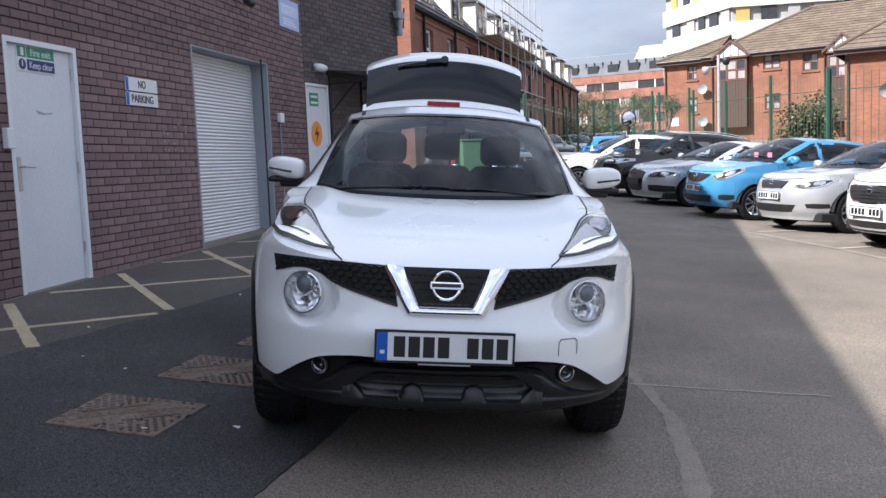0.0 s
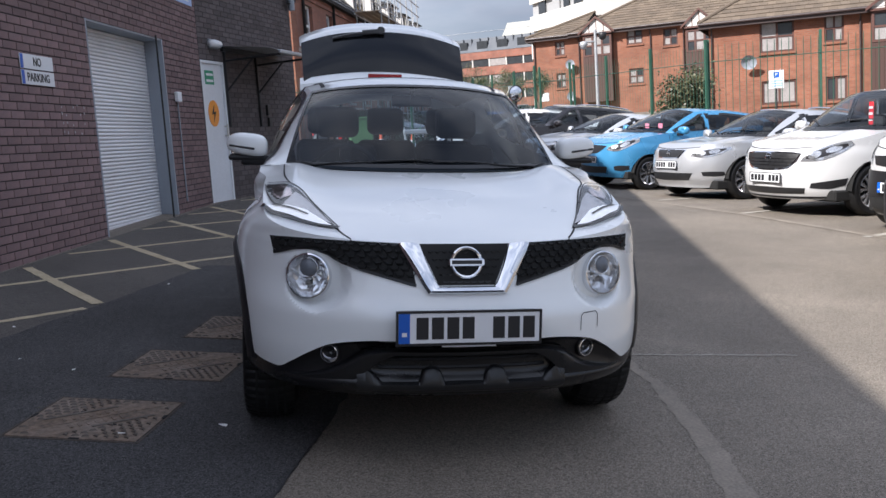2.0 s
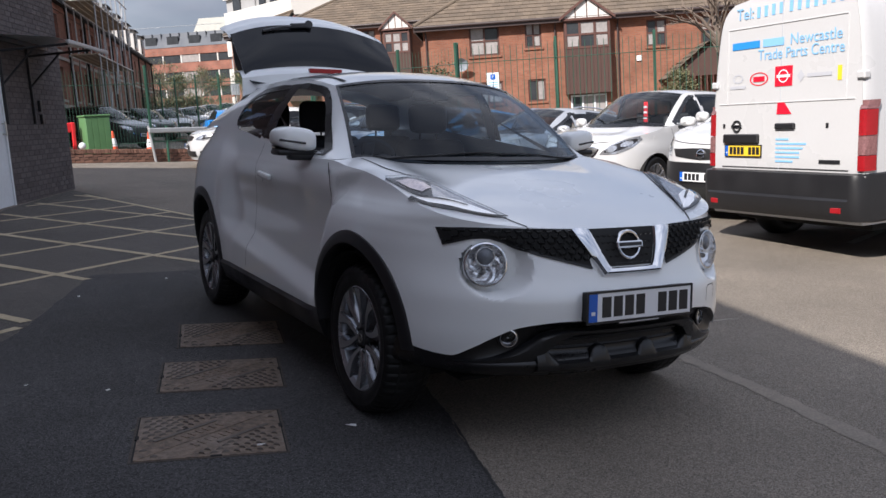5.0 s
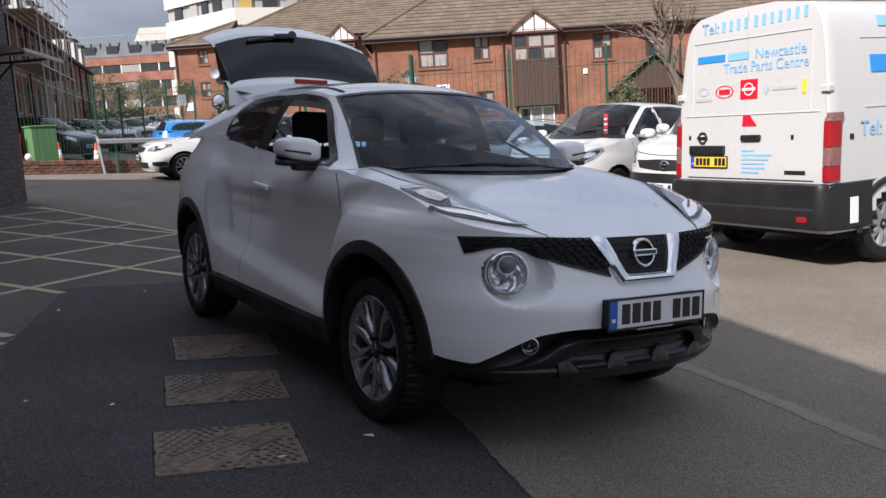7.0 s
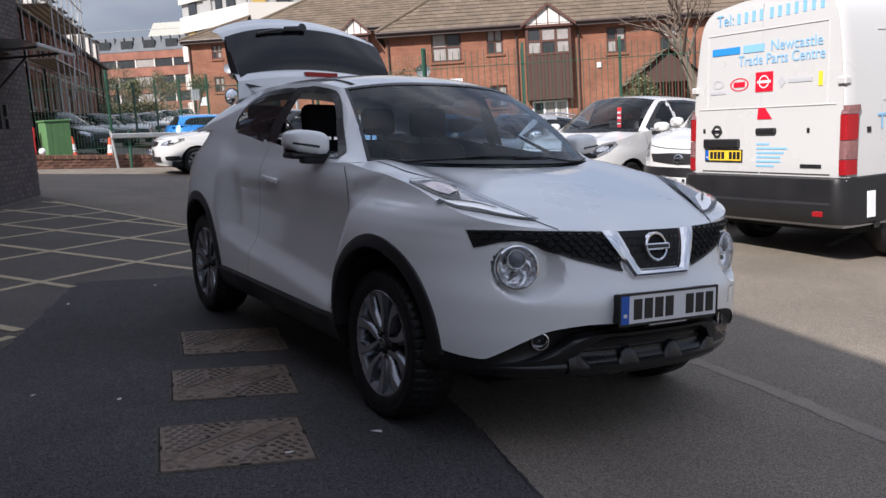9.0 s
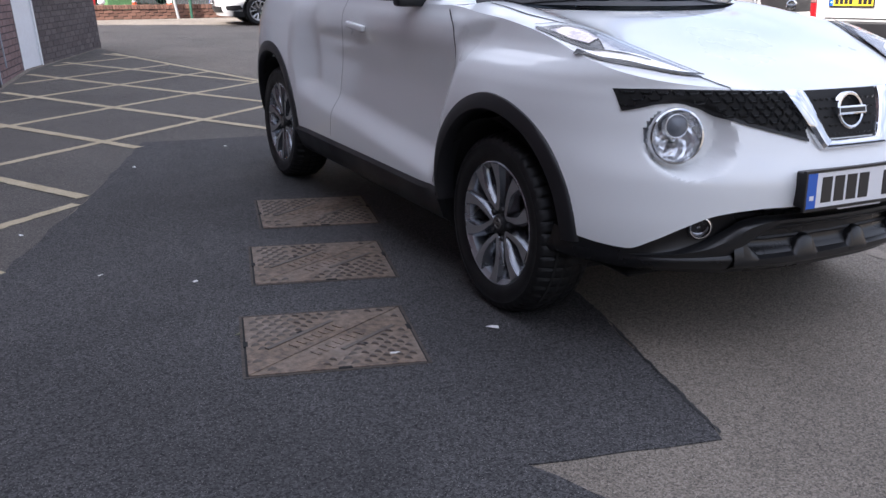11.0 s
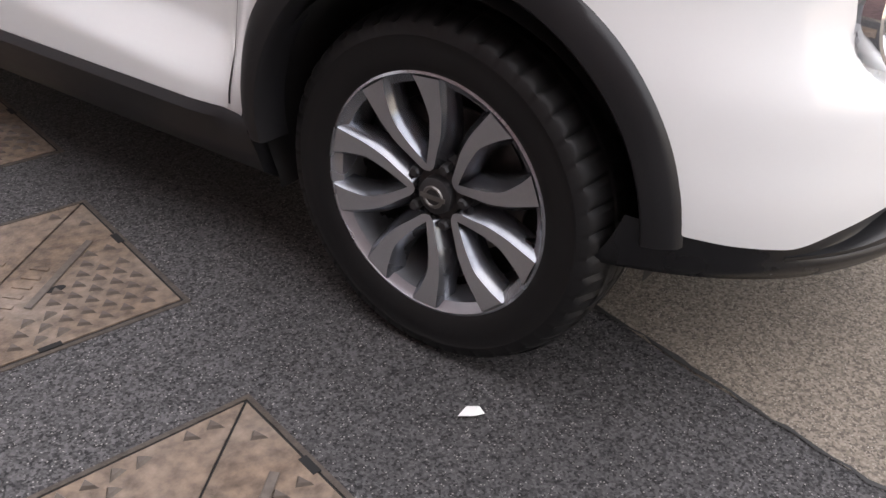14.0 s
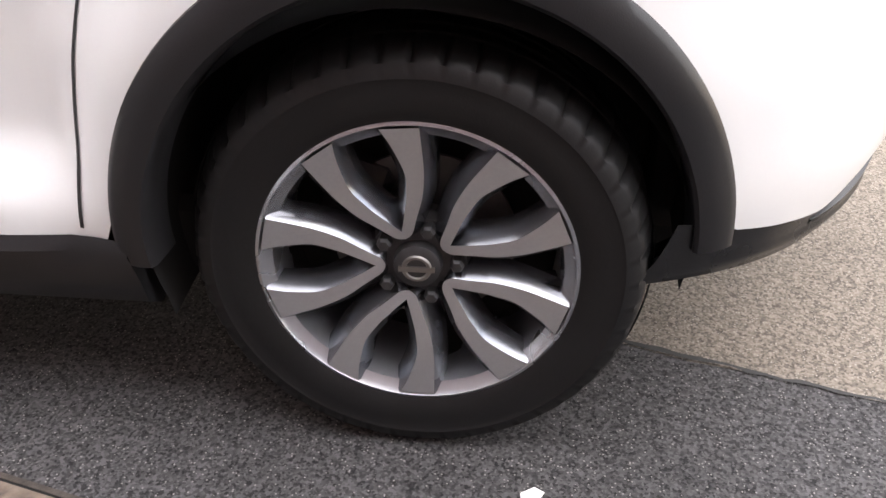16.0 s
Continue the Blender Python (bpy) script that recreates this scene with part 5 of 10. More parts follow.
# upper grille band
GR_LOW = smooth_line([(0.703, 0.815), (0.668, 0.826), (0.620, 0.842), (0.575, 0.848), (0.520, 0.836), (0.455, 0.806), (0.40, 0.785), (0.30, 0.758), (0.186, 0.728)], 30)
GR_TOP = smooth_line([(0.718, 0.877), (0.60, 0.882), (0.45, 0.880), (0.30, 0.876), (0.215, 0.873)], 30)
for sgn in (-1, 1):
    bm = bmesh.new()
    # flat black backing on the skin: the recess shade is in its colour
    lay_patch(bm, tree, "front", GR_LOW, GR_TOP, 40, 10, 0.003, sgn)
    grille = part("grille", bm, M_UNDER, car, "black honeycomb grille beside the chrome bracket")
    bm = bmesh.new()
    lay_strip(bm, tree, "front", GR_LOW, 0.010, 0.006, sgn)
    part("grille_edge", bm, M_CLAD, grille)
    bm = bmesh.new()
    for rr in range(8):
        for cc in range(15):
            cx, cz = 0.205 + 0.0385 * cc + (0.01925 if rr % 2 else 0), 0.722 + 0.0205 * rr + 0.010 * (cc * 0.0385)
            lo = spline([(p[0], p[1]) for p in GR_LOW[::-1]], cx)
            hi = spline([(p[0], p[1]) for p in GR_TOP[::-1]], cx)
            if not (lo + 0.006 < cz < hi - 0.006) or cx > 0.690:
                continue
            cell = [(cx - 0.0165, cz + 0.006), (cx - 0.0115, cz - 0.006), (cx + 0.009, cz - 0.0075), (cx + 0.0165, cz + 0.002)]
            edge_in, edge_out = [], []
            for a, b in cell:
                b = min(max(b, lo + 0.002), hi - 0.008)
                edge_in.append(on_body(tree, "front", sgn * a, b, 0.004))
                edge_out.append(on_body(tree, "front", sgn * a, b + 0.0045, 0.011))
            if all(p is not None for p in edge_in + edge_out):
                add_grid(bm, [edge_in, edge_out, [p + Vector((0, 0.008, 0.001)) for p in edge_out]])
    part("honeycomb", bm, mk("satin_black_mesh", (0.020, 0.021, 0.022), 0.30, var=0.1) if sgn < 0 else bpy.data.materials["satin_black_mesh"], grille)
# centre grille, chrome bracket and badge
bm = bmesh.new()
# black backing patch, coloured as the shaded depth behind the mesh
lay_patch(bm, tree, "front", [(-0.105, 0.730), (0.105, 0.730)], [(-0.170, 0.872), (0.170, 0.872)], 14, 8, 0.003)
centre = part("centre_grille", bm, M_UNDER, car, "black centre grille")
bm = bmesh.new()
for rr in range(5):
    for cc in range(-6, 7):
        cx, cz = 0.026 * cc + (0.013 if rr % 2 else 0), 0.745 + 0.0255 * rr
        if abs(cx) < 0.085 + (cz - 0.73) * 0.44:
            pp = [on_body(tree, "front", cx + a, cz + b, 0.006) for a, b in ((-0.010, -0.005), (0.0, -0.009), (0.010, -0.005))]
            pq = [on_body(tree, "front", cx + a, cz + b + 0.004, 0.010) for a, b in ((-0.010, -0.005), (0.0, -0.009), (0.010, -0.005))]
            add_grid(bm, [pp, pq])
part("honeycomb", bm, bpy.data.materials["satin_black_mesh"], centre)
bm = bmesh.new()
for sgn in (-1, 1):
    out, inn = [(0.250, 0.868), (0.205, 0.795), (0.158, 0.716), (0.145, 0.697)], [(0.165, 0.868), (0.140, 0.800), (0.112, 0.738), (0.100, 0.726)]
    o, i_ = resample(out, 14), resample(inn, 14)
    rows = []
    for (a, b), (c, d) in zip(o, i_):
        line = []
        for w_, off in ((0, 0.002), (0.04, 0.016), (0.25, 0.024), (0.6, 0.022), (0.94, 0.012), (1.0, 0.002)):
            line.append(on_body(tree, "front", sgn * (a + (c - a) * w_), b + (d - b) * w_, off))
        rows.append(line)
    add_grid(bm, rows)
rows = []
for i in range(25):
    a = -1 + 2 * i / 24
    rows.append([on_body(tree, "front", a * (0.145 - 0.045 * w_), 0.697 + 0.029 * w_, off) for w_, off in ((0, 0.002), (0.06, 0.016), (0.35, 0.024), (0.7, 0.021), (0.95, 0.012), (1.0, 0.002))])
add_grid(bm, rows)
part("chrome_bracket", bm, M_CHROME, car, "polished chrome v-shaped grille bracket", smooth=40)
bc = on_body(tree, "front", 0, 0.806, 0.012)
bm = bmesh.new()
bmat = Matrix.Translation(bc) @ Matrix.Rotation(radians(-14), 4, "X")
add_lathe(bm, [(0.061, 0.012), (0.060, -0.004), (0.055, -0.008), (0.049, -0.006), (0.047, 0.012)], 40, "y", bmat)
badge = part("badge", bm, M_CHROME, car, "round chrome badge with a bar", smooth=40)
part("badge_bar", box((-0.066, -0.014, -0.0135), (0.066, 0.004, 0.0135), 0.004), M_CHROME, badge)
bpy.data.objects[badge.children[0].name].matrix_local = bmat
bm = bmesh.new()
add_box(bm, (-0.056, -0.0155, -0.007), (0.056, -0.0135, 0.007), 0, bmat)
part("badge_mark", bm, M_INK, badge)
# number plate in its holder
plate_bars(car, Matrix.Translation((0, -0.868, 0.588)) @ Matrix.Rotation(radians(-2), 4, "X"))
bm = bmesh.new()
add_box(bm, (-0.10, -0.866, 0.516), (0.10, -0.862, 0.522))
part("dealer_strip", bm, M_SIGN_WHITE, car, "thin strip of small unreadable print")
bm = bmesh.new()
add_box(bm, (-0.255, -0.860, 0.532), (0.255, -0.820, 0.644), 0.004)
part("plate_holder", bm, M_CLAD, car)
# round headlamps in their bowls
for sgn in (-1, 1):
    hm = Matrix.Translation((sgn * 0.577, -0.630, 0.742)) @ Matrix.Rotation(radians(sgn * 20), 4, "Z") @ Matrix.Rotation(radians(-6), 4, "X") @ Matrix.Scale(0.9, 4)
    bm = bmesh.new()
    add_lathe(bm, [(0.099, 0.07), (0.098, 0.006), (0.095, -0.004), (0.089, -0.006), (0.087, 0.010)], 48, "y", hm)
    lamp = part("headlamp", bm, M_CHROME, car, "round clear headlamp", smooth=40)
    bm = bmesh.new()
    rows = []
    rg = random.Random(5)
    for r, a in ((0.088, 0.004), (0.083, 0.026), (0.072, 0.040), (0.058, 0.048), (0.042, 0.052), (0.026, 0.056), (0.012, 0.058), (0.0, 0.056)):
        rows.append([hm @ Vector((r * math.cos(2 * math.pi * i / 18), a + rg.uniform(-0.007, 0.007) * (0.01 < r < 0.085), r * math.sin(2 * math.pi * i / 18))) for i in range(18)])
    add_grid(bm, rows, close_v=True)
    part("reflector", bm, M_BOWL, lamp)
    bm = bmesh.new()
    add_lathe(bm, [(0.042, 0.045), (0.042, 0.004), (0.039, 0.001), (0.036, 0.006)], 32, "y", hm @ Matrix.Translation((0.0, 0, 0.034)))
    part("projector", bm, M_CHROME, lamp, smooth=True)
    bm = bmesh.new()
    add_lathe(bm, [(0.037, 0.008), (0.033, 0.0), (0.018, -0.008), (0.0, -0.011)], 32, "y", hm @ Matrix.Translation((0.0, 0, 0.034)))
    part("projector_lens", bm, M_PROJECTOR, lamp, smooth=True)
    bm = bmesh.new()
    add_lathe(bm, [(0.012, 0.045), (0.012, 0.018), (0.007, 0.013), (0.0, 0.012)], 20, "y", hm @ Matrix.Translation((0.004 * sgn, 0, -0.032)))
    part("bulb_shield", bm, M_DISC, lamp, smooth=True)
    bm = bmesh.new()
    add_lathe(bm, [(0.090, 0.0), (0.080, -0.008), (0.055, -0.014), (0.025, -0.018), (0.0, -0.019)], 40, "y", hm)
    part("lens", bm, G_LAMP, lamp, smooth=True).visible_shadow = False
    # slim boomerang lamp on top of the wing: a dark rear housing and a bright strip along its lower edge
    LOWER = smooth_line([(0.750, -0.322), (0.720, -0.408), (0.612, -0.516), (0.530, -0.563), (0.456, -0.590)], 24)
    MIDDLE = smooth_line([(0.708, -0.352), (0.640, -0.415), (0.570, -0.480), (0.510, -0.540), (0.460, -0.580)], 24)
    OUTER = smooth_line([(0.748, -0.085), (0.738, -0.200), (0.716, -0.300), (0.690, -0.362), (0.630, -0.420), (0.550, -0.500), (0.462, -0.576)], 24)
    UPPER = smooth_line([(0.738, -0.060), (0.665, -0.112), (0.612, -0.205), (0.545, -0.385), (0.460, -0.590)], 24)
    bm = bmesh.new()
    lay_patch(bm, tree, "top", OUTER, UPPER, 44, 24, 0.0022, sgn)
    lay_patch(bm, tree, "top", LOWER, MIDDLE, 40, 12, 0.0022, sgn)
    top_lamp = part("position_lamp", bm, M_LAMP_DARK, car, "slim boomerang lamp on the front wing", smooth=True)
    bm = bmesh.new()
    lay_patch(bm, tree, "top", [(0.738, -0.332), (0.708, -0.400), (0.606, -0.503), (0.530, -0.552), (0.480, -0.575)], [(0.708, -0.352), (0.648, -0.385), (0.580, -0.430), (0.530, -0.500), (0.484, -0.566)], 30, 12, 0.0075, sgn)
    part("led_strip", bm, M_LED, top_lamp, "bright white strip lamp", smooth=True)
    bm = bmesh.new()
    lay_patch(bm, tree, "top", [(0.672, -0.372), (0.624, -0.418), (0.548, -0.492), (0.474, -0.560)], [(0.622, -0.250), (0.580, -0.320), (0.536, -0.425), (0.470, -0.562)], 30, 16, 0.0068, sgn)
    part("clear_reflector", bm, M_LAMP_IN, top_lamp, smooth=True)
    bm = bmesh.new()
    lay_patch(bm, tree, "top", [(0.722, -0.130), (0.712, -0.235), (0.684, -0.300)], [(0.672, -0.150), (0.640, -0.215), (0.634, -0.285)], 14, 14, 0.0065, sgn)
    part("indicator", bm, M_WING_LAMP, top_lamp, smooth=True)
    bm = bmesh.new()
    lay_patch(bm, tree, "top", OUTER, UPPER, 44, 24, 0.0105, sgn)
    lay_patch(bm, tree, "top", LOWER, MIDDLE, 40, 12, 0.0105, sgn)
    part("lens", bm, G_LAMP, top_lamp, smooth=True).visible_shadow = False
    bm = bmesh.new()
    lay_strip(bm, tree, "top", LOWER, 0.012, 0.0115, sgn)
    lay_strip(bm, tree, "top", MIDDLE[:14], 0.010, 0.0115, sgn)
    lay_strip(bm, tree, "top", OUTER[:17] + MIDDLE[:3][::-1], 0.006, 0.0115, sgn)
    lay_strip(bm, tree, "top", UPPER, 0.006, 0.0115, sgn)
    part("lamp_edge", bm, M_GLOSS_BLACK, top_lamp)
# shut lines
BON = smooth_line([(0.676, 0.34), (0.672, 0.10), (0.650, -0.08), (0.600, -0.20), (0.540, -0.38), (0.455, -0.612), (0.400, -0.700)], 60)
for sgn in (-1, 1):
    bm = bmesh.new()
    lay_strip(bm, tree, "top", BON, 0.007, 0.0015, sgn)
    part("bonnet_joint", bm, M_SEAMLINE, car)
for sgn, way in ((-1, "left"), (1, "right")):
    bm = bmesh.new()
    lay_strip(bm, tree, way, smooth_line([(0.470, 0.375), (0.450, 0.55), (0.415, 0.72), (0.360, 0.90), (0.372, 1.0), (0.46, 1.075)], 40), 0.006, 0.0015)
    part("door_joint", bm, M_SEAMLINE, car)
    bm = bmesh.new()
    lay_strip(bm, tree, way, smooth_line([(1.62, 0.375), (1.615, 0.6), (1.56, 0.85), (1.52, 1.0), (1.50, 1.13)], 30), 0.0035, 0.0015)
    part("door_joint", bm, M_SEAMLINE, car)
    hx = sgn * (shell.side_x(1.30, 0.955) + 0.018)
    bm = bmesh.new()
    add_box(bm, (-0.014, -0.095, -0.016), (0.014, 0.095, 0.016), 0.010, Matrix.Translation((hx, 1.32, 0.962)) @ Matrix.Rotation(radians(4), 4, "X"), 3)
    part("door_handle", bm, M_PEARL, car, smooth=True)
    # mirror
    mm = Matrix.Translation((sgn * 0.868, 0.74, 1.165))
    bm = bmesh.new()
    rows = []
    for i in range(15):
        f = i / 14
        swell = (1 - (2 * f - 1) ** 4) ** 0.5 if 0 < i < 14 else 0.25
        line = []
        for j in range(40):
            an = 2 * math.pi * j / 40
            c, s_ = math.cos(an), math.sin(an)
            x = math.copysign(abs(c) ** 0.55, c) * 0.104 * (0.80 + 0.20 * swell) * swell ** 0.35
            z = 0.008 + math.copysign(abs(s_) ** 0.6, s_) * (0.066 if s_ > 0 else 0.050) * swell ** 0.35 * (1 - 0.28 * max(0.0, x * sgn / 0.104) ** 2)
            line.append(mm @ Vector((x, -0.070 + 0.15 * f + 0.018 * (x * sgn) / 0.1, z + 0.010 * (x * sgn) / 0.11)))
        rows.append(line)
    vs = add_grid(bm, rows, close_v=True)
    bm.faces.new(vs[0][::-1])
    bm.faces.new(vs[-1])
    mirror = part("door_mirror", bm, M_PEARL, car, "white door mirror with black underside", smooth=50)
    bm = bmesh.new()
    add_box(bm, (-0.094, -0.050, -0.066), (0.092, 0.078, -0.036), 0.014, mm, 3)
    part("mirror_base", bm, M_CLAD, mirror, smooth=40)
    bm = bmesh.new()
    add_box(bm, (-0.10, -0.040, -0.026), (0.06, 0.028, 0.024), 0.014, Matrix.Translation((sgn * 0.800, 0.735, 1.101)) if sgn < 0 else Matrix.Translation((sgn * 0.800, 0.735, 1.101)) @ Matrix.Diagonal((-1, 1, 1, 1)), 2)
    part("mirror_foot", bm, M_CLAD, mirror, smooth=40)
    bm = bmesh.new()
    add_tube(bm, (sgn * 0.83, 0.660, 1.160), (sgn * 0.955, 0.692, 1.176), 0.006, 6)
    part("indicator_strip", bm, M_LAMP_DARK, mirror)
    bm = bmesh.new()
    add_box(bm, (-0.085, 0.0, -0.050), (0.082, 0.008, 0.050), 0.004, Matrix.Translation((sgn * 0.868, 0.810, 1.167)))
    part("mirror_glass", bm, M_CHROME, mirror)
# towing cover
bm = bmesh.new()
TC = [(0.450, 0.545), (0.450, 0.598), (0.460, 0.610), (0.518, 0.610), (0.528, 0.598), (0.528, 0.548)]
lay_strip(bm, tree, "front", resample(TC, 48), 0.003, 0.002)
part("tow_cover", bm, M_SEAMLINE, car)
# open tailgate: hinged at the roof's end
tg = new("tailgate")
tg.parent = car
tg["label"] = "raised white tailgate with dark rear window"
hy, hz = 2.56, 1.505
def tg_point(a, f, off=0.0):
    """a across -1..1, f from the hinge 0 to the lower edge 1."""
    wd = spline([(0.0, 0.50), (0.15, 0.565), (0.5, 0.575), (0.8, 0.582), (1.0, 0.590)], f)
    y = hy + spline([(0.0, 0.0), (0.35, 0.14), (0.7, 0.30), (0.88, 0.40), (1.0, 0.56)], f) - 0.06 * a * a
    z = hz + spline([(0.0, 0.0), (0.35, 0.205), (0.7, 0.385), (0.88, 0.475), (1.0, 0.525)], f) - 0.115 * abs(a) ** 2.4 * (0.25 + 0.75 * f)
    return Vector((wd * a, y - off * 0.75, z + off * 0.6))
bm = bmesh.new()
add_grid(bm, [[tg_point(-1 + 2 * i / 30, j / 24, -0.02) for j in range(25)] for i in range(31)])
add_grid(bm, [[tg_point(-1 + 2 * i / 30, 0.80 + 0.20 * j / 8) for j in range(9)] for i in range(31)])
for sgn in (-1, 1):
    add_grid(bm, [[tg_point(sgn * w_, 0.78 + 0.22 * j / 8, o_) for j in range(9)] for w_, o_ in ((1.0, -0.02), (1.03, -0.01), (1.0, 0.0), (0.94, 0.004))])
part("tailgate_skin", bm, [M_PEARL], tg, smooth=40)
bm = bmesh.new()
add_grid(bm, [[tg_point(-1.015 + 2.03 * i / 30, 0.03 + 0.77 * j / 20, 0.010) for j in range(21)] for i in range(31)])
part("rear_window", bm, mk("dark_rear_glass", (0.006, 0.0065, 0.008), 0.04, spec=0.35, var=0.02, rvar=0.01), tg, smooth=True)
bm = bmesh.new()
add_grid(bm, [[tg_point(-1 + 2 * i / 30, f, -0.03) for f in [j / 20 for j in range(21)]] for i in range(31)])
part("inner_trim", bm, M_DASH, tg, "black inner trim of the tailgate", smooth=True)
for sgn in (-1, 1):
    bm = bmesh.new()
    add_grid(bm, [[tg_point(sgn * a, f, -0.012 if d else -0.16 * math.sin(math.pi * min(1, f * 1.0)) - 0.02) for f in [j / 16 for j in range(17)]] for a, d in ((0.99, 1), (0.95, 0))])
    part("inner_side", bm, M_DASH, tg, smooth=True)
bm = bmesh.new()
ws_ = [tg_point(0.0, 0.765, 0.03), tg_point(-0.35, 0.745, 0.03), tg_point(-0.62, 0.72, 0.022)]
add_tube(bm, tg_point(0, 0.79, 0.03), tg_point(-0.24, 0.76, 0.034), 0.016, 8)
add_path(bm, ws_, 0.011, 8)
add_tube(bm, tg_point(0, 0.80, -0.0), tg_point(0, 0.78, 0.045), 0.03, 12)
part("rear_wiper", bm, M_GLOSS_BLACK, tg, "black rear wiper arm")
bm = bmesh.new()
rows = []
for i in range(31):
    a = -1 + 2 * i / 30
    w_, d_ = 0.60, 0.10 * a * a
    rows.append([Vector((w_ * a, y, z - d_ * k_)) for y, z, k_ in ((2.80, 1.44, 1.3), (2.64, 1.48, 1.3), (2.52, 1.530, 1.15), (2.525, 1.590, 0.55), (2.58, 1.632, 0.55), (2.68, 1.650, 0.6), (2.76, 1.645, 0.7))])
add_grid(bm, rows)
spo = part("spoiler", bm, M_PEARL, tg, smooth=40)
part("brake_light", box((-0.12, 2.514, 1.590), (0.12, 2.56, 1.622), 0.004), M_RED_LENS, spo)
# inside: floor, dashboard, seats, wheel, mirror
part("floor_pan", box((-0.70, -0.3, 0.22), (0.70, 3.1, 0.36), 0.02), M_UNDER, car)
for sgn in (-1, 1):
    part("door_lining", box((sgn * 0.70 - 0.02, 0.55, 0.36), (sgn * 0.70 + 0.02, 2.3, 1.03), 0.015), M_DASH, car)
part("bulkhead", box((-0.52, -0.42, 0.25), (0.52, -0.36, 0.80)), M_UNDER, car)
bm = bmesh.new()
rows = []
for i in range(25):
    a = -1 + 2 * i / 24
    hood = 0.045 * math.exp(-(((a + 0.5) / 0.2) ** 2))
    rows.append([Vector((0.70 * a, y, z)) for y, z in ((0.28 + 0.14 * abs(a) ** 2, 1.055), (0.55, 1.065 + hood * 0.4), (0.80, 1.055 + hood), (0.90, 1.01 + hood * 0.6), (0.93, 0.85), (0.90, 0.5))])
add_grid(bm, rows)
part("dashboard", bm, M_DASH, car, smooth=True)
bm = bmesh.new()
sm = Matrix.Translation((-0.36, 1.02, 1.00)) @ Matrix.Rotation(radians(-68), 4, "X")
rows = []
for i in range(36):
    an = 2 * math.pi * i / 36
    rows.append([sm @ Vector(((0.185 + 0.014 * math.cos(b)) * math.cos(an), (0.185 + 0.014 * math.cos(b)) * math.sin(an), 0.014 * math.sin(b))) for b in [2 * math.pi * j / 8 for j in range(8)]])
add_grid(bm, rows, close_u=True, close_v=True)
add_box(bm, (-0.18, -0.03, -0.02), (0.18, 0.03, 0.02), 0.01, sm)
add_box(bm, (-0.03, -0.18, -0.02), (0.03, 0.0, 0.02), 0.01, sm)
part("steering_wheel", bm, M_DASH, car, smooth=40)
def seat(x, y, w_=0.48, rear=False):
    st = new("seat")
    st.parent = car
    bm = bmesh.new()
    add_box(bm, (x - w_ / 2, y - 0.50, 0.45), (x + w_ / 2, y + 0.05, 0.66), 0.06, None, 3)
    part("seat_cushion", bm, M_SEAT, st, smooth=40)
    bm = bmesh.new()
    add_box(bm, (-w_ / 2, -0.07, 0.0), (w_ / 2, 0.07, 0.60), 0.06, Matrix.Translation((x, y + 0.06, 0.58)) @ Matrix.Rotation(radians(-16), 4, "X"), 3)
    part("backrest", bm, M_SEAT, st, smooth=40)
    bm = bmesh.new()
    add_box(bm, (-0.13, -0.05, 0.0), (0.13, 0.05, 0.19), 0.045, Matrix.Translation((x, y + 0.235, 1.195)) @ Matrix.Rotation(radians(-10), 4, "X"), 3)
    for dx in (-0.06, 0.06):
        add_tube(bm, (x + dx, y + 0.235, 1.12), (x + dx, y + 0.24, 1.22), 0.007, 6)
    part("headrest", bm, M_SEAT, st, smooth=40)
for x in (-0.37, 0.37):
    seat(x, 1.42)
for x in (-0.42, 0.0, 0.42):
    seat(x, 2.22, 0.42, True)
bm = bmesh.new()
add_box(bm, (-0.11, 0.93, 1.385), (0.11, 0.955, 1.445), 0.012, None, 2)
add_tube(bm, (0, 0.93, 1.44), (0, 0.92, 1.50), 0.012, 8)
part("interior_mirror", bm, M_GLOSS_BLACK, car)
headlining = bmesh.new()
add_grid(headlining, [[p + Vector((0, 0, -0.03)) for p in row] for row in roof_rows])
part("headlining", headlining, M_DASH, car, smooth=True)
# wheels
for y in (0.0, 2.53):
    for sgn in (-1, 1):
        make_wheel(car, sgn * 0.832, y, 0.334, side=sgn, hero=True, turn=38.0 if sgn < 0 else 20.0)
bm = bmesh.new()
add_tube(bm, (-0.7, 0.0, 0.334), (0.7, 0.0, 0.334), 0.04)
add_tube(bm, (-0.7, 2.53, 0.334), (0.7, 2.53, 0.334), 0.05)
part("axle", bm, M_UNDER, car)

# ---- the other vehicles ----
def stand(x, y, deg, wb, half=0.75):
    """Matrix that sets a vehicle's front axle centre over (x, y) with all wheels on the sloping ground."""
    r = Matrix.Rotation(radians(deg), 3, "Z")
    back, side = r @ Vector((0, 1, 0)), r @ Vector((1, 0, 0))
    g = lambda p: Vector((p.x, p.y, ground_z(p.x, p.y)))
    c = Vector((x, y, 0))
    f, b = g(c), g(c + back * wb)
    f.z = (ground_z(*(c + side * half).xy) + ground_z(*(c - side * half).xy)) / 2
    yy = (b - f).normalized()
    xx = (g(c + side * half) - g(c - side * half)).normalized()
    zz = xx.cross(yy).normalized()
    xx = yy.cross(zz)
    return Matrix(((xx.x, yy.x, zz.x, f.x), (xx.y, yy.y, zz.y, f.y), (xx.z, yy.z, zz.z, f.z), (0, 0, 0, 1)))


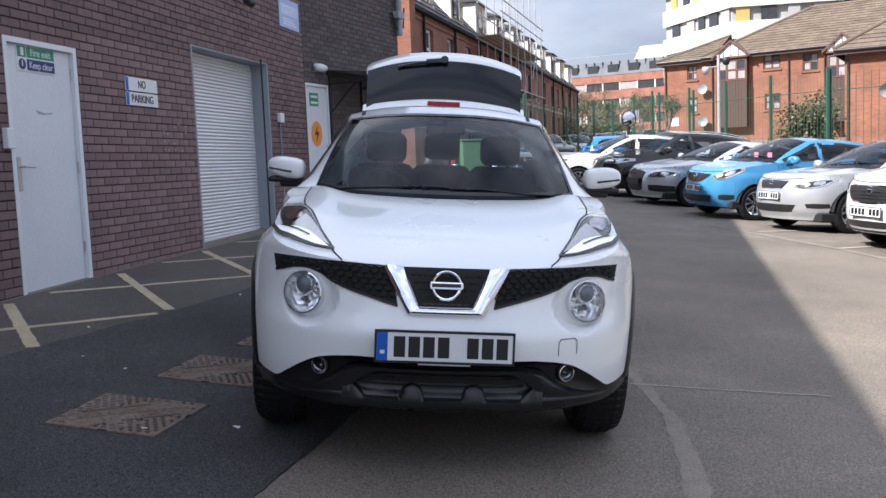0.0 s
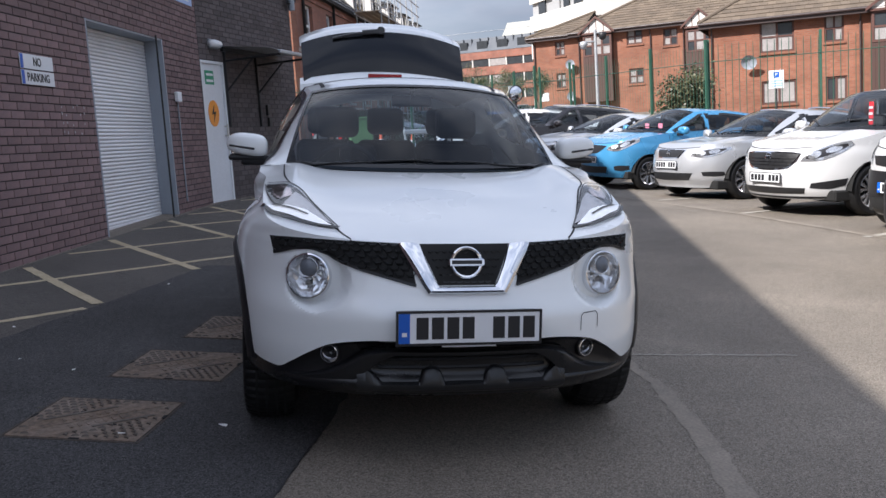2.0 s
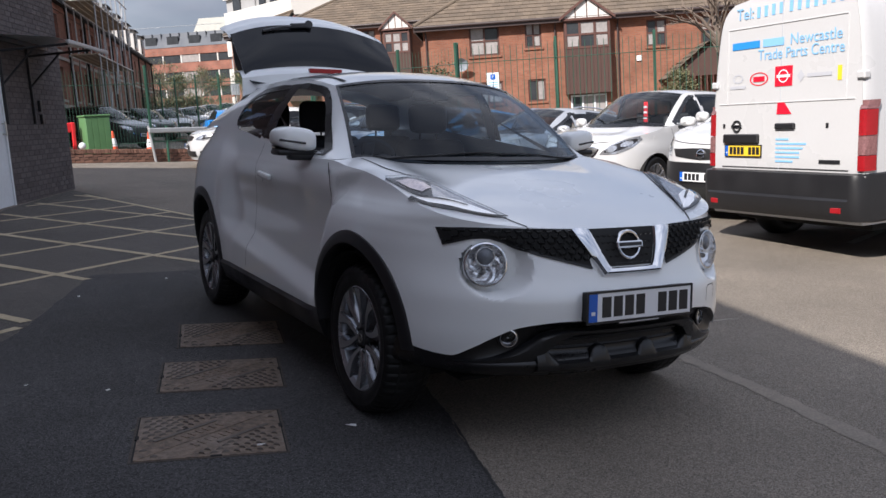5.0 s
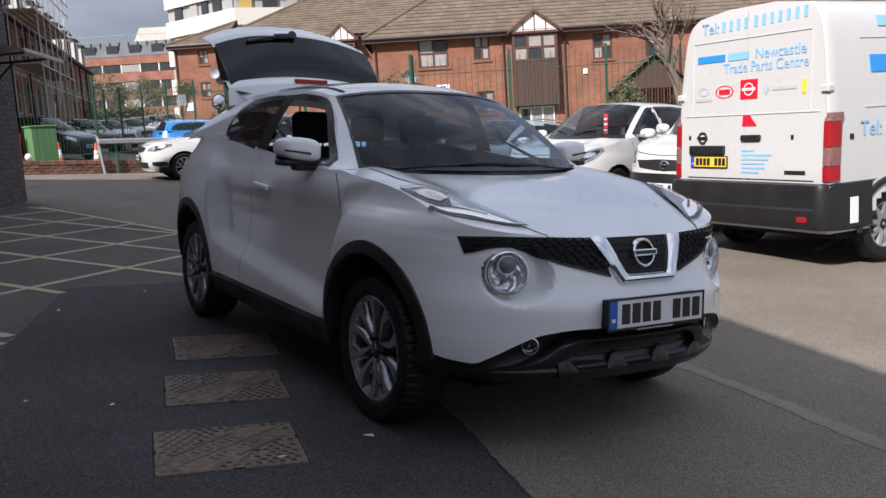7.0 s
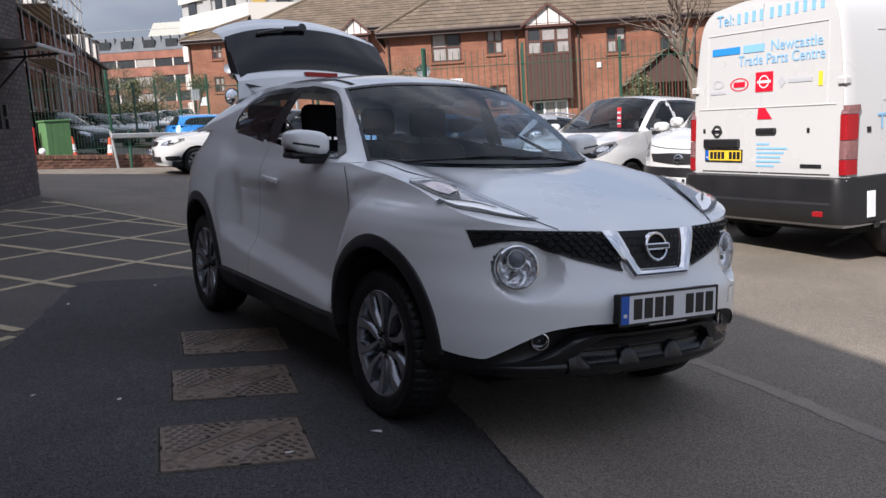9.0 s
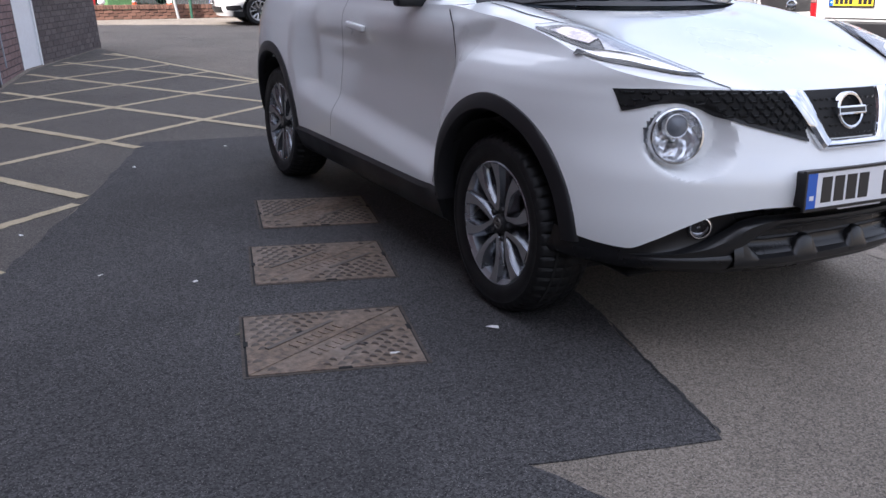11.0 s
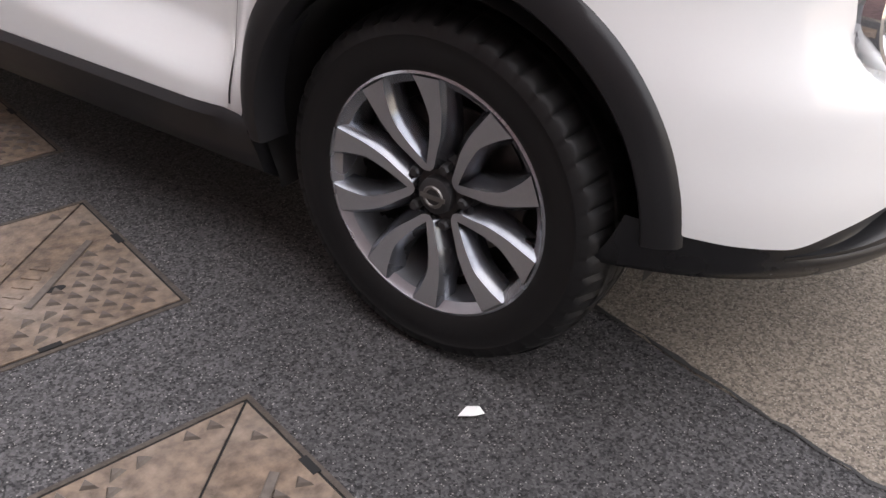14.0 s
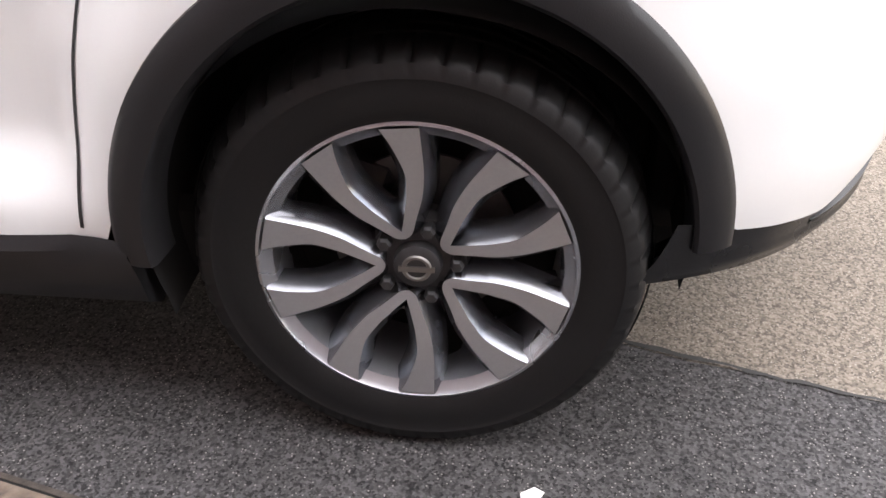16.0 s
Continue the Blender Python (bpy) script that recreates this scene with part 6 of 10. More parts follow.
def shape(L, W, H, wb, fo, zn, cowl, b0, b1, ty, rt, r_t, tail=0.3, slope=0.10, low=0.22):
    """Body curves from a car's main sizes: nose height zn, cowl (centre y, edge y), belt heights b0 and b1, screen top ty."""
    hw, ro, end = W / 2, L - wb - fo, L - fo
    cy, ce = cowl
    return dict(
        yc=0.28, yd=wb - 0.2, wb=wb, r_arch=r_t + 0.045, z_hub=r_t, fall=0.55, sill=low + 0.02, low_rear=0.32, n_rear=3.0,
        X=[(0.2, hw - 0.07), (0.36, hw - 0.02), (0.58, hw), (0.74, hw - 0.004), (0.88, hw - 0.03), (b0, hw - 0.075), (b1, hw - 0.10), (b1 + 0.2, hw - 0.15)],
        door=[(0.2, hw - 0.085), (0.34, hw - 0.03), (0.46, hw - 0.035), (0.62, hw - 0.045), (0.80, hw - 0.03), (0.90, hw - 0.045), (b0, hw - 0.08), (b1, hw - 0.10), (b1 + 0.2, hw - 0.15)],
        yn=[(0.2, -fo + 0.10), (0.34, -fo + 0.015), (0.48, -fo), (0.60, -fo + 0.012), (zn - 0.06, -fo + 0.055), (zn, -fo + 0.11), (zn + 0.12, -fo + 0.24), (zn + 0.4, -fo + 0.5)],
        yt=[(0.2, end - 0.10), (0.45, end), (0.7, end - 0.02), (0.95, end - 0.07), (1.3, end - 0.22)],
        n=[(0.3, 2.5), (zn, 2.7), (zn + 0.15, 3.6), (1.2, 4.2)],
        rim=[(-fo + 0.11, zn), (-fo + 0.32, zn + 0.055), (-0.2, zn + (b0 - zn) * 0.55), (0.15, zn + (b0 - zn) * 0.84), (ce, b0), (wb * 0.6, b0 + (b1 - b0) * 0.55), (wb, b1), (end - 0.2, b1), (end, b1 - 0.06)],
        crown=[(-fo + 0.11, zn), (-fo + 0.32, zn + 0.085), (-0.25, zn + (b0 - zn) * 0.66), (cy, b0 + 0.0), (ce + 0.2, b0 + 0.02)],
        low_front=[(0.0, low), (0.5, low), (0.95, low + 0.03)], cowl=cowl, ridge=(0.014, 0.5, 0.1),
        ws_base=(hw - 0.19, ce, b0 + 0.006), ws_top=(rt, ty, H - 0.075), ws_bow=(ce - cy, 0.09), belt_end=end - tail, roof_end=end - tail - slope, sA=(ty - ce) / (end - tail - ce) * 0.93, tumble=0.03,
        rail_x=[(ty, rt), (ty + 0.3, rt + 0.035), (wb * 0.75, rt + 0.04), (end - tail, rt - 0.03)],
        rail_z=[(ty, H - 0.075), (ty + 0.35, H - 0.045), (wb * 0.75, H - 0.055), (end - tail, H - 0.15)],
        roof=[(ty, H - 0.03), (ty + 0.35, H), (wb * 0.75, H - 0.005), (end - tail, H - 0.085)], H=H, W=W, L=L, fo=fo, b0=b0, b1=b1, ty=ty, r_t=r_t, ce=ce, end=end, zn=zn, low=low, hw=hw)


def wing_mirror(car, sgn, x, y, z, paint, size=1.0):
    bm = bmesh.new()
    rows = []
    for i in range(11):
        ph = math.pi * i / 10
        rows.append([Vector((x * sgn + 0.115 * size * math.copysign(abs(math.cos(a)) ** 0.7, math.cos(a)) * math.sin(ph) ** 0.7, y - 0.07 * math.cos(ph) + 0.02 * math.cos(a) * sgn, z + 0.075 * size * math.copysign(abs(math.sin(a)) ** 0.8, math.sin(a)) * math.sin(ph) ** 0.7)) for a in [2 * math.pi * j / 18 for j in range(18)]])
    add_grid(bm, rows, close_v=True)
    bmesh.ops.remove_doubles(bm, verts=bm.verts[:], dist=0.0004)
    mi = part("door_mirror", bm, paint, car, smooth=50)
    part("mirror_foot", box((min(sgn * (x - 0.17), sgn * (x - 0.02)), y - 0.04, z - 0.10), (max(sgn * (x - 0.17), sgn * (x - 0.02)), y + 0.03, z - 0.05), 0.012), M_CLAD, mi)
    return mi


def build_car(name, label, category, P, x, y, deg, paint, front, roof_rails=False, spokes=5, style="v", chars="xxxx xxx", plate_z=0.5, plate_blue=True, rim_mat=None, group="parked cars", dark_back=True, screen=None):
    """A parked car. front: patches (name, material, label, low edge, high edge, both sides, lift)."""
    car = thing(name, label, category, stand(x, y, deg, P["wb"]), group)
    sh = Shell(P)
    bm = sh.build(0.85)
    fl, roof, ws = sh.upper(0.95)
    tree = bvh_of([bm])
    part("body", bm, paint, car, smooth=35)
    b0, b1, H, wb, ce, ty, end = P["b0"], P["b1"], P["H"], P["wb"], P["ce"], P["ty"], P["end"]
    mid = wb * 0.52
    belt = lambda v: spline(P["rim"], v) + 0.028
    rail = lambda v: spline(P["rail_z"], v) - 0.055
    w1 = smooth_line([(ce + 0.13, belt(ce + 0.13)), (ty - 0.12, rail(ty) - 0.10), (ty + 0.10, rail(ty + 0.1)), (mid - 0.07, rail(mid))], 12) + [(mid - 0.04, belt(mid)), (mid * 0.6 + ce * 0.4, belt(mid * 0.6 + ce * 0.4))]
    q = P["belt_end"] - 0.22
    w2 = [(mid + 0.04, belt(mid)), (mid, rail(mid))] + smooth_line([(mid + 0.5, rail(mid + 0.5)), (P["roof_end"] - 0.35, rail(P["roof_end"] - 0.35) - 0.01), (q - 0.05, (belt(q) + rail(q)) / 2), (q, belt(q) + 0.03)], 10)
    for sgn, way in ((-1, "left"), (1, "right")):
        side, panes = cut_windows(fl, [w1, w2], sgn)
        whole, _ = cut_windows(fl, [], sgn)
        ft = bvh_of([whole])
        whole.free()
        fr = part("side_frame", side, paint, car, smooth=40)
        for poly in (w1, w2):
            bm = bmesh.new()
            lay_strip(bm, ft, way, poly + poly[:2], 0.045, 0.005)
            part("window_trim", bm, M_GLOSS_BLACK, fr)
        for n, pb in enumerate(panes):
            part("side_window", pb, G_PRIV if n and dark_back else G_SCREEN, car, smooth=True).visible_shadow = False
        for pts in ([(ce + 0.07, P["low"] + 0.05), (ce + 0.03, 0.6), (ce + 0.0, b0 - 0.03)], [(mid + 0.06, P["low"] + 0.05), (mid + 0.05, 0.6), (mid + 0.01, b0 + 0.0)]):
            bm = bmesh.new()
            lay_strip(bm, tree, way, smooth_line(pts, 16), 0.008, 0.0015)
            part("door_joint", bm, M_SEAMLINE, car)
        for hy in (mid - 0.12, mid + 0.85):
            part("door_handle", box((sgn * (P["hw"] - 0.03) - 0.02, hy - 0.1, b0 - 0.12), (sgn * (P["hw"] - 0.03) + 0.02, hy + 0.1, b0 - 0.085), 0.01), paint, car)
        wing_mirror(car, sgn, P["hw"] + 0.07, ce + 0.22, b0 + 0.06, paint)
        bm = bmesh.new()
        rows = []
        for i in range(25):
            an = radians(180 * i / 24)
            rows.append([Vector((sgn * (P["hw"] - o), -r * math.cos(an), P["z_hub"] + r * math.sin(an))) for r, o in ((P["r_arch"] + 0.004, 0.03), (P["r_arch"] - 0.006, 0.02), (P["r_arch"] - 0.02, 0.06), (P["r_arch"] - 0.02, 0.4), (0.05, 0.4))])
        add_grid(bm, rows)
        part("arch_liner", bm, M_UNDER, car, smooth=40)
        bm = bmesh.new()
        rows = [[p + Vector((0, wb, 0)) for p in r] for r in rows]
        add_grid(bm, rows)
        part("arch_liner", bm, M_UNDER, car, smooth=40)
        for yy in (0.0, wb):
            make_wheel(car, sgn * (P["hw"] - 0.035), yy, P["r_t"], P["r_t"], P["r_t"] * 0.67, 0.2, sgn, False, spokes, style, 12, rim_mat, rim_mat)
    bm = bmesh.new()
    add_grid(bm, roof)
    ro = part("roof", bm, paint, car, smooth=True)
    if roof_rails:
        for sgn in (-1, 1):
            bm = bmesh.new()
            add_path(bm, [Vector((sgn * (spline(P["rail_x"], v) - 0.02), v, spline(P["rail_z"], v) + 0.055 * math.sin(math.pi * (i + 0.6) / 10.2) ** 0.3)) for i, v in enumerate([ty + 0.25 + (P["roof_end"] - ty - 0.4) * k / 9 for k in range(10)])], 0.017, 6)
            part("roof_rail", bm, M_CHROME, ro)
    bm = bmesh.new()
    add_grid(bm, ws)
    wt = bvh_of([bm])
    scr = part("windscreen", bm, screen or G_SCREEN, car, smooth=True)
    scr.visible_shadow = False
    nx, ng = len(ws[0]) - 1, len(ws) - 1
    up = Vector((0, -0.003, 0.003))
    bm = bmesh.new()
    add_grid(bm, [[ws[0][j] + up for j in range(nx + 1)], [ws[0][j].lerp(ws[1][j], 0.9) + up for j in range(nx + 1)]])
    part("screen_border", bm, M_GLOSS_BLACK, scr)
    for pts in ([(-0.52, ce - 0.06), (-0.1, P["cowl"][0] + 0.03)], [(-0.02, P["cowl"][0] + 0.02), (0.5, ce - 0.08)]):
        bm = bmesh.new()
        ln = []
        for a, b in resample(pts, 6):
            h, _, _, _ = wt.ray_cast(Vector((a, b + 0.06, 3)), Vector((0, 0, -1)))
            ln.append((h if h is not None else Vector((a, b + 0.06, b0 + 0.03))) + Vector((0, -0.012, 0.012)))
        add_path(bm, ln, 0.008, 5)
        part("wiper", bm, M_CLAD, car)
    # rear end: glass over the tail
    bm = bmesh.new()
    back = roof[-1]
    rows = []
    for i in range(7):
        u = i / 6
        rows.append([p.lerp(Vector((p.x * 1.16, P["belt_end"] + 0.10 - 0.10 * (p.x / 0.6) ** 2, spline(P["rim"], end - 0.3) - 0.02)), u) for p in back])
    add_grid(bm, rows)
    part("rear_window", bm, M_GLOSS_BLACK, car, smooth=True)
    bm = bmesh.new()
    add_grid(bm, [[Vector((p.x * 1.16, P["belt_end"] + 0.10 - 0.10 * (p.x / 0.6) ** 2, spline(P["rim"], end - 0.3) - 0.03)) for p in back], [Vector((p.x * 1.3, end - 0.14, spline(P["rim"], end) + 0.01)) for p in back]])
    part("tail_deck", bm, paint, car, smooth=True)
    # inside
    part("floor_pan", box((-P["hw"] + 0.1, -P["fo"] + 0.35, P["low"] - 0.02), (P["hw"] - 0.1, end - 0.2, P["low"] + 0.12), 0.02), M_UNDER, car)
    part("dashboard", box((-P["hw"] + 0.15, P["cowl"][0] + 0.1, 0.55), (P["hw"] - 0.15, ce + 0.42, b0 - 0.02), 0.05, 2), M_DASH, car)
    for sx, sy, sw in ((-0.36, ce + 0.98, 0.46), (0.36, ce + 0.98, 0.46), (0.0, ce + 1.85, 1.15)):
        bm = bmesh.new()
        add_box(bm, (sx - sw / 2, sy - 0.06, 0.5), (sx + sw / 2, sy + 0.1, 1.06), 0.05, None, 2)
        part("backrest", bm, M_SEAT, car, smooth=40)
        for hx in ((sx,) if sw < 1 else (sx - 0.35, sx + 0.35)):
            part("headrest", box((hx - 0.12, sy + 0.02, 1.08), (hx + 0.12, sy + 0.11, 1.25), 0.04, 2), M_SEAT, car)
    bm = bmesh.new()
    add_grid(bm, [[p + Vector((0, 0, -0.03)) for p in row] for row in roof])
    part("headlining", bm, M_DASH, car, smooth=True)
    # face
    for nm, mat, lab, lo, hi, both, lift in front:
        for sgn in ((-1, 1) if both else (1,)):
            bm = bmesh.new()
            lay_patch(bm, tree, "front", smooth_line(lo, 24), smooth_line(hi, 24), 20, 6, lift, sgn)
            part(nm, bm, mat, car, lab, smooth=True)
    if chars:
        pc = on_body(tree, "front", 0, plate_z, 0.012)
        plate_bars(car, Matrix.Translation(pc + Vector((0, -0.012, 0))), chars, blue=plate_blue)
    bm = bmesh.new()
    ln = [(-0.55 + 1.1 * i / 24, P["zn"] - 0.012 + 0.03 * abs(i / 12 - 1) ** 2) for i in range(25)]
    lay_strip(bm, tree, "front", ln, 0.010, 0.0025)
    part("bonnet_joint", bm, M_SEAMLINE, car)
    return car, tree, P


def add_badge(car, tree, z, r=0.055, dark=False, x=0.0, off=0.012):
    c = on_body(tree, "front", x, z, off)
    bm = bmesh.new()
    add_lathe(bm, [(r, 0.01), (r, -0.004), (r * 0.8, -0.008), (r * 0.78, 0.006)], 24, "y", Matrix.Translation(c) @ Matrix.Rotation(radians(-12), 4, "X"))
    bd = part("badge", bm, M_CHROME, car, "round chrome badge", smooth=40)
    bm = bmesh.new()
    add_box(bm, (-r * 0.9, -0.012, -r * 0.2), (r * 0.9, 0.0, r * 0.2), 0.003, Matrix.Translation(c))
    part("badge_bar", bm, M_CHROME, bd)


def slat_rows(car, tree, zs, half, material, name="grille_bar", width=0.012):
    for z, hx in zip(zs, half):
        bm = bmesh.new()
        lay_strip(bm, tree, "front", [(-hx + 2 * hx * i / 16, z) for i in range(17)], width, 0.014)
        part(name, bm, material, car)


M_WHITE_CAR = mk("white_car_paint", (0.52, 0.52, 0.52), 0.25, var=0.01, coat=0.8, rvar=0.03)
M_SILVER = mk("silver_car_paint", (0.50, 0.51, 0.53), 0.3, metal=0.55, var=0.02, coat=0.8, rvar=0.03)
M_DKSILVER = mk("grey_silver_paint", (0.58, 0.59, 0.61), 0.3, metal=0.55, var=0.02, coat=0.8, rvar=0.03)
M_BLUE_CAR = mk("sky_blue_metallic", (0.065, 0.27, 0.50), 0.28, metal=0.35, var=0.02, coat=0.8, rvar=0.03)
M_BLACK_CAR = mk("black_metallic", (0.016, 0.014, 0.016), 0.22, metal=0.2, var=0.02, coat=1.0, rvar=0.03)
M_BRIGHT_BLUE = mk("bright_blue_paint", (0.03, 0.22, 0.62), 0.28, metal=0.2, var=0.02, coat=0.8, rvar=0.03)
M_LAMP_UNIT = mk("clear_headlamp_unit", (0.50, 0.51, 0.53), 0.12, metal=0.75, var=0.4, scale=16, fine=60, coat=1.0)
M_MESH = mk("black_grille_mesh", (0.014, 0.014, 0.015), 0.4, var=0.3, scale=40, fine=220)
M_ALLOY = mk("silver_alloy", (0.55, 0.55, 0.57), 0.3, metal=0.85, var=0.05)
M_RED_TAG = mk("red_tag", (0.55, 0.02, 0.03), 0.5, var=0.05)
M_PINK = mk("pink_sticker", (0.75, 0.25, 0.35), 0.5, var=0.05)

ROW = -75.5


def inside(lo, hi, a, b, u0, u1):
    """The part of a face patch between two shares of its height and of its width."""
    def at(line, u):
        k = u * (len(line) - 1)
        i = min(int(k), len(line) - 2)
        return tuple(p + (q - p) * (k - i) for p, q in zip(line[i], line[i + 1]))
    us = [u0 + (u1 - u0) * i / 5 for i in range(6)]
    pair = [(at(lo, u), at(hi, u)) for u in us]
    bow = [0.30, 0.08, 0.0, 0.0, 0.08, 0.30]
    rows = []
    for side in (0, 1):
        rows.append([tuple(p + (q - p) * ((a + (b - a) * w) if side == 0 else (b - (b - a) * w)) for p, q in zip(*pq)) for pq, w in zip(pair, bow)])
    return rows


def clear_lamp(label, lo, hi):
    """A headlamp under clear glass: bright surround, dark well and two reflectors."""
    out = [("headlamp", M_LAMP_UNIT, label, lo, hi, True, 0.006)]
    for name, material, a, b, u0, u1, off in (("lamp_well", M_LAMP_DARK, 0.16, 0.86, 0.10, 0.90, 0.008), ("lamp_bowl", M_LAMP_UNIT, 0.24, 0.80, 0.16, 0.42, 0.011), ("lamp_bowl", M_LAMP_UNIT, 0.24, 0.78, 0.50, 0.76, 0.011)):
        out.append((name, material, "", *inside(lo, hi, a, b, u0, u1), True, off))
    return out


def row_axle(wx, wy, half=0.775):
    return wx - 0.25 * half, wy + 0.968 * half

# white MPV
P = shape(4.29, 1.81, 1.60, 2.644, 0.90, 0.86, (0.02, 0.42), 1.06, 1.16, 1.12, 0.56, 0.328)
mpv, tr, P = build_car("white_mpv", "white people carrier with black chrome-edged grille, red tag in the windscreen", "car", P, *row_axle(6.42, 6.29), ROW, M_WHITE_CAR, [
    ("chrome_surround", M_CHROME, "", [(-0.42, 0.70), (-0.30, 0.605), (0.0, 0.585), (0.30, 0.605), (0.42, 0.70)], [(-0.46, 0.80), (-0.3, 0.815), (0.0, 0.82), (0.3, 0.815), (0.46, 0.80)], False, 0.005),
    ("grille", M_MESH, "black slatted grille", [(-0.39, 0.70), (-0.28, 0.620), (0.0, 0.600), (0.28, 0.620), (0.39, 0.70)], [(-0.44, 0.785), (-0.3, 0.800), (0.0, 0.805), (0.3, 0.800), (0.44, 0.785)], False, 0.010),
    *clear_lamp("clear swept-back headlamp", [(0.46, 0.70), (0.62, 0.705), (0.78, 0.80), (0.815, 0.90)], [(0.49, 0.75), (0.60, 0.85), (0.70, 0.91), (0.80, 0.945)]),
    ("lower_intake", M_MESH, "", [(-0.50, 0.30), (0.0, 0.29), (0.50, 0.30)], [(-0.52, 0.37), (0.0, 0.375), (0.52, 0.37)], False, 0.005),
    ("fog_recess", M_CLAD, "", [(0.56, 0.37), (0.70, 0.36), (0.80, 0.40)], [(0.58, 0.43), (0.72, 0.46), (0.82, 0.49)], True, 0.005),
    ("chin_strip", M_CLAD, "", [(-0.80, 0.235), (0.0, 0.235), (0.80, 0.235)], [(-0.82, 0.265), (0.0, 0.262), (0.82, 0.265)], False, 0.005)], chars="xxxx xxx", plate_z=0.49, plate_blue=False, rim_mat=M_ALLOY, spokes=7)
slat_rows(mpv, tr, (0.65, 0.69, 0.73), (0.32, 0.38, 0.41), M_GLOSS_BLACK)
add_badge(mpv, tr, 0.755, 0.055)
bm = bmesh.new()
add_box(bm, (0.22, 0.62, 1.12), (0.29, 0.63, 1.42), 0.004)
tag = part("hanging_tag", bm, M_RED_TAG, mpv, "red paper tag behind the windscreen")
for z in (1.17, 1.25, 1.33):
    part("tag_print", box((0.225, 0.612, z), (0.285, 0.619, z + 0.03)), M_SIGN_WHITE, tag)

# silver hatchback
P = shape(4.27, 1.81, 1.455, 2.63, 0.87, 0.80, (0.16, 0.52), 0.98, 1.07, 1.28, 0.55, 0.325, low=0.18)
silver, tr, P = build_car("silver_hatchback", "silver hatchback with trapezoid black grille", "car", P, *row_axle(6.27, 9.25), ROW, M_SILVER, [
    ("chrome_surround", M_CHROME, "", [(-0.25, 0.64), (0.0, 0.635), (0.25, 0.64)], [(-0.35, 0.775), (0.0, 0.785), (0.35, 0.775)], False, 0.005),
    ("grille", M_MESH, "black honeycomb grille", [(-0.235, 0.652), (0.0, 0.648), (0.235, 0.652)], [(-0.325, 0.762), (0.0, 0.772), (0.325, 0.762)], False, 0.010),
    *clear_lamp("clear angular headlamp", [(0.46, 0.665), (0.62, 0.655), (0.76, 0.70), (0.83, 0.79)], [(0.47, 0.715), (0.60, 0.77), (0.72, 0.80), (0.82, 0.825)]),
    ("lower_intake", M_MESH, "wide black lower intake", [(-0.43, 0.30), (0.0, 0.29), (0.43, 0.30)], [(-0.50, 0.41), (0.0, 0.41), (0.50, 0.41)], False, 0.005),
    ("fog_recess", M_CLAD, "", [(0.62, 0.37), (0.72, 0.365), (0.80, 0.38)], [(0.61, 0.43), (0.72, 0.44), (0.80, 0.44)], True, 0.005)], plate_z=0.535, plate_blue=False, rim_mat=M_ALLOY, roof_rails=True)
add_badge(silver, tr, 0.71, 0.05)

# sky blue small MPV
P = shape(4.10, 1.70, 1.53, 2.60, 0.80, 0.85, (0.00, 0.42), 1.05, 1.18, 1.16, 0.53, 0.315)
blue, tr, P = build_car("blue_hatchback", "sky blue metallic small hatchback with black grille", "car", P, *row_axle(5.76, 11.96, 0.73), ROW, M_BLUE_CAR, [
    ("grille", M_GLOSS_BLACK, "black grille with badge", [(-0.34, 0.74), (-0.18, 0.655), (0.0, 0.645), (0.18, 0.655), (0.34, 0.74)], [(-0.40, 0.80), (-0.2, 0.805), (0.0, 0.81), (0.2, 0.805), (0.40, 0.80)], False, 0.006),
    *clear_lamp("large clear headlamp", [(0.42, 0.725), (0.56, 0.705), (0.68, 0.76), (0.765, 0.89)], [(0.44, 0.78), (0.56, 0.85), (0.66, 0.92), (0.755, 0.985)]),
    ("lower_intake", M_MESH, "", [(-0.42, 0.30), (0.0, 0.285), (0.42, 0.30)], [(-0.46, 0.42), (0.0, 0.41), (0.46, 0.42)], False, 0.005),
    ("fog_recess", M_CLAD, "", [(0.56, 0.36), (0.64, 0.35), (0.72, 0.38)], [(0.56, 0.43), (0.64, 0.45), (0.73, 0.45)], True, 0.005)], plate_z=0.535, rim_mat=M_ALLOY)
add_badge(blue, tr, 0.745, 0.055)
for x, z in ((0.30, 1.14), (-0.12, 1.13)):
    part("windscreen_sticker", box((x, 0.52, z), (x + 0.13, 0.525, z + 0.09)), M_PINK, blue, "pink paper behind the windscreen")

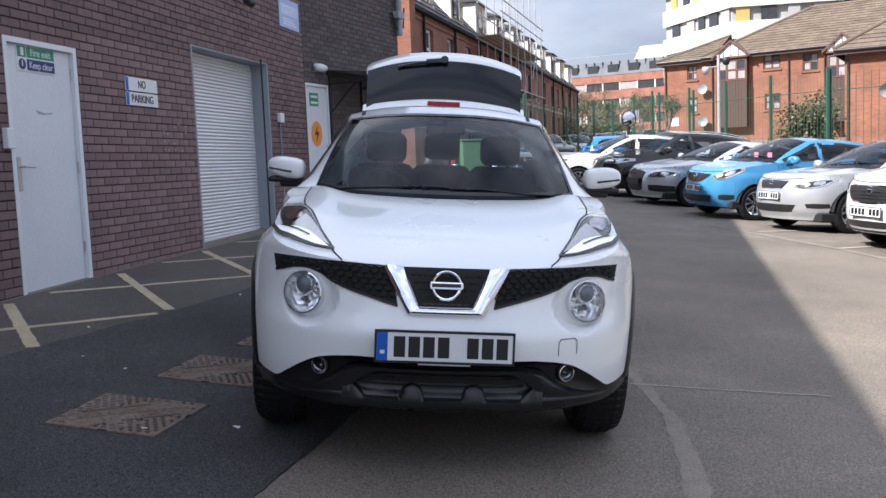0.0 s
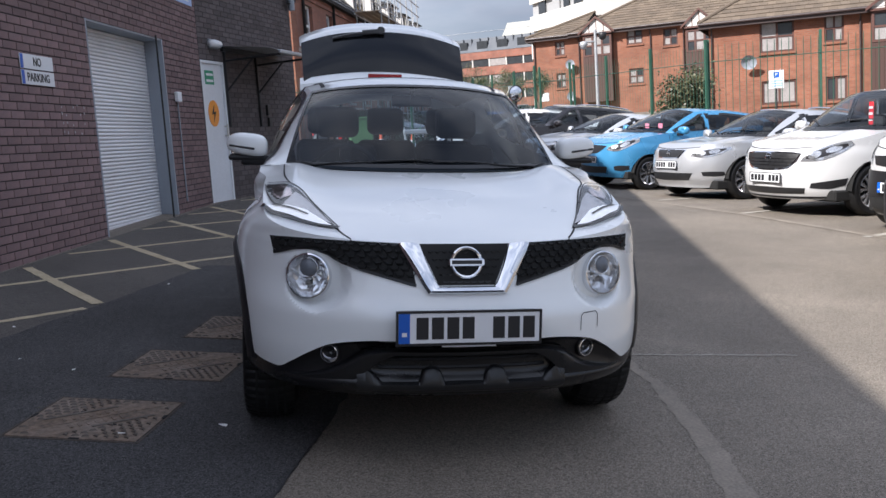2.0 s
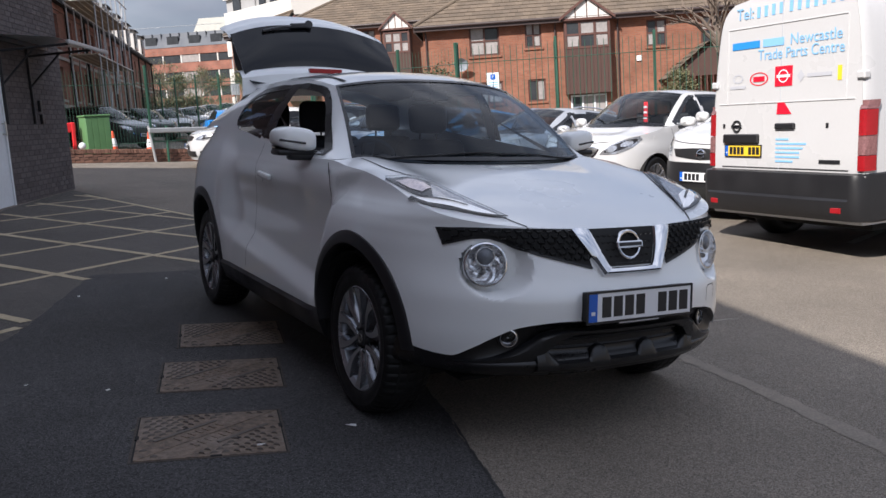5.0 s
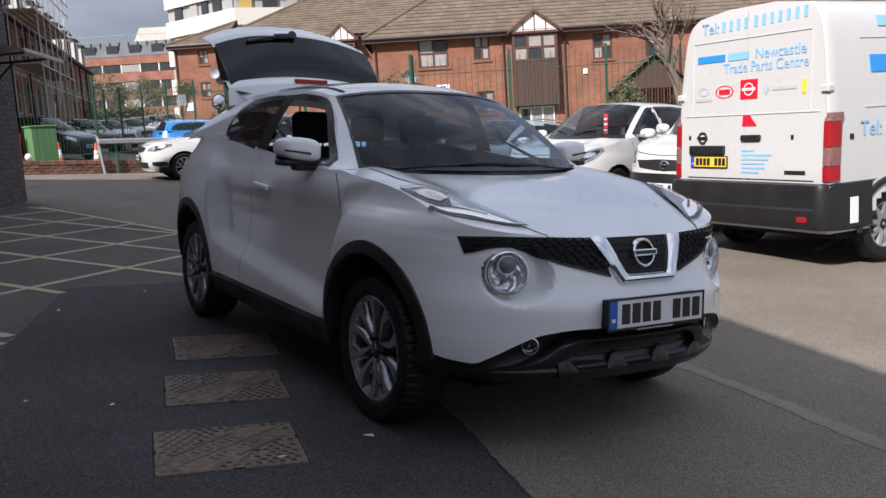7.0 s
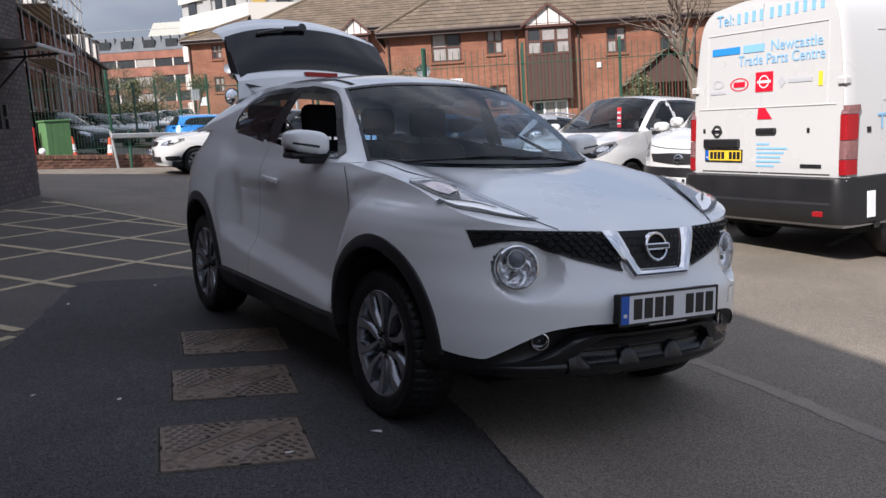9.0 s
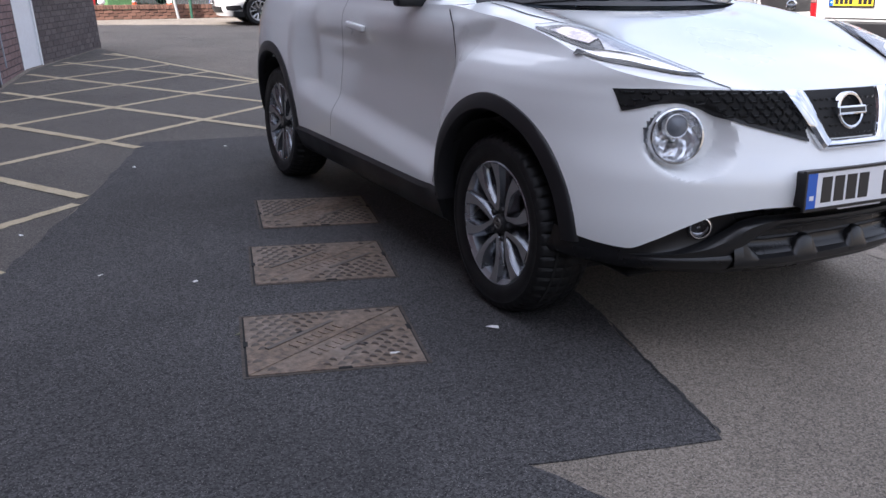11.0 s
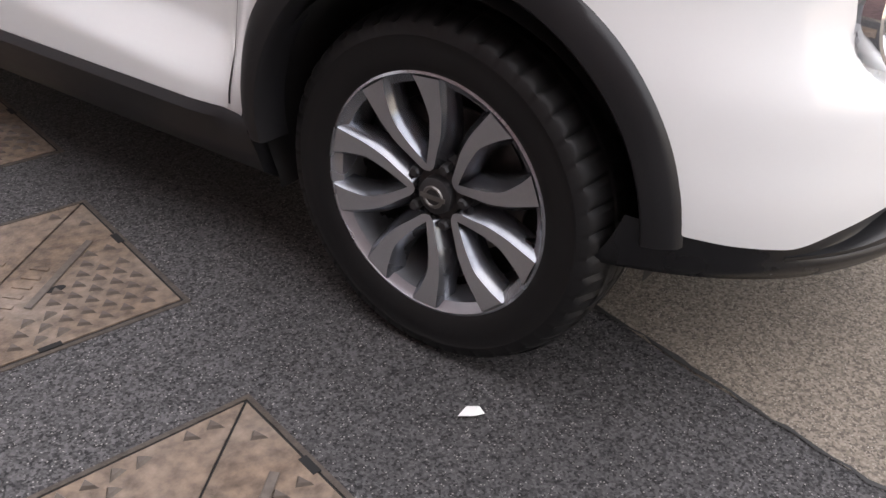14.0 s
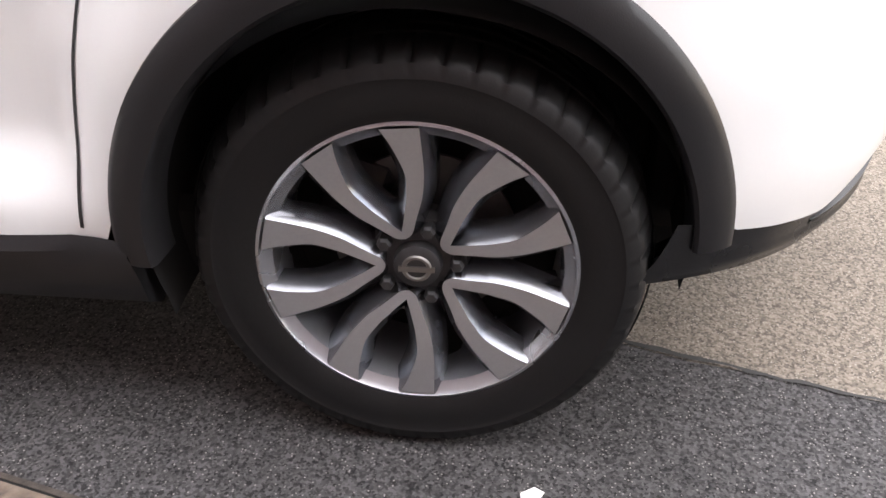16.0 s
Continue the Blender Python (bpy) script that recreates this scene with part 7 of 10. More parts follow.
# grey-silver saloon with a large single grille
P = shape(4.58, 1.82, 1.42, 2.65, 0.92, 0.76, (0.14, 0.52), 0.97, 1.03, 1.32, 0.54, 0.32, tail=0.75, slope=0.35, low=0.17)
saloon, tr, P = build_car("silver_saloon", "grey-silver saloon with tall dark framed grille", "car", P, *row_axle(5.4, 14.72), ROW, M_DKSILVER, [
    ("chrome_surround", M_CHROME, "", [(-0.30, 0.32), (-0.2, 0.285), (0.0, 0.28), (0.2, 0.285), (0.30, 0.32)], [(-0.37, 0.70), (-0.2, 0.74), (0.0, 0.745), (0.2, 0.74), (0.37, 0.70)], False, 0.005),
    ("grille", M_MESH, "tall dark single-frame grille", [(-0.285, 0.33), (-0.2, 0.30), (0.0, 0.295), (0.2, 0.30), (0.285, 0.33)], [(-0.35, 0.69), (-0.2, 0.725), (0.0, 0.73), (0.2, 0.725), (0.35, 0.69)], False, 0.010),
    *clear_lamp("clear headlamp", [(0.44, 0.60), (0.60, 0.59), (0.74, 0.61), (0.85, 0.68)], [(0.44, 0.69), (0.58, 0.735), (0.72, 0.755), (0.84, 0.75)]),
    ("side_intake", M_MESH, "", [(0.46, 0.31), (0.64, 0.30), (0.80, 0.32)], [(0.46, 0.43), (0.64, 0.44), (0.82, 0.43)], True, 0.005)], chars="", rim_mat=M_ALLOY)
slat_rows(saloon, tr, (0.40, 0.46, 0.52, 0.58, 0.64), (0.29, 0.30, 0.31, 0.32, 0.33), M_GLOSS_BLACK)
bm = bmesh.new()
pc = on_body(tr, "front", 0, 0.50, 0.02)
add_box(bm, (pc.x - 0.27, pc.y - 0.02, 0.43), (pc.x + 0.27, pc.y, 0.56), 0.004)
part("plate_holder", bm, M_CLAD, saloon)

# black SUV
P = shape(4.38, 1.81, 1.61, 2.646, 0.92, 0.90, (-0.02, 0.40), 1.10, 1.20, 1.12, 0.57, 0.345, low=0.22)
suv, tr, P = build_car("black_suv", "black sport utility car with silver roof rails", "car", P, *row_axle(4.85, 17.1), ROW, M_BLACK_CAR, [
    ("grille", M_MESH, "", [(-0.40, 0.74), (-0.14, 0.63), (0.14, 0.63), (0.40, 0.74)], [(-0.46, 0.86), (-0.2, 0.87), (0.2, 0.87), (0.46, 0.86)], False, 0.006),
    ("chrome_bracket", M_CHROME, "", [(0.24, 0.86), (0.10, 0.66)], [(0.29, 0.86), (0.15, 0.64)], True, 0.014),
    *clear_lamp("clear headlamp", [(0.50, 0.79), (0.64, 0.78), (0.76, 0.81), (0.85, 0.87)], [(0.50, 0.86), (0.62, 0.90), (0.74, 0.925), (0.84, 0.93)]),
    ("lower_intake", M_CLAD, "", [(-0.70, 0.28), (0.0, 0.27), (0.70, 0.28)], [(-0.60, 0.42), (0.0, 0.42), (0.60, 0.42)], False, 0.005),
    ("fog_lamp", M_LAMP_UNIT, "", [(0.66, 0.47), (0.78, 0.47)], [(0.66, 0.52), (0.78, 0.52)], True, 0.006)], roof_rails=True, rim_mat=M_ALLOY, plate_z=0.52)

# white hatchback at the end of the row
P = shape(4.42, 1.81, 1.50, 2.685, 0.90, 0.80, (0.10, 0.50), 1.0, 1.09, 1.22, 0.55, 0.325, low=0.19)
white2, tr, P = build_car("white_hatchback", "white hatchback parked at the end of the row", "car", P, 3.51 + 0.775 * 0.087, 17.68 + 0.775 * 0.996, -95, M_WHITE_CAR, [
    ("grille", M_MESH, "", [(-0.36, 0.65), (0.0, 0.615), (0.36, 0.65)], [(-0.40, 0.74), (0.0, 0.76), (0.40, 0.74)], False, 0.006),
    *clear_lamp("clear headlamp", [(0.48, 0.66), (0.64, 0.66), (0.76, 0.71), (0.83, 0.80)], [(0.49, 0.71), (0.62, 0.79), (0.73, 0.83), (0.82, 0.85)]),
    ("lower_intake", M_CLAD, "", [(-0.48, 0.27), (0.0, 0.26), (0.48, 0.27)], [(-0.50, 0.40), (0.0, 0.40), (0.50, 0.40)], False, 0.005),
    ("fog_recess", M_CLAD, "", [(0.60, 0.33), (0.70, 0.32), (0.80, 0.35)], [(0.60, 0.41), (0.70, 0.43), (0.80, 0.44)], True, 0.005)], plate_z=0.5, rim_mat=M_ALLOY)

# small white van between the row and the big van
P = shape(4.40, 1.70, 1.86, 2.725, 0.78, 0.93, (-0.02, 0.36), 1.14, 1.20, 1.02, 0.62, 0.315, tail=0.12, slope=0.02, low=0.22)
small_van, tr, P = build_car("small_van", "small white panel van with dark grey bumper", "van", P, 6.3, 4.59, ROW - 4, M_WHITE_CAR, [
    ("grille", M_MESH, "black grille", [(-0.40, 0.76), (0.0, 0.735), (0.40, 0.76)], [(-0.46, 0.85), (0.0, 0.87), (0.46, 0.85)], False, 0.008),
    *clear_lamp("clear headlamp", [(0.50, 0.76), (0.64, 0.78), (0.78, 0.90)], [(0.50, 0.87), (0.62, 0.98), (0.76, 1.06)]),
    ("bumper", M_CLAD, "dark grey plastic front bumper", [(-0.80, 0.25), (0.0, 0.24), (0.80, 0.25)], [(-0.82, 0.69), (0.0, 0.70), (0.82, 0.69)], False, 0.012),
    ("lower_intake", M_UNDER, "", [(-0.46, 0.30), (0.0, 0.29), (0.46, 0.30)], [(-0.48, 0.42), (0.0, 0.42), (0.48, 0.42)], False, 0.018)], plate_z=0.53, rim_mat=M_ALLOY, group="")
add_badge(small_van, tr, 0.80, 0.06, off=0.02)

# cars in the car park beyond the low wall
PB = shape(4.1, 1.74, 1.48, 2.55, 0.82, 0.80, (0.10, 0.48), 1.0, 1.09, 1.2, 0.55, 0.31)
FACE = [("headlamp", M_LAMP_UNIT, "", [(0.48, 0.66), (0.64, 0.66), (0.76, 0.72)], [(0.49, 0.74), (0.62, 0.80), (0.76, 0.82)], True, 0.006),
        ("grille", M_MESH, "", [(-0.40, 0.50), (0.0, 0.48), (0.40, 0.50)], [(-0.40, 0.72), (0.0, 0.74), (0.40, 0.72)], False, 0.006)]
build_car("blue_car", "bright blue hatchback beyond the low wall", "car", dict(PB), 8.1, 25.6, 84, M_BRIGHT_BLUE, FACE, rim_mat=M_ALLOY)
M_DARK_CAR = mk("dark_green_black_paint", (0.018, 0.024, 0.024), 0.25, metal=0.2, var=0.02, coat=1.0)
dark, _, _ = build_car("dark_hatchback", "dark hatchback in the car park beyond the wall", "car", dict(PB), 3.3, 30.4, 35, M_DARK_CAR, FACE, rim_mat=M_ALLOY)
far_paints = [M_DARK_CAR, M_SILVER, M_WHITE_CAR, M_DKSILVER, M_BLACK_CAR]
for n, (fx, fy, fd) in enumerate(((5.9, 38.5, 20), (8.7, 47.0, 15), (11.2, 52.5, 10), (13.2, 59.0, 10), (9.6, 60.5, -70), (15.8, 66.0, 5))):
    if n == 0:
        build_car("dark_car", "car parked far off in the rising car park", "car", dict(PB), fx, fy, fd, far_paints[n], FACE, group="far parked cars", rim_mat=M_ALLOY)
    elif n < 3:
        build_car(("", "silver_car", "white_car")[n], "car parked far off in the rising car park", "car", dict(PB), fx, fy, fd, far_paints[n], FACE, group="far parked cars", rim_mat=M_ALLOY)
for src, fx, fy, fd in (("silver_car", 13.2, 59.0, 10), ("dark_car", 9.6, 60.5, -70), ("white_car", 16.0, 66.0, 5), ("dark_car", 12.0, 66.5, 8), ("silver_car", 18.5, 72.0, -10)):
    copy_thing(bpy.data.objects[src], stand(fx, fy, fd, 2.55))

# ---- the big white van ----
van = thing("panel_van", "large white panel van with blue lettering and black bumper", "van", Matrix.Translation((4.75, 2.523, -0.21)) @ Matrix.Rotation(radians(-4.5), 4, "Z"))
M_VAN = mk("van_white_paint", (0.50, 0.50, 0.50), 0.3, var=0.02, scale=1.5, fine=40, coat=0.6, rvar=0.05)
M_VAN_BLUE = mk("sign_cyan_blue", (0.03, 0.24, 0.62), 0.4, var=0.03)
M_VAN_PALE = mk("sign_pale_blue", (0.22, 0.45, 0.72), 0.4, var=0.03)
M_VAN_GREY = mk("sign_grey", (0.42, 0.43, 0.46), 0.4, var=0.03)
M_LAMP_PINK = mk("clear_tail_lens", (0.26, 0.13, 0.13), 0.15, metal=0.3, var=0.3, scale=30)
M_VAN_RED = mk("sign_red", (0.62, 0.01, 0.03), 0.35, var=0.03)
VW = [(0.30, 0.955), (0.55, 0.985), (0.9, 0.985), (1.2, 0.978), (1.6, 0.955), (2.0, 0.915), (2.25, 0.87), (2.36, 0.82), (2.44, 0.72), (2.485, 0.55), (2.50, 0.30)]
lean = lambda z: 0.0 if z < 0.9 else 0.055 * (z - 0.9) + 0.03 * max(0, z - 2.2) ** 2 * 8


def van_ring(x, k=1.0, dz=0.0, top=1.0):
    zs = [0.34 + (2.50 - 0.34) * i / 40 for i in range(41)]
    right = [(spline(VW, z) * k, z) for z in zs] + [(0.15, 2.503), (0.0, 2.505)]
    pts = [(-a, z) for a, z in right] + [(a, z) for a, z in right[-2::-1]]
    return [Vector((x(z) if callable(x) else x, y, 0.34 + (z - 0.34) * top + dz)) for y, z in pts]


bm = bmesh.new()
rings = [van_ring(lambda z: lean(z) - 0.0, 0.965), van_ring(lambda z: lean(z) + 0.008, 0.988), van_ring(lambda z: lean(z) + 0.04, 1.0)]
for i in range(1, 60):
    x = 0.1 + 3.95 * i / 59
    rings.append(van_ring(lambda z, x=x: max(x, lean(z) + 0.05 + 0.001 * i)))
add_grid(bm, rings)
kill = [f for f in bm.faces if math.hypot(f.calc_center_median().x - 0.98, f.calc_center_median().z - 0.345) < 0.42]
bmesh.ops.delete(bm, geom=kill, context="FACES")
add_grid(bm, [[Vector((0.0 + lean(z) - 0.002, y * spline(VW, z) * 0.965, z)) for y in [-1 + 2 * j / 16 for j in range(17)]] for z in [0.34 + 2.16 * i / 40 for i in range(41)]])
part("body", bm, M_VAN, van, smooth=40)
# cab and nose
bm = bmesh.new()
cab = [van_ring(4.05), van_ring(lambda z: 4.15 + max(0, 2.5 - z) * 0.20, 0.99, 0, 0.985), van_ring(lambda z: 4.35 + max(0, 2.5 - z) * 0.42, 0.95, 0, 0.95), van_ring(lambda z: 4.45 + min(0.85, max(0, 2.5 - z) * 0.62), 0.88, 0, 0.90), van_ring(lambda z: 4.5 + min(0.9, max(0, 2.5 - z) * 0.66), 0.02, 0, 0.84)]
add_grid(bm, cab)
part("cab", bm, M_VAN, van, smooth=40)
part("floor_pan", box((0.25, -0.85, 0.26), (5.0, 0.85, 0.42)), M_UNDER, van)
# rear bumper with a step, corners and reflectors
bm = bmesh.new()
rows = []
side = [(0.55, 1.0), (0.25, 1.008), (0.05, 1.006), (-0.05, 0.995), (-0.10, 0.96), (-0.12, 0.90), (-0.12, 0.60), (-0.12, 0.30)]
for xx, yy in side + [(-0.12, 0.0)] + [(p, -q) for p, q in side[::-1]]:
    st = -0.035 if abs(yy) < 0.85 else 0.0
    rows.append([Vector((xx + dx, yy * k, z)) for dx, k, z in ((0.10, 0.985, 0.80), (0.015, 1.0, 0.79), (0.0, 1.005, 0.74), (0.0, 1.005, 0.58), (st, 1.005, 0.56), (st, 1.005, 0.45), (0.02, 1.0, 0.38), (0.15, 0.97, 0.36))])
add_grid(bm, rows)
part("rear_bumper", bm, M_CLAD, van, "black plastic rear bumper with a step", smooth=40)
for s in (-1, 1):
    part("reflector", box((-0.14, s * 0.78 - 0.06, 0.45), (-0.118, s * 0.78 + 0.06, 0.50), 0.004), M_RED_LENS, van)
    # tall tail lamps wrapping the corners
    lamp_rows = (("lamp_red", M_RED_LENS, 1.13, 1.36), ("lamp_clear", M_LAMP_PINK, 0.96, 1.13), ("lamp_red", M_RED_LENS, 0.82, 0.96), ("lamp_clear", M_LAMP_PINK, 1.36, 1.44))
    tl = new("tail_lamp")
    tl.parent = van
    tl["label"] = "tall red and clear tail lamp"
    for nm, mt, za, zb in lamp_rows:
        bm = bmesh.new()
        add_grid(bm, [[Vector((xx + lean(z) + (0.02 if z > 1.38 else 0), s * yy, z)) for z in (za + 0.003, (za + zb) / 2, zb - 0.003)] for xx, yy in ((-0.004, 0.915), (-0.020, 0.921), (-0.022, 0.962), (-0.01, 0.99), (0.04, 1.003), (0.12, 1.001), (0.13, 0.97))])
        part(nm, bm, mt, tl, smooth=40)
    # side strip, flap and door hinges
    part("side_strip", box((1.42, s * 0.985 - 0.02, 0.55), (4.0, s * 0.985 + 0.02, 0.78), 0.012), M_CLAD, van)
    part("side_corner", box((0.02, s * 0.975 - 0.03, 0.40), (0.36, s * 0.975 + 0.03, 0.78), 0.012), M_CLAD, van)
    for hz in (0.72, 1.62):
        part("hinge", box((-0.03 + lean(hz), s * (spline(VW, hz) - 0.03) - 0.045, hz), (0.05 + lean(hz), s * (spline(VW, hz) - 0.03) + 0.045, hz + 0.07), 0.012), M_VAN, van)
    bm = bmesh.new()
    rows = []
    for i in range(25):
        an = radians(-4 + 188 * i / 24)
        rows.append([Vector((0.84 - r * math.cos(an), s * o, 0.345 + r * math.sin(an))) for r, o in ((0.47, 0.985), (0.455, 1.0), (0.41, 1.0), (0.40, 0.97), (0.40, 0.5), (0.05, 0.5))])
    add_grid(bm, rows)
    part("arch_trim", bm, M_CLAD, van, "black plastic wheel arch", smooth=40)
    # wheels: local y becomes along the van
    for wx in (0.84, 4.45):
        wh = make_wheel(van, 0, 0, 0, 0.345, 0.215, 0.21, -1, False, 9, "s", 8, mk("steel_wheel_grey", (0.33, 0.33, 0.35), 0.5, metal=0.5, var=0.12) if s < 0 and wx < 1 else bpy.data.materials["steel_wheel_grey"], bpy.data.materials["steel_wheel_grey"])
        wh.matrix_local = Matrix.Translation((wx, s * 0.93, 0.345)) @ Matrix.Rotation(radians(90 if s < 0 else -90), 4, "Z")
part("side_panel_patch", box((0.24, -1.016, 0.42), (0.35, -1.008, 0.66), 0.002), M_SIGN_WHITE, van)
REAR = Matrix(((0, 0, -1, 0), (-1, 0, 0, 0), (0, 1, 0, 0), (0, 0, 0, 1)))


def rear_m(y, z, off=0.006):
    """Frame on the rear doors: x to the viewer's right, y up, z out; y is the viewer's right from the middle."""
    return Matrix.Translation((lean(z) - off, -y, z)) @ Matrix.Rotation(radians(3.1), 4, "Y") @ REAR


def rear_plate(name, mat, y, z, w, h, label="", off=0.005, parent=None, thick=0.004, bevel=0.0):
    bm = bmesh.new()
    add_box(bm, (-w / 2, -h / 2, -thick), (w / 2, h / 2, thick), bevel, rear_m(y, z, off))
    return part(name, bm, mat, parent or van, label)


# rear doors: shut lines, raised panel edge, handle, plate, lettering
rear_plate("door_joint", M_VAN_GREY, -0.02, 1.62, 0.006, 1.66, off=0.001)
rear_plate("door_joint", M_SEAMLINE, 0.0, 0.82, 1.62, 0.012, off=0.001)
for yy, zz, w, h in ((0, 2.20, 1.50, 0.012), (0, 1.455, 1.72, 0.012), (-0.755, 1.82, 0.012, 0.74), (0.755, 1.82, 0.012, 0.74)):
    rear_plate("panel_crease", M_VAN_GREY if h < 0.0 else M_VAN, yy, zz, w, h, off=0.004, thick=0.006, bevel=0.003)
rear_plate("handle_strip", M_CLAD, -0.53, 1.105, 0.50, 0.095, "black plastic handle strip above the plate", off=0.015, thick=0.02, bevel=0.012)
rear_plate("door_handle", M_CLAD, 0.06, 1.225, 0.25, 0.06, "black door handle", off=0.015, thick=0.02, bevel=0.012)
for yy, zz in ((-0.79, 1.235), (0.56, 1.225)):
    rear_plate("lock", M_INK, yy, zz, 0.03, 0.045, off=0.003)
bm = bmesh.new()
add_lathe(bm, [(0.062, 0.0), (0.062, 0.014), (0.045, 0.014), (0.043, 0.0)], 28, "z", rear_m(-0.60, 1.23, 0.002))
bg = part("badge", bm, M_DARK_METAL, van, "round chrome badge with a bar")
rear_plate("badge_bar", M_CHROME, -0.60, 1.23, 0.15, 0.028, off=0.012, parent=bg)
plate_bars(van, rear_m(-0.50, 0.985, 0.012) @ Matrix.Rotation(radians(-90), 4, "X"), "xxxx xxx", 0.50, 0.105, True)
bm = bmesh.new()
tm = rear_m(0.03, 1.39, 0.008)
f = add_ngon(bm, [tm @ Vector(p) for p in ((-0.09, -0.05, 0), (0.10, -0.05, 0), (0.0, 0.07, 0), (-0.08, 0.07, 0))])
part("warning_sticker", bm, M_VAN_RED, van, "red reflective triangle sticker")
add_text(van, "Tel:", 0.16, rear_m(-0.52, 2.335, 0.012), M_VAN_PALE)
for i in range(11):
    rear_plate("number_bar", M_VAN_PALE, -0.34 + 0.098 * i + (0.03 if i > 3 else 0), 2.335 + 0.003 * i, 0.040, 0.105, off=0.008, thick=0.002)
rear_plate("brand_bar", M_VAN_BLUE, -0.50, 2.03, 0.38, 0.07, off=0.007, thick=0.002)
rear_plate("brand_bar", M_VAN_PALE, -0.13, 2.03, 0.27, 0.075, off=0.007, thick=0.002)
add_text(van, "Newcastle", 0.145, rear_m(0.39, 2.035, 0.009), M_VAN_PALE, squash=1.0)
add_text(van, "Trade Parts Centre", 0.145, rear_m(0.20, 1.915, 0.009), M_VAN_PALE, squash=0.92)


def oval(name, mat, y, z, a, b, inner=None, label="", off=0.006):
    bm = bmesh.new()
    mm = rear_m(y, z, off)
    if inner:
        add_grid(bm, [[mm @ Vector((a * k * math.cos(t), b * k * math.sin(t), 0)) for t in [2 * math.pi * i / 32 for i in range(32)]] for k in (inner, 1.0)], close_v=True)
    else:
        add_ngon(bm, [mm @ Vector((a * math.cos(2 * math.pi * i / 32), b * math.sin(2 * math.pi * i / 32), 0)) for i in range(32)])
    return part(name, bm, mat, van, label)


oval("logo_shape", M_VAN_GREY, -0.60, 1.705, 0.075, 0.045, 0.7, "plain grey oval maker's mark")
rear_plate("logo_bar", M_VAN_GREY, -0.60, 1.62, 0.22, 0.03, off=0.006, thick=0.002)
oval("logo_shape", M_VAN_RED, -0.31, 1.69, 0.125, 0.065, 0.86, "plain red oval maker's mark")
rear_plate("logo_bar", M_VAN_RED, -0.31, 1.69, 0.15, 0.05, off=0.006, thick=0.002)
rear_plate("logo_square", M_VAN_RED, 0.015, 1.70, 0.22, 0.19, "plain red square maker's mark", off=0.006, thick=0.002)
oval("logo_ring", M_SIGN_WHITE, 0.015, 1.70, 0.065, 0.062, 0.82, off=0.011)
rear_plate("logo_bar", M_SIGN_WHITE, 0.015, 1.70, 0.17, 0.025, off=0.010, thick=0.002)
bm = bmesh.new()
tm = rear_m(0.23, 1.69, 0.007)
add_ngon(bm, [tm @ Vector(p) for p in ((0, -0.06, 0), (0.045, 0, 0), (0, 0.06, 0), (-0.045, 0, 0))])
part("logo_shape", bm, M_VAN_GREY, van, "plain grey diamond maker's mark")
rear_plate("logo_bar", M_VAN_GREY, 0.45, 1.69, 0.28, 0.035, off=0.006, thick=0.002)
rear_plate("logo_bar", mk("sign_yellow", (0.75, 0.55, 0.03), 0.4, var=0.03), 0.68, 1.69, 0.045, 0.13, off=0.006, thick=0.002)
for i, w in enumerate((0.16, 0.38, 0.34, 0.30, 0.30, 0.22)):
    rear_plate("print_bar", M_VAN_PALE, -0.06 + w / 2, 1.10 - 0.042 * i, w, 0.018, off=0.005, thick=0.002)
rear_plate("product_bar", M_INK, 0.60, 0.895, 0.24, 0.035, off=0.006, thick=0.002)
# lettering on the flank: brand bars, then "Tel:" and a number as bars
SIDE = Matrix(((1, 0, 0, 0), (0, 0, -1, 0), (0, 1, 0, 0), (0, 0, 0, 1)))


def side_plate(name, mat, x, z, w, h, label=""):
    bm = bmesh.new()
    yv = -spline(VW, z)
    tilt = math.atan2(spline(VW, z - 0.05) - spline(VW, z + 0.05), 0.1)
    add_box(bm, (-w / 2, -h / 2, -0.003), (w / 2, h / 2, 0.003), 0, Matrix.Translation((x, yv - 0.004, z)) @ SIDE @ Matrix.Rotation(-tilt, 4, "X"))
    return part(name, bm, mat, van, label)


side_plate("brand_bar", M_VAN_PALE, 1.22, 2.25, 0.9, 0.10)
side_plate("brand_bar", M_VAN_BLUE, 1.08, 1.86, 0.95, 0.16)
add_text(van, "Tel:", 0.2, Matrix.Translation((0.56, -0.985, 1.27)) @ SIDE, M_VAN_PALE)
for i in range(8):
    side_plate("number_bar", M_VAN_PALE, 0.80 + 0.12 * i, 1.27, 0.055, 0.13)
for zz in (1.47, 2.10):
    side_plate("panel_crease", M_VAN, 2.2, zz, 3.4, 0.014)
side_plate("fuel_lock", M_INK, 0.30, 1.21, 0.05, 0.05)

# ---- houses, terrace, tower and office ----
M_RED_BRICK = brick_face("orange_brick", (0.198, 0.072, 0.040), (0.250, 0.098, 0.055), (0.18, 0.12, 0.09))
M_TERRACE = brick_face("sooty_brick", (0.20, 0.085, 0.06), (0.26, 0.11, 0.075), (0.14, 0.10, 0.08))
M_OFFICE = brick_face("far_red_brick", (0.22, 0.085, 0.06), (0.27, 0.105, 0.07), (0.2, 0.14, 0.11))
M_TILE = mk("brown_roof_tile", (0.112, 0.086, 0.063), 0.88, var=0.22, scale=1.2, fine=30, tint=(0.138, 0.106, 0.076), island=0.16)
M_SLATE = mk("dark_slate", (0.05, 0.05, 0.055), 0.6, var=0.2, scale=1.5, fine=30, island=0.2)
M_BROWN = mk("brown_stained_timber", (0.085, 0.035, 0.026), 0.6, var=0.2, scale=4, fine=60)
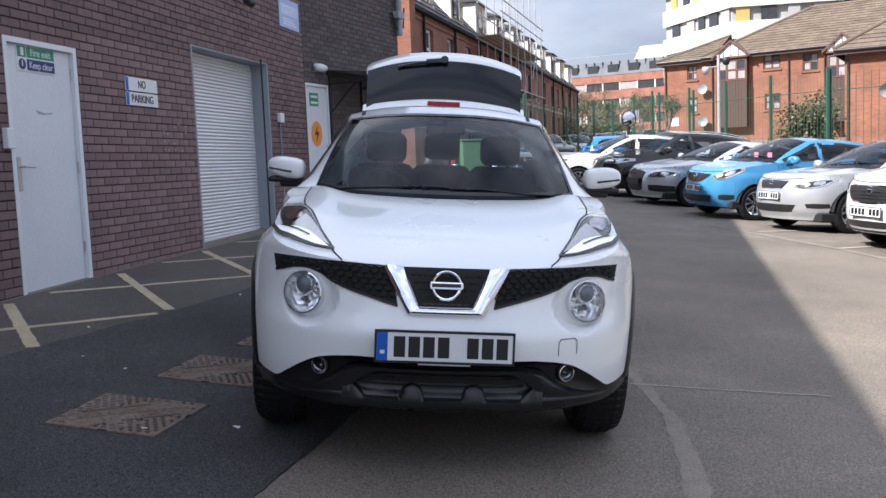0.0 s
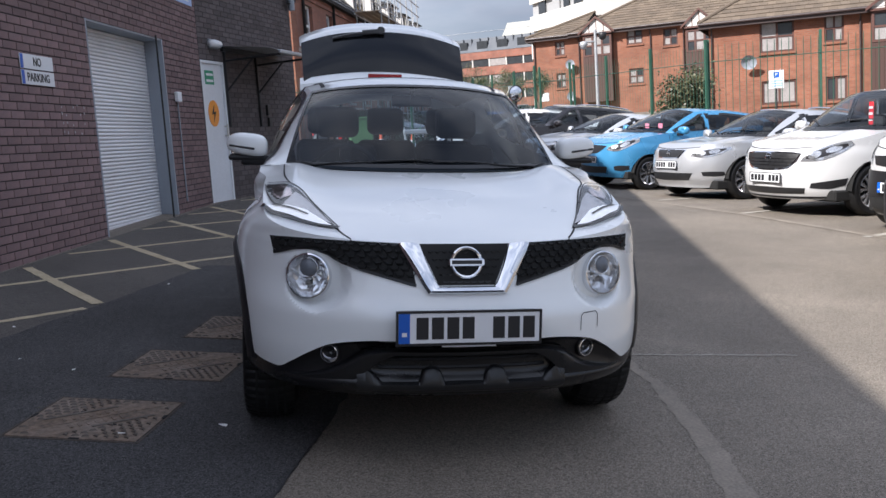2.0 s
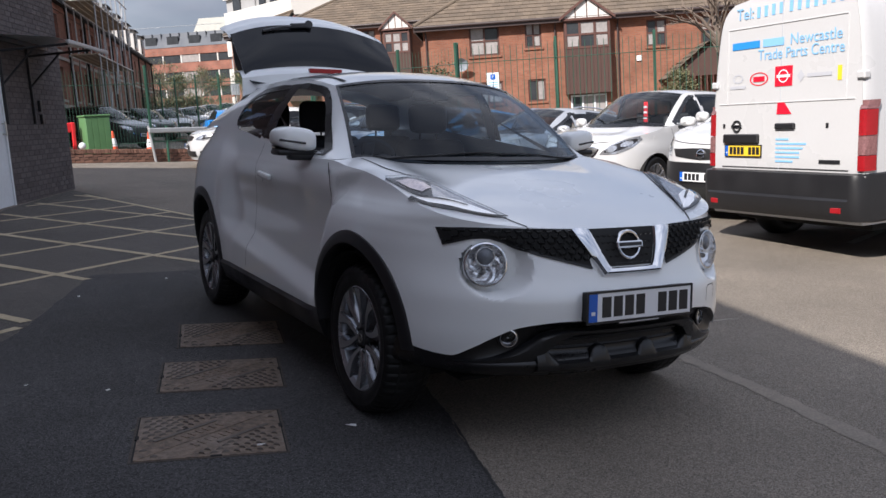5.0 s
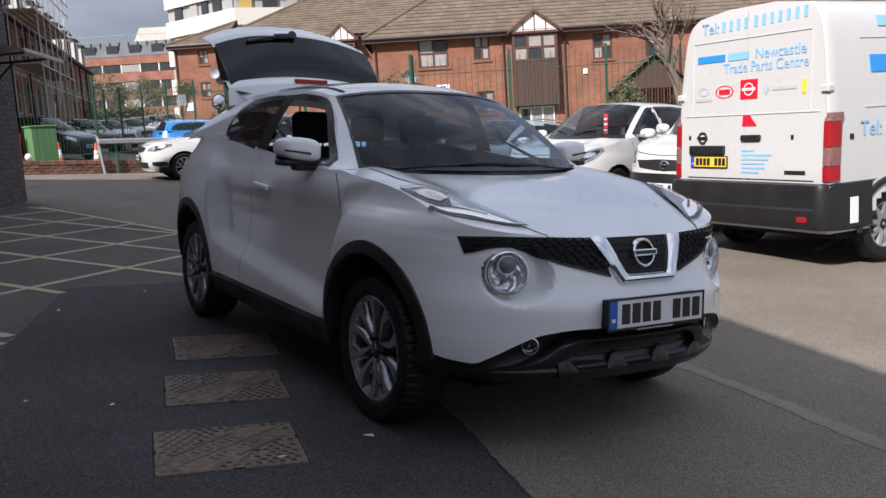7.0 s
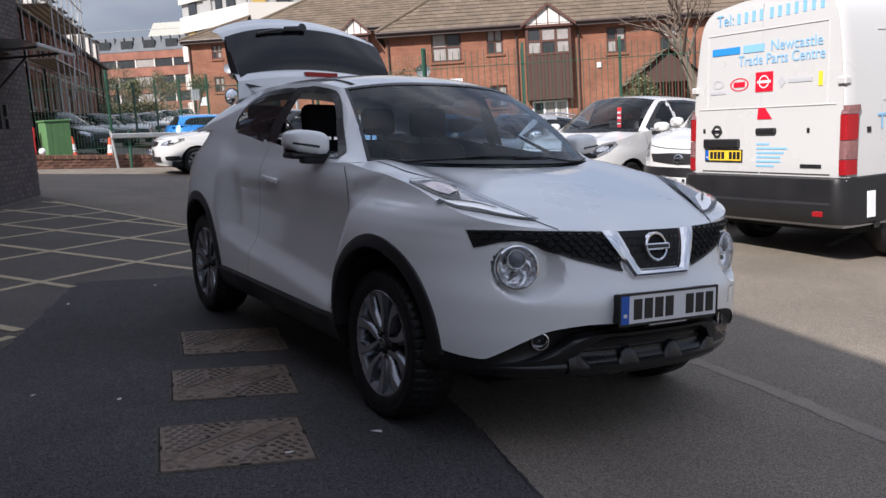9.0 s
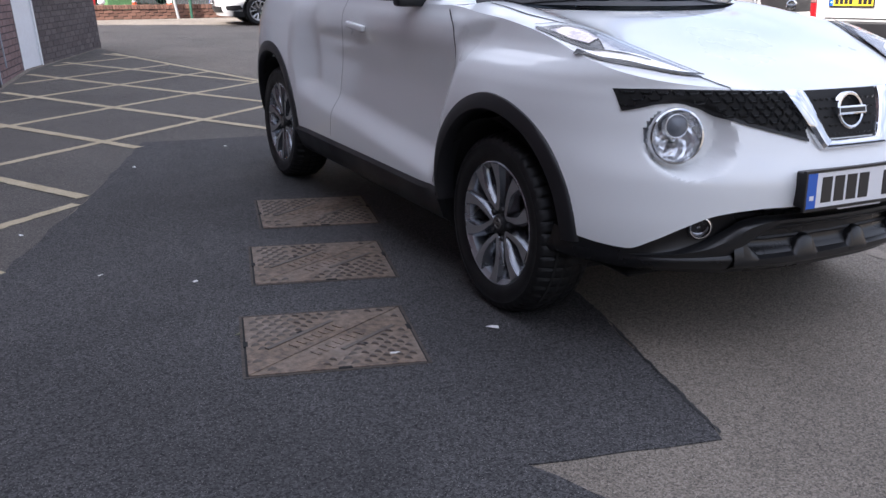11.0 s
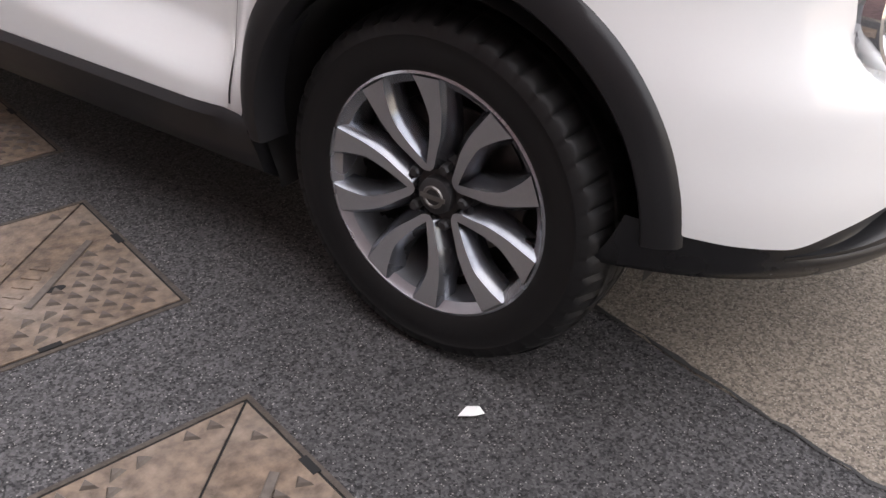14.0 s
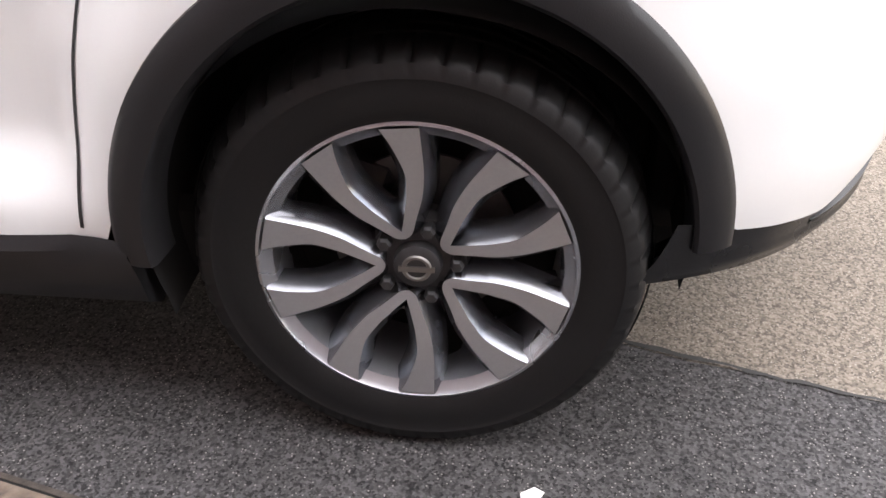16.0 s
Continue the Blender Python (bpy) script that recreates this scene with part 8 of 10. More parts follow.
M_CLADDING = mk("dark_timber_boards", (0.062, 0.031, 0.024), 0.7, var=0.2, scale=4, fine=60)
M_RENDER = mk("white_render", (0.58, 0.56, 0.53), 0.8, var=0.06, scale=2)
M_PANE = mk("window_pane", (0.035, 0.038, 0.042), 0.06, var=0.3, scale=2, rvar=0.02)
M_CURTAIN = mk("pane_with_net_curtain", (0.30, 0.28, 0.27), 0.12, var=0.25, scale=3, fine=25, rvar=0.03)
M_GUTTER = mk("dark_brown_plastic", (0.045, 0.03, 0.028), 0.5, var=0.1)
M_TOWER = mk("white_tower_cladding", (0.58, 0.56, 0.52), 0.6, var=0.04, scale=0.4, fine=6)
M_TOWER_GREY = mk("grey_tower_panel", (0.33, 0.33, 0.33), 0.6, var=0.08, scale=0.5, fine=6, island=0.1)
M_TOWER_YEL = mk("ochre_tower_panel", (0.42, 0.30, 0.09), 0.6, var=0.06, scale=0.5)
M_ZINC = mk("grey_standing_seam", (0.085, 0.095, 0.112), 0.7, metal=0.0, var=0.1, scale=0.5)
M_FENCE = mk("green_powder_coat", (0.024, 0.080, 0.052), 0.45, var=0.12)
M_GREY_STEEL = mk("galvanised_tube", (0.42, 0.43, 0.44), 0.5, metal=0.5, var=0.15)
M_PLANK = mk("scaffold_plank", (0.30, 0.24, 0.17), 0.85, var=0.2)
M_BARK = mk("grey_brown_bark", (0.15, 0.115, 0.09), 0.9, var=0.25, scale=12, fine=60)
M_LEAF = mk("spring_leaf", (0.078, 0.092, 0.036), 0.6, var=0.3, scale=6, island=0.4, tint=(0.11, 0.095, 0.045))
M_IVY = mk("ivy_leaf", (0.060, 0.072, 0.028), 0.55, var=0.3, scale=6, island=0.45, tint=(0.098, 0.082, 0.042))


def house_frame(ax, ay, dx, dy):
    d = Vector((dx, dy, 0)).normalized()
    return Matrix(((d.x, -d.y, 0, ax), (d.y, d.x, 0, ay), (0, 0, 1, 0), (0, 0, 0, 1)))


def set_back(m, k):
    """A house frame moved k times as far from the yard, and as much larger."""
    p = Vector((-1.2, -3.8, 1.3))
    return Matrix.Translation(p) @ Matrix.Scale(k, 4) @ Matrix.Translation(-p) @ m


def wall_cut(bm, x0, x1, z0, z1, holes, thick=0.3, y=0.0):
    """Boxes round rectangular holes (x0, x1, z0, z1) in an upright wall."""
    xs = sorted({x0, x1} | {v for h in holes for v in h[:2] if x0 < v < x1})
    for a, b in zip(xs, xs[1:]):
        c = (a + b) / 2
        cuts = sorted((h[2], h[3]) for h in holes if h[0] < c < h[1])
        z = z0
        for lo, hi in cuts:
            if lo > z:
                add_box(bm, (a, y, z), (b, y + thick, lo))
            z = max(z, hi)
        if z < z1:
            add_box(bm, (a, y, z), (b, y + thick, z1))


def add_window(parent, x0, x1, z0, z1, y=0.0, cols=2, rows=2, timber=None, pane=None, sill=True, fw=0.07, label="", set_in=0.05):
    timber = timber or M_BROWN
    win = new("window")
    win.parent = parent
    if label:
        win["label"] = label
    bm = bmesh.new()
    yi = y + set_in
    for a, b, c, d in ((x0, x0 + fw, z0, z1), (x1 - fw, x1, z0, z1), (x0 + fw, x1 - fw, z0, z0 + fw), (x0 + fw, x1 - fw, z1 - fw, z1)):
        add_box(bm, (a, yi, c), (b, yi + 0.08, d))
    for i in range(1, cols):
        v = x0 + (x1 - x0) * i / cols
        add_box(bm, (v - fw * 0.55, yi + 0.005, z0 + fw), (v + fw * 0.55, yi + 0.075, z1 - fw))
    for i in range(1, rows):
        v = z0 + (z1 - z0) * i / rows
        add_box(bm, (x0 + fw, yi + 0.01, v - fw * 0.45), (x1 - fw, yi + 0.07, v + fw * 0.45))
    part("window_frame", bm, timber, win)
    cx, cz = (x1 - x0 - 2 * fw) / cols, (z1 - z0 - 2 * fw) / rows
    for i in range(cols):
        for j in range(rows):
            bm = bmesh.new()
            a, c = x0 + fw + cx * i, z0 + fw + cz * j
            add_box(bm, (a + 0.01, yi + 0.04, c + 0.01), (a + cx - 0.01, yi + 0.052, c + cz - 0.01))
            part("pane", bm, pane or (M_CURTAIN if (i + j + int(x0 * 7)) % 3 else M_PANE), win)
    # black sheet across the opening, added in place of the unlit room
    bm = bmesh.new()
    add_box(bm, (x0, yi + 0.1, z0), (x1, yi + 0.14, z1))
    part("dark_reveal", bm, M_UNDER, win)
    if sill:
        bm = bmesh.new()
        add_box(bm, (x0 - 0.06, y - 0.06, z0 - 0.09), (x1 + 0.06, y + 0.06, z0 - 0.002))
        part("window_sill", bm, M_RED_BRICK if sill is True else sill, win)
    return win


def tiled(parent, p0, u, v, length, height, left=0.0, right=0.0, w=0.32, h=0.33, material=None, name="roof_covering", seed=1):
    """Courses of lapped tiles on a slope: u along the eaves, v up the slope; left and right: how far the ends draw in per metre of height."""
    rg = random.Random(seed)
    p0, u, v = Vector(p0), Vector(u).normalized(), Vector(v).normalized()
    n = u.cross(v).normalized()
    if n.z < 0:
        n = -n
    vs, fs = [], []
    for r in range(int(math.ceil(height / h))):
        b = r * h
        t = min(b + h * 1.12, height + 0.02)
        a0, a1 = left * b, length - right * b
        c0, c1 = left * min(t, height), length - right * min(t, height)
        k = max(1, int((a1 - a0) / w))
        off = 0.5 * w if r % 2 else 0.0
        cuts = [a0] + [a0 + off + w * i for i in range(0 if off else 1, k + 1) if a0 + off + w * i < a1 - 0.05] + [a1]
        for x, y in zip(cuts, cuts[1:]):
            j = rg.uniform(-0.006, 0.006)
            x2, y2 = min(max(x, c0), c1), min(max(y, c0), c1)
            base = len(vs)
            lift = n * (0.045 + j)
            vs += [p0 + u * (x + 0.004) + v * b + n * 0.01, p0 + u * (y - 0.004) + v * b + n * 0.01, p0 + u * (x + 0.004) + v * b + lift, p0 + u * (y - 0.004) + v * b + lift, p0 + u * y2 + v * t + n * 0.012, p0 + u * x2 + v * t + n * 0.012]
            fs += [(base, base + 1, base + 3, base + 2), (base + 2, base + 3, base + 4, base + 5)]
    me = bpy.data.meshes.new(name)
    me.from_pydata(vs, [], fs)
    me.materials.append(material or M_TILE)
    ob = new(name, me)
    ob.parent = parent
    ob["kind"] = "stuff"
    return ob


def hip_roof(house, x0, x1, depth, z, pitch, over=0.35, hip_l=True, hip_r=True, seed=1):
    """A hipped roof over x0..x1, 0..depth; eaves at z."""
    t = math.tan(radians(pitch))
    half = depth / 2 + over
    c = math.cos(radians(pitch))
    slope = half / c
    fr = part("roof_deck", roof_solid(x0 - over, x1 + over, -over, depth + over, z, half * t, hip_l, hip_r), M_UNDER, house)
    k = c                          # plan run per metre of slope
    tiled(house, (x0 - over, -over, z), (1, 0, 0), (0, c, math.sin(radians(pitch))), x1 - x0 + 2 * over, slope, k if hip_l else 0, k if hip_r else 0, seed=seed)
    if hip_l:
        tiled(house, (x0 - over, depth + over, z), (0, -1, 0), (c, 0, math.sin(radians(pitch))), depth + 2 * over, slope, k, k, seed=seed + 1)
    if hip_r:
        tiled(house, (x1 + over, -over, z), (0, 1, 0), (-c, 0, math.sin(radians(pitch))), depth + 2 * over, slope, k, k, seed=seed + 2)
    tiled(house, (x1 + over, depth + over, z), (-1, 0, 0), (0, -c, math.sin(radians(pitch))), x1 - x0 + 2 * over, slope, k if hip_r else 0, k if hip_l else 0, w=0.6, h=0.6, seed=seed + 3)
    # ridge and hip caps
    ridge_a, ridge_b = Vector((x0 - over + (half if hip_l else 0), depth / 2, z + half * t + 0.03)), Vector((x1 + over - (half if hip_r else 0), depth / 2, z + half * t + 0.03))
    ends = [(ridge_a, ridge_b)]
    if hip_l:
        ends.append((Vector((x0 - over, -over, z + 0.04)), ridge_a))
    if hip_r:
        ends.append((Vector((x1 + over, -over, z + 0.04)), ridge_b))
    for a, b in ends:
        bm = bmesh.new()
        add_tube(bm, a, b, 0.09, 8)
        part("ridge_cap", bm, M_TILE, house)
    bm = bmesh.new()
    add_box(bm, (x0 - over, -over - 0.02, z - 0.20), (x1 + over, -over + 0.02, z + 0.02))
    part("fascia", bm, M_GUTTER, house)
    bm = bmesh.new()
    add_tube(bm, (x0 - over, -over - 0.07, z - 0.03), (x1 + over, -over - 0.07, z - 0.03), 0.055, 8)
    part("gutter", bm, M_GUTTER, house)
    part("soffit", box((x0 - over + 0.03, -over + 0.03, z - 0.18), (x1 + over - 0.03, -0.004, z - 0.15)), M_GUTTER, house)
    if hip_l:
        part("fascia", box((x0 - over - 0.02, -over + 0.03, z - 0.20), (x0 - over + 0.02, depth + over, z + 0.02)), M_GUTTER, house)


def roof_solid(x0, x1, y0, y1, z, h, hip_l, hip_r):
    bm = bmesh.new()
    half = (y1 - y0) / 2
    r0, r1 = x0 + (half if hip_l else 0), x1 - (half if hip_r else 0)
    ym = (y0 + y1) / 2
    v = [bm.verts.new(p) for p in ((x0, y0, z), (x1, y0, z), (x1, y1, z), (x0, y1, z), (r0, ym, z + h), (r1, ym, z + h))]
    for f in ((0, 3, 2, 1), (0, 1, 5, 4), (1, 2, 5), (2, 3, 4, 5), (3, 0, 4)):
        bm.faces.new([v[i] for i in f])
    return bm


def gable_bay(house, x0, x1, z_low, z_win0, z_win1, z_eave, peak, out=0.45, ground=None):
    """A timber bay: boarded lower part, windows, half-timbered white gable with its own little roof."""
    bay = new("bay")
    bay.parent = house
    bay["label"] = "dark timber bay with white half-timbered gable"
    part("bay_core", box((x0 + 0.03, -out + 0.12, z_low), (x1 - 0.03, 0.0, z_eave)), M_UNDER, bay)
    n = int((x1 - x0) / 0.14)
    for i in range(n):
        a = x0 + (x1 - x0) * i / n
        part("board", box((a + 0.004, -out, z_low), (a + (x1 - x0) / n - 0.004, -out + 0.05, z_win0 - 0.02)), M_CLADDING, bay)
    for s, xx in ((0, x0), (1, x1 - 0.05)):
        part("side_board", box((xx, -out + 0.06, z_low), (xx + 0.05, -0.004, z_eave)), M_CLADDING, bay)
    xm = (x0 + x1) / 2
    bm = bmesh.new()
    f = add_ngon(bm, [(x0 - 0.04, -out - 0.02, z_eave), (x1 + 0.04, -out - 0.02, z_eave), (x1 + 0.04, -out - 0.02, z_eave + 0.12), (xm, -out - 0.02, peak - 0.06), (x0 - 0.04, -out - 0.02, z_eave + 0.12)])
    r = bmesh.ops.extrude_face_region(bm, geom=[f])
    bmesh.ops.translate(bm, verts=[q for q in r["geom"] if isinstance(q, bmesh.types.BMVert)], vec=(0, 1.6, 0))
    part("gable_panel", bm, M_RENDER, bay)
    for i in range(5):
        xx = x0 + (x1 - x0) * (i + 0.0) / 4
        top = z_eave + 0.10 + (peak - z_eave - 0.2) * (1 - abs(xx - xm) / (xm - x0 + 0.04))
        part("timber", box((xx - 0.02, -out - 0.035, z_eave), (xx + 0.02, -out - 0.019, top)), M_BROWN, bay)
    part("timber", box((x0 - 0.06, -out - 0.05, z_eave - 0.08), (x1 + 0.06, -out + 0.03, z_eave + 0.015)), M_BROWN, bay)
    for s in (-1, 1):
        foot, top = Vector((xm + s * (xm - x0 + 0.20), 0, z_eave + 0.02)), Vector((xm, 0, peak))
        d = top - foot
        bm = bmesh.new()
        q = [foot + Vector((0, -out - 0.12, 0)), top + Vector((0, -out - 0.12, 0)), top + Vector((0, 1.9, 0)), foot + Vector((0, 1.9, 0))]
        add_grid(bm, [[q[0], q[1]], [q[3], q[2]]])
        add_grid(bm, [[q[0] + Vector((0, 0, -0.09)), q[1] + Vector((0, 0, -0.09))], [q[0] + Vector((0, -0.002, 0.02)), q[1] + Vector((0, -0.002, 0.02))]])
        part("bay_roof", bm, M_TILE, bay)
        part("bargeboard", bargeboard(foot, top, out), M_BROWN, bay)
    add_window(bay, x0 + 0.02, x1 - 0.02, z_win0, z_win1, -out, 3, 2, sill=False, fw=0.09)
    return bay


def bargeboard(foot, top, out):
    bm = bmesh.new()
    d = Vector((0, -out - 0.14, 0))
    for k0, k1 in ((0, 1),):
        a, b = foot + d, top + d
        v = [bm.verts.new(p) for p in (a + Vector((0, 0, -0.10)), b + Vector((0, 0, -0.10)), b + Vector((0, 0, 0.02)), a + Vector((0, 0, 0.02)))]
        w = [bm.verts.new(q.co + Vector((0, 0.03, 0))) for q in v]
        bm.faces.new(v)
        bm.faces.new(w[::-1])
        for i in range(4):
            bm.faces.new((v[i], w[i], w[(i + 1) % 4], v[(i + 1) % 4]))
    return bm


def downpipe(house, x, z0, z1, r=0.04, y=-0.06):
    bm = bmesh.new()
    add_path(bm, [(x, y - 0.22, z1), (x, y - 0.2, z1 - 0.12), (x, y, z1 - 0.3), (x, y, z0)], r, 6)
    part("downpipe", bm, M_GUTTER, house)


# nearer house
hr = thing("brick_house", "orange brick house with brown tiled roof and timber bay", "house", set_back(house_frame(15.9, 30.8, 0.853, -0.522), 1.135))
HOLES = [(1.94, 3.21, 3.64, 4.85), (4.29, 4.98, 3.84, 4.87), (9.35, 10.18, 3.57, 4.66), (11.59, 12.51, 3.54, 4.66), (1.99, 3.27, 1.62, 2.54), (4.33, 5.08, 1.6, 2.53), (14.5, 15.4, 3.54, 4.66), (17.5, 18.6, 3.54, 4.66), (15.2, 16.4, 1.3, 2.4)]
bm = bmesh.new()
wall_cut(bm, 0, 24, -0.5, 4.95, HOLES)
add_box(bm, (0, 0.3, -0.5), (0.3, 8, 4.95))
add_box(bm, (23.7, 0.3, -0.5), (24, 8, 4.95))
add_box(bm, (0, 8, -0.5), (24, 8.3, 4.95))
bmesh.ops.remove_doubles(bm, verts=bm.verts[:], dist=0.0005)
part("wall", bm, M_RED_BRICK, hr)
for n, h in enumerate(HOLES):
    add_window(hr, *h, 0.0, 2, 2 if h[3] - h[2] > 0.95 else 1)
hip_roof(hr, 0, 24, 8.0, 4.97, 33)
gable_bay(hr, 5.9, 7.8, 1.8, 3.65, 4.80, 4.87, 5.75)
add_window(hr, 6.1, 7.6, 0.9, 1.75, -0.1, 3, 1, timber=M_SIGN_WHITE, sill=False)
for s in (0.12, 5.55, 8.15, 13.03):
    downpipe(hr, s, -0.3, 4.9)
dish = new("satellite_dish")
dish.parent = hr
bm = bmesh.new()
add_lathe(bm, [(0.30, -0.10), (0.22, -0.05), (0.12, -0.015), (0.0, 0.0)], 24, "y", Matrix.Translation((1.55, -0.35, 3.35)) @ Matrix.Rotation(radians(25), 4, "X"))
part("dish", bm, M_FRAME_GREY, dish, smooth=True)
bm = bmesh.new()
add_tube(bm, (1.55, 0.0, 3.25), (1.55, -0.33, 3.33), 0.02)
add_tube(bm, (1.55, -0.34, 3.2), (1.55, -0.62, 3.35), 0.01)
part("dish_arm", bm, M_STEEL, dish)
# porch with a small gabled roof
porch = new("porch")
porch.parent = hr
bm = bmesh.new()
add_box(bm, (10.1, -1.5, -0.3), (10.3, 0, 2.2))
add_box(bm, (12.8, -1.5, -0.3), (13.0, 0, 2.2))
part("porch_wall", bm, M_RED_BRICK, porch)
bm = bmesh.new()
add_ngon(bm, [(10.0, -1.45, 2.2), (13.1, -1.45, 2.2), (11.55, -1.45, 3.42)])
part("porch_gable", bm, M_CLADDING, porch)
for i in range(12):
    xx = 10.2 + i * 0.245
    part("porch_slat", box((xx, -1.50, 1.0 if i % 4 else -0.3), (xx + 0.05, -1.46, 2.2)), M_BROWN, porch)
for s in (-1, 1):
    tiled(porch, (11.55 + s * 1.75, -1.65 if s < 0 else 0.0, 2.12), (0, 1 if s < 0 else -1, 0), (-s * 0.78, 0, 0.626), 1.65, 2.25, seed=9)
part("alarm_box", box((8.9, -0.06, 3.0), (9.1, -0.004, 3.22), 0.01), M_SIGN_WHITE, hr)

# further house, partly behind the nearer one
hl = thing("brick_house", "orange brick house with hipped brown roof, further off", "house", set_back(house_frame(11.0, 46.0, 0.82, -0.57), 1.85))
HOLES2 = [(2.68, 3.23, 5.14, 5.91), (2.68, 3.23, 3.4, 4.2), (6.64, 7.48, 5.35, 6.14), (8.55, 9.29, 5.1, 5.97), (6.7, 7.5, 3.3, 4.1)]
bm = bmesh.new()
wall_cut(bm, 1.4, 18, 0.2, 6.2, HOLES2)
add_box(bm, (1.4, 0.3, 0.2), (1.7, 9, 6.2))
add_box(bm, (1.7, 9, 0.2), (18, 9.3, 6.2))
bmesh.ops.remove_doubles(bm, verts=bm.verts[:], dist=0.0005)
part("wall", bm, M_RED_BRICK, hl)
for h in HOLES2:
    add_window(hl, *h, 0.0, 2, 2)
hip_roof(hl, 3.9, 18, 8.4, 6.22, 29, hip_r=False, seed=11)
hip_roof(hl, 1.4, 3.86, 5.6, 6.18, 24, over=0.3, hip_r=False, seed=21)
gable_bay(hl, 4.37, 5.93, 2.5, 4.9, 6.0, 6.12, 6.95)
gable_bay(hl, 9.85, 11.24, 2.5, 4.6, 5.7, 5.85, 6.7, out=0.9)
add_window(hl, 4.5, 5.8, 2.6, 3.5, -0.47, 2, 1, sill=False)
for s in (1.5, 4.05, 7.9, 9.6):
    downpipe(hl, s, 1.0, 6.1)
for xx in (8.2, 9.0):
    bm = bmesh.new()
    add_tube(bm, (xx, 3.6, 7.6), (xx, 3.6, 8.35), 0.06, 8)
    part("roof_vent", bm, M_TILE, hl)
for zz in (4.6, 2.9):
    bm = bmesh.new()
    add_lathe(bm, [(0.26, -0.10), (0.18, -0.04), (0.0, 0.0)], 20, "y", Matrix.Translation((3.6, -0.25, zz)))
    part("satellite_dish", bm, M_FRAME_GREY, hl, smooth=True)
part("wall_notice", box((1.75, -0.02, 2.75), (2.2, -0.003, 3.2)), M_SIGN_WHITE, hl)

# white tower block
tower = thing("tower_block", "white banded tower block with grey and ochre panels", "building")
C, LFT, RGT = Vector((32, 92.2, 0)), Vector((28.4, 106, 0)), Vector((78, 84, 0))
part("core", slab([(C.x + 0.35, C.y + 0.5), (RGT.x, RGT.y + 0.5), (RGT.x + 3, RGT.y + 22), (LFT.x + 6.5, LFT.y + 16), (LFT.x + 0.4, LFT.y)], 1.0, 30.0), M_TOWER_GREY, tower)
for lo in [3.2 + 3.3 * i for i in range(-1, 9)]:
    bm = slab([(C.x, C.y), (RGT.x, RGT.y), (RGT.x, RGT.y + 0.8), (C.x + 0.8, C.y + 0.85), (LFT.x + 0.8, LFT.y), (LFT.x, LFT.y)], lo, lo + 1.8)
    part("white_band", bm, M_TOWER, tower)
rg = random.Random(8)
for a, b in ((C, RGT), (C, LFT)):
    d = (b - a).normalized()
    nrm = Vector((d.y, -d.x, 0)) if (b is RGT) else Vector((-d.y, d.x, 0))
    length = (b - a).length
    for st in range(3, 8):
        lo = 5.0 + 3.3 * (st - 1)
        s = 0.6
        while s < min(length, 36) - 2:
            w = rg.choice((1.2, 1.6, 2.2, 1.4))
            mt = rg.choice((M_PANE, M_TOWER_YEL, M_PANE, M_TOWER_GREY))
            m = Matrix(((d.x, nrm.x, 0, a.x + d.x * s), (d.y, nrm.y, 0, a.y + d.y * s), (0, 0, 1, lo), (0, 0, 0, 1)))
            bm = bmesh.new()
            add_box(bm, (0, -0.38, 0.02), (w, -0.22, 1.46), 0, m)
            part("tower_window" if mt is M_PANE else "panel", bm, mt, tower)
            s += w + rg.uniform(0.3, 1.8)

# far office
office = thing("office_building", "far red brick office with window bands and grey mansard", "building", house_frame(13.0, 125.3, 0.85, -0.527))
part("core", box((0, 0.3, 0), (34, 14, 11.9)), M_UNDER, office)
for lo, hi in ((0.5, 3.2), (4.4, 5.6), (6.8, 7.75), (8.95, 10.1), (11.15, 12.15)):
    part("brick_band", box((0, 0, lo), (34, 0.4, hi)), M_OFFICE, office)
for lo, hi in ((3.2, 4.4), (5.6, 6.8), (7.75, 8.95), (10.1, 11.15)):
    for i in range(14):
        a = 2.43 * i
        part("office_window", box((a + 0.1, 0.12, lo + 0.05), (a + 2.3, 0.2, hi - 0.05)), M_PANE if i % 3 else M_CURTAIN, office)
        part("window_post", box((a - 0.08, 0.06, lo), (a + 0.08, 0.24, hi)), M_RENDER, office)
bm = bmesh.new()
add_grid(bm, [[(0, -0.05, 12.15), (0, 0.7, 14.0), (0, 14, 14.0)], [(34, -0.05, 12.15), (34, 0.7, 14.0), (34, 14, 14.0)]])
part("mansard", bm, M_ZINC, office)
for i in range(28):
    part("seam", box((1.2 * i, 0.35, 12.9), (1.2 * i + 0.06, 0.75, 14.02)), M_ZINC, office)
for i in range(9):
    part("roof_window", box((4.2 + 2.9 * i, 0.1, 12.5), (5.7 + 2.9 * i, 0.7, 13.55)), M_PANE, office)
bm = bmesh.new()
v = [bm.verts.new(p) for p in ((15.5, 3, 14.0), (20.5, 3, 14.0), (20.5, 8, 14.0), (15.5, 8, 14.0), (16.3, 3.6, 16.0), (20.0, 3.6, 16.0), (20.0, 7.5, 16.0), (16.3, 7.5, 16.0))]
for f in ((0, 1, 5, 4), (1, 2, 6, 5), (2, 3, 7, 6), (3, 0, 4, 7), (4, 5, 6, 7)):
    bm.faces.new([v[i] for i in f])
part("plant_room", bm, mk("weathered_metal", (0.30, 0.30, 0.27), 0.6, var=0.1), office)
bm = bmesh.new()
add_path(bm, [(0, 1.0, 14.9), (34, 1.0, 14.9)], 0.03, 4)
part("roof_rail", bm, M_GREY_STEEL, office)

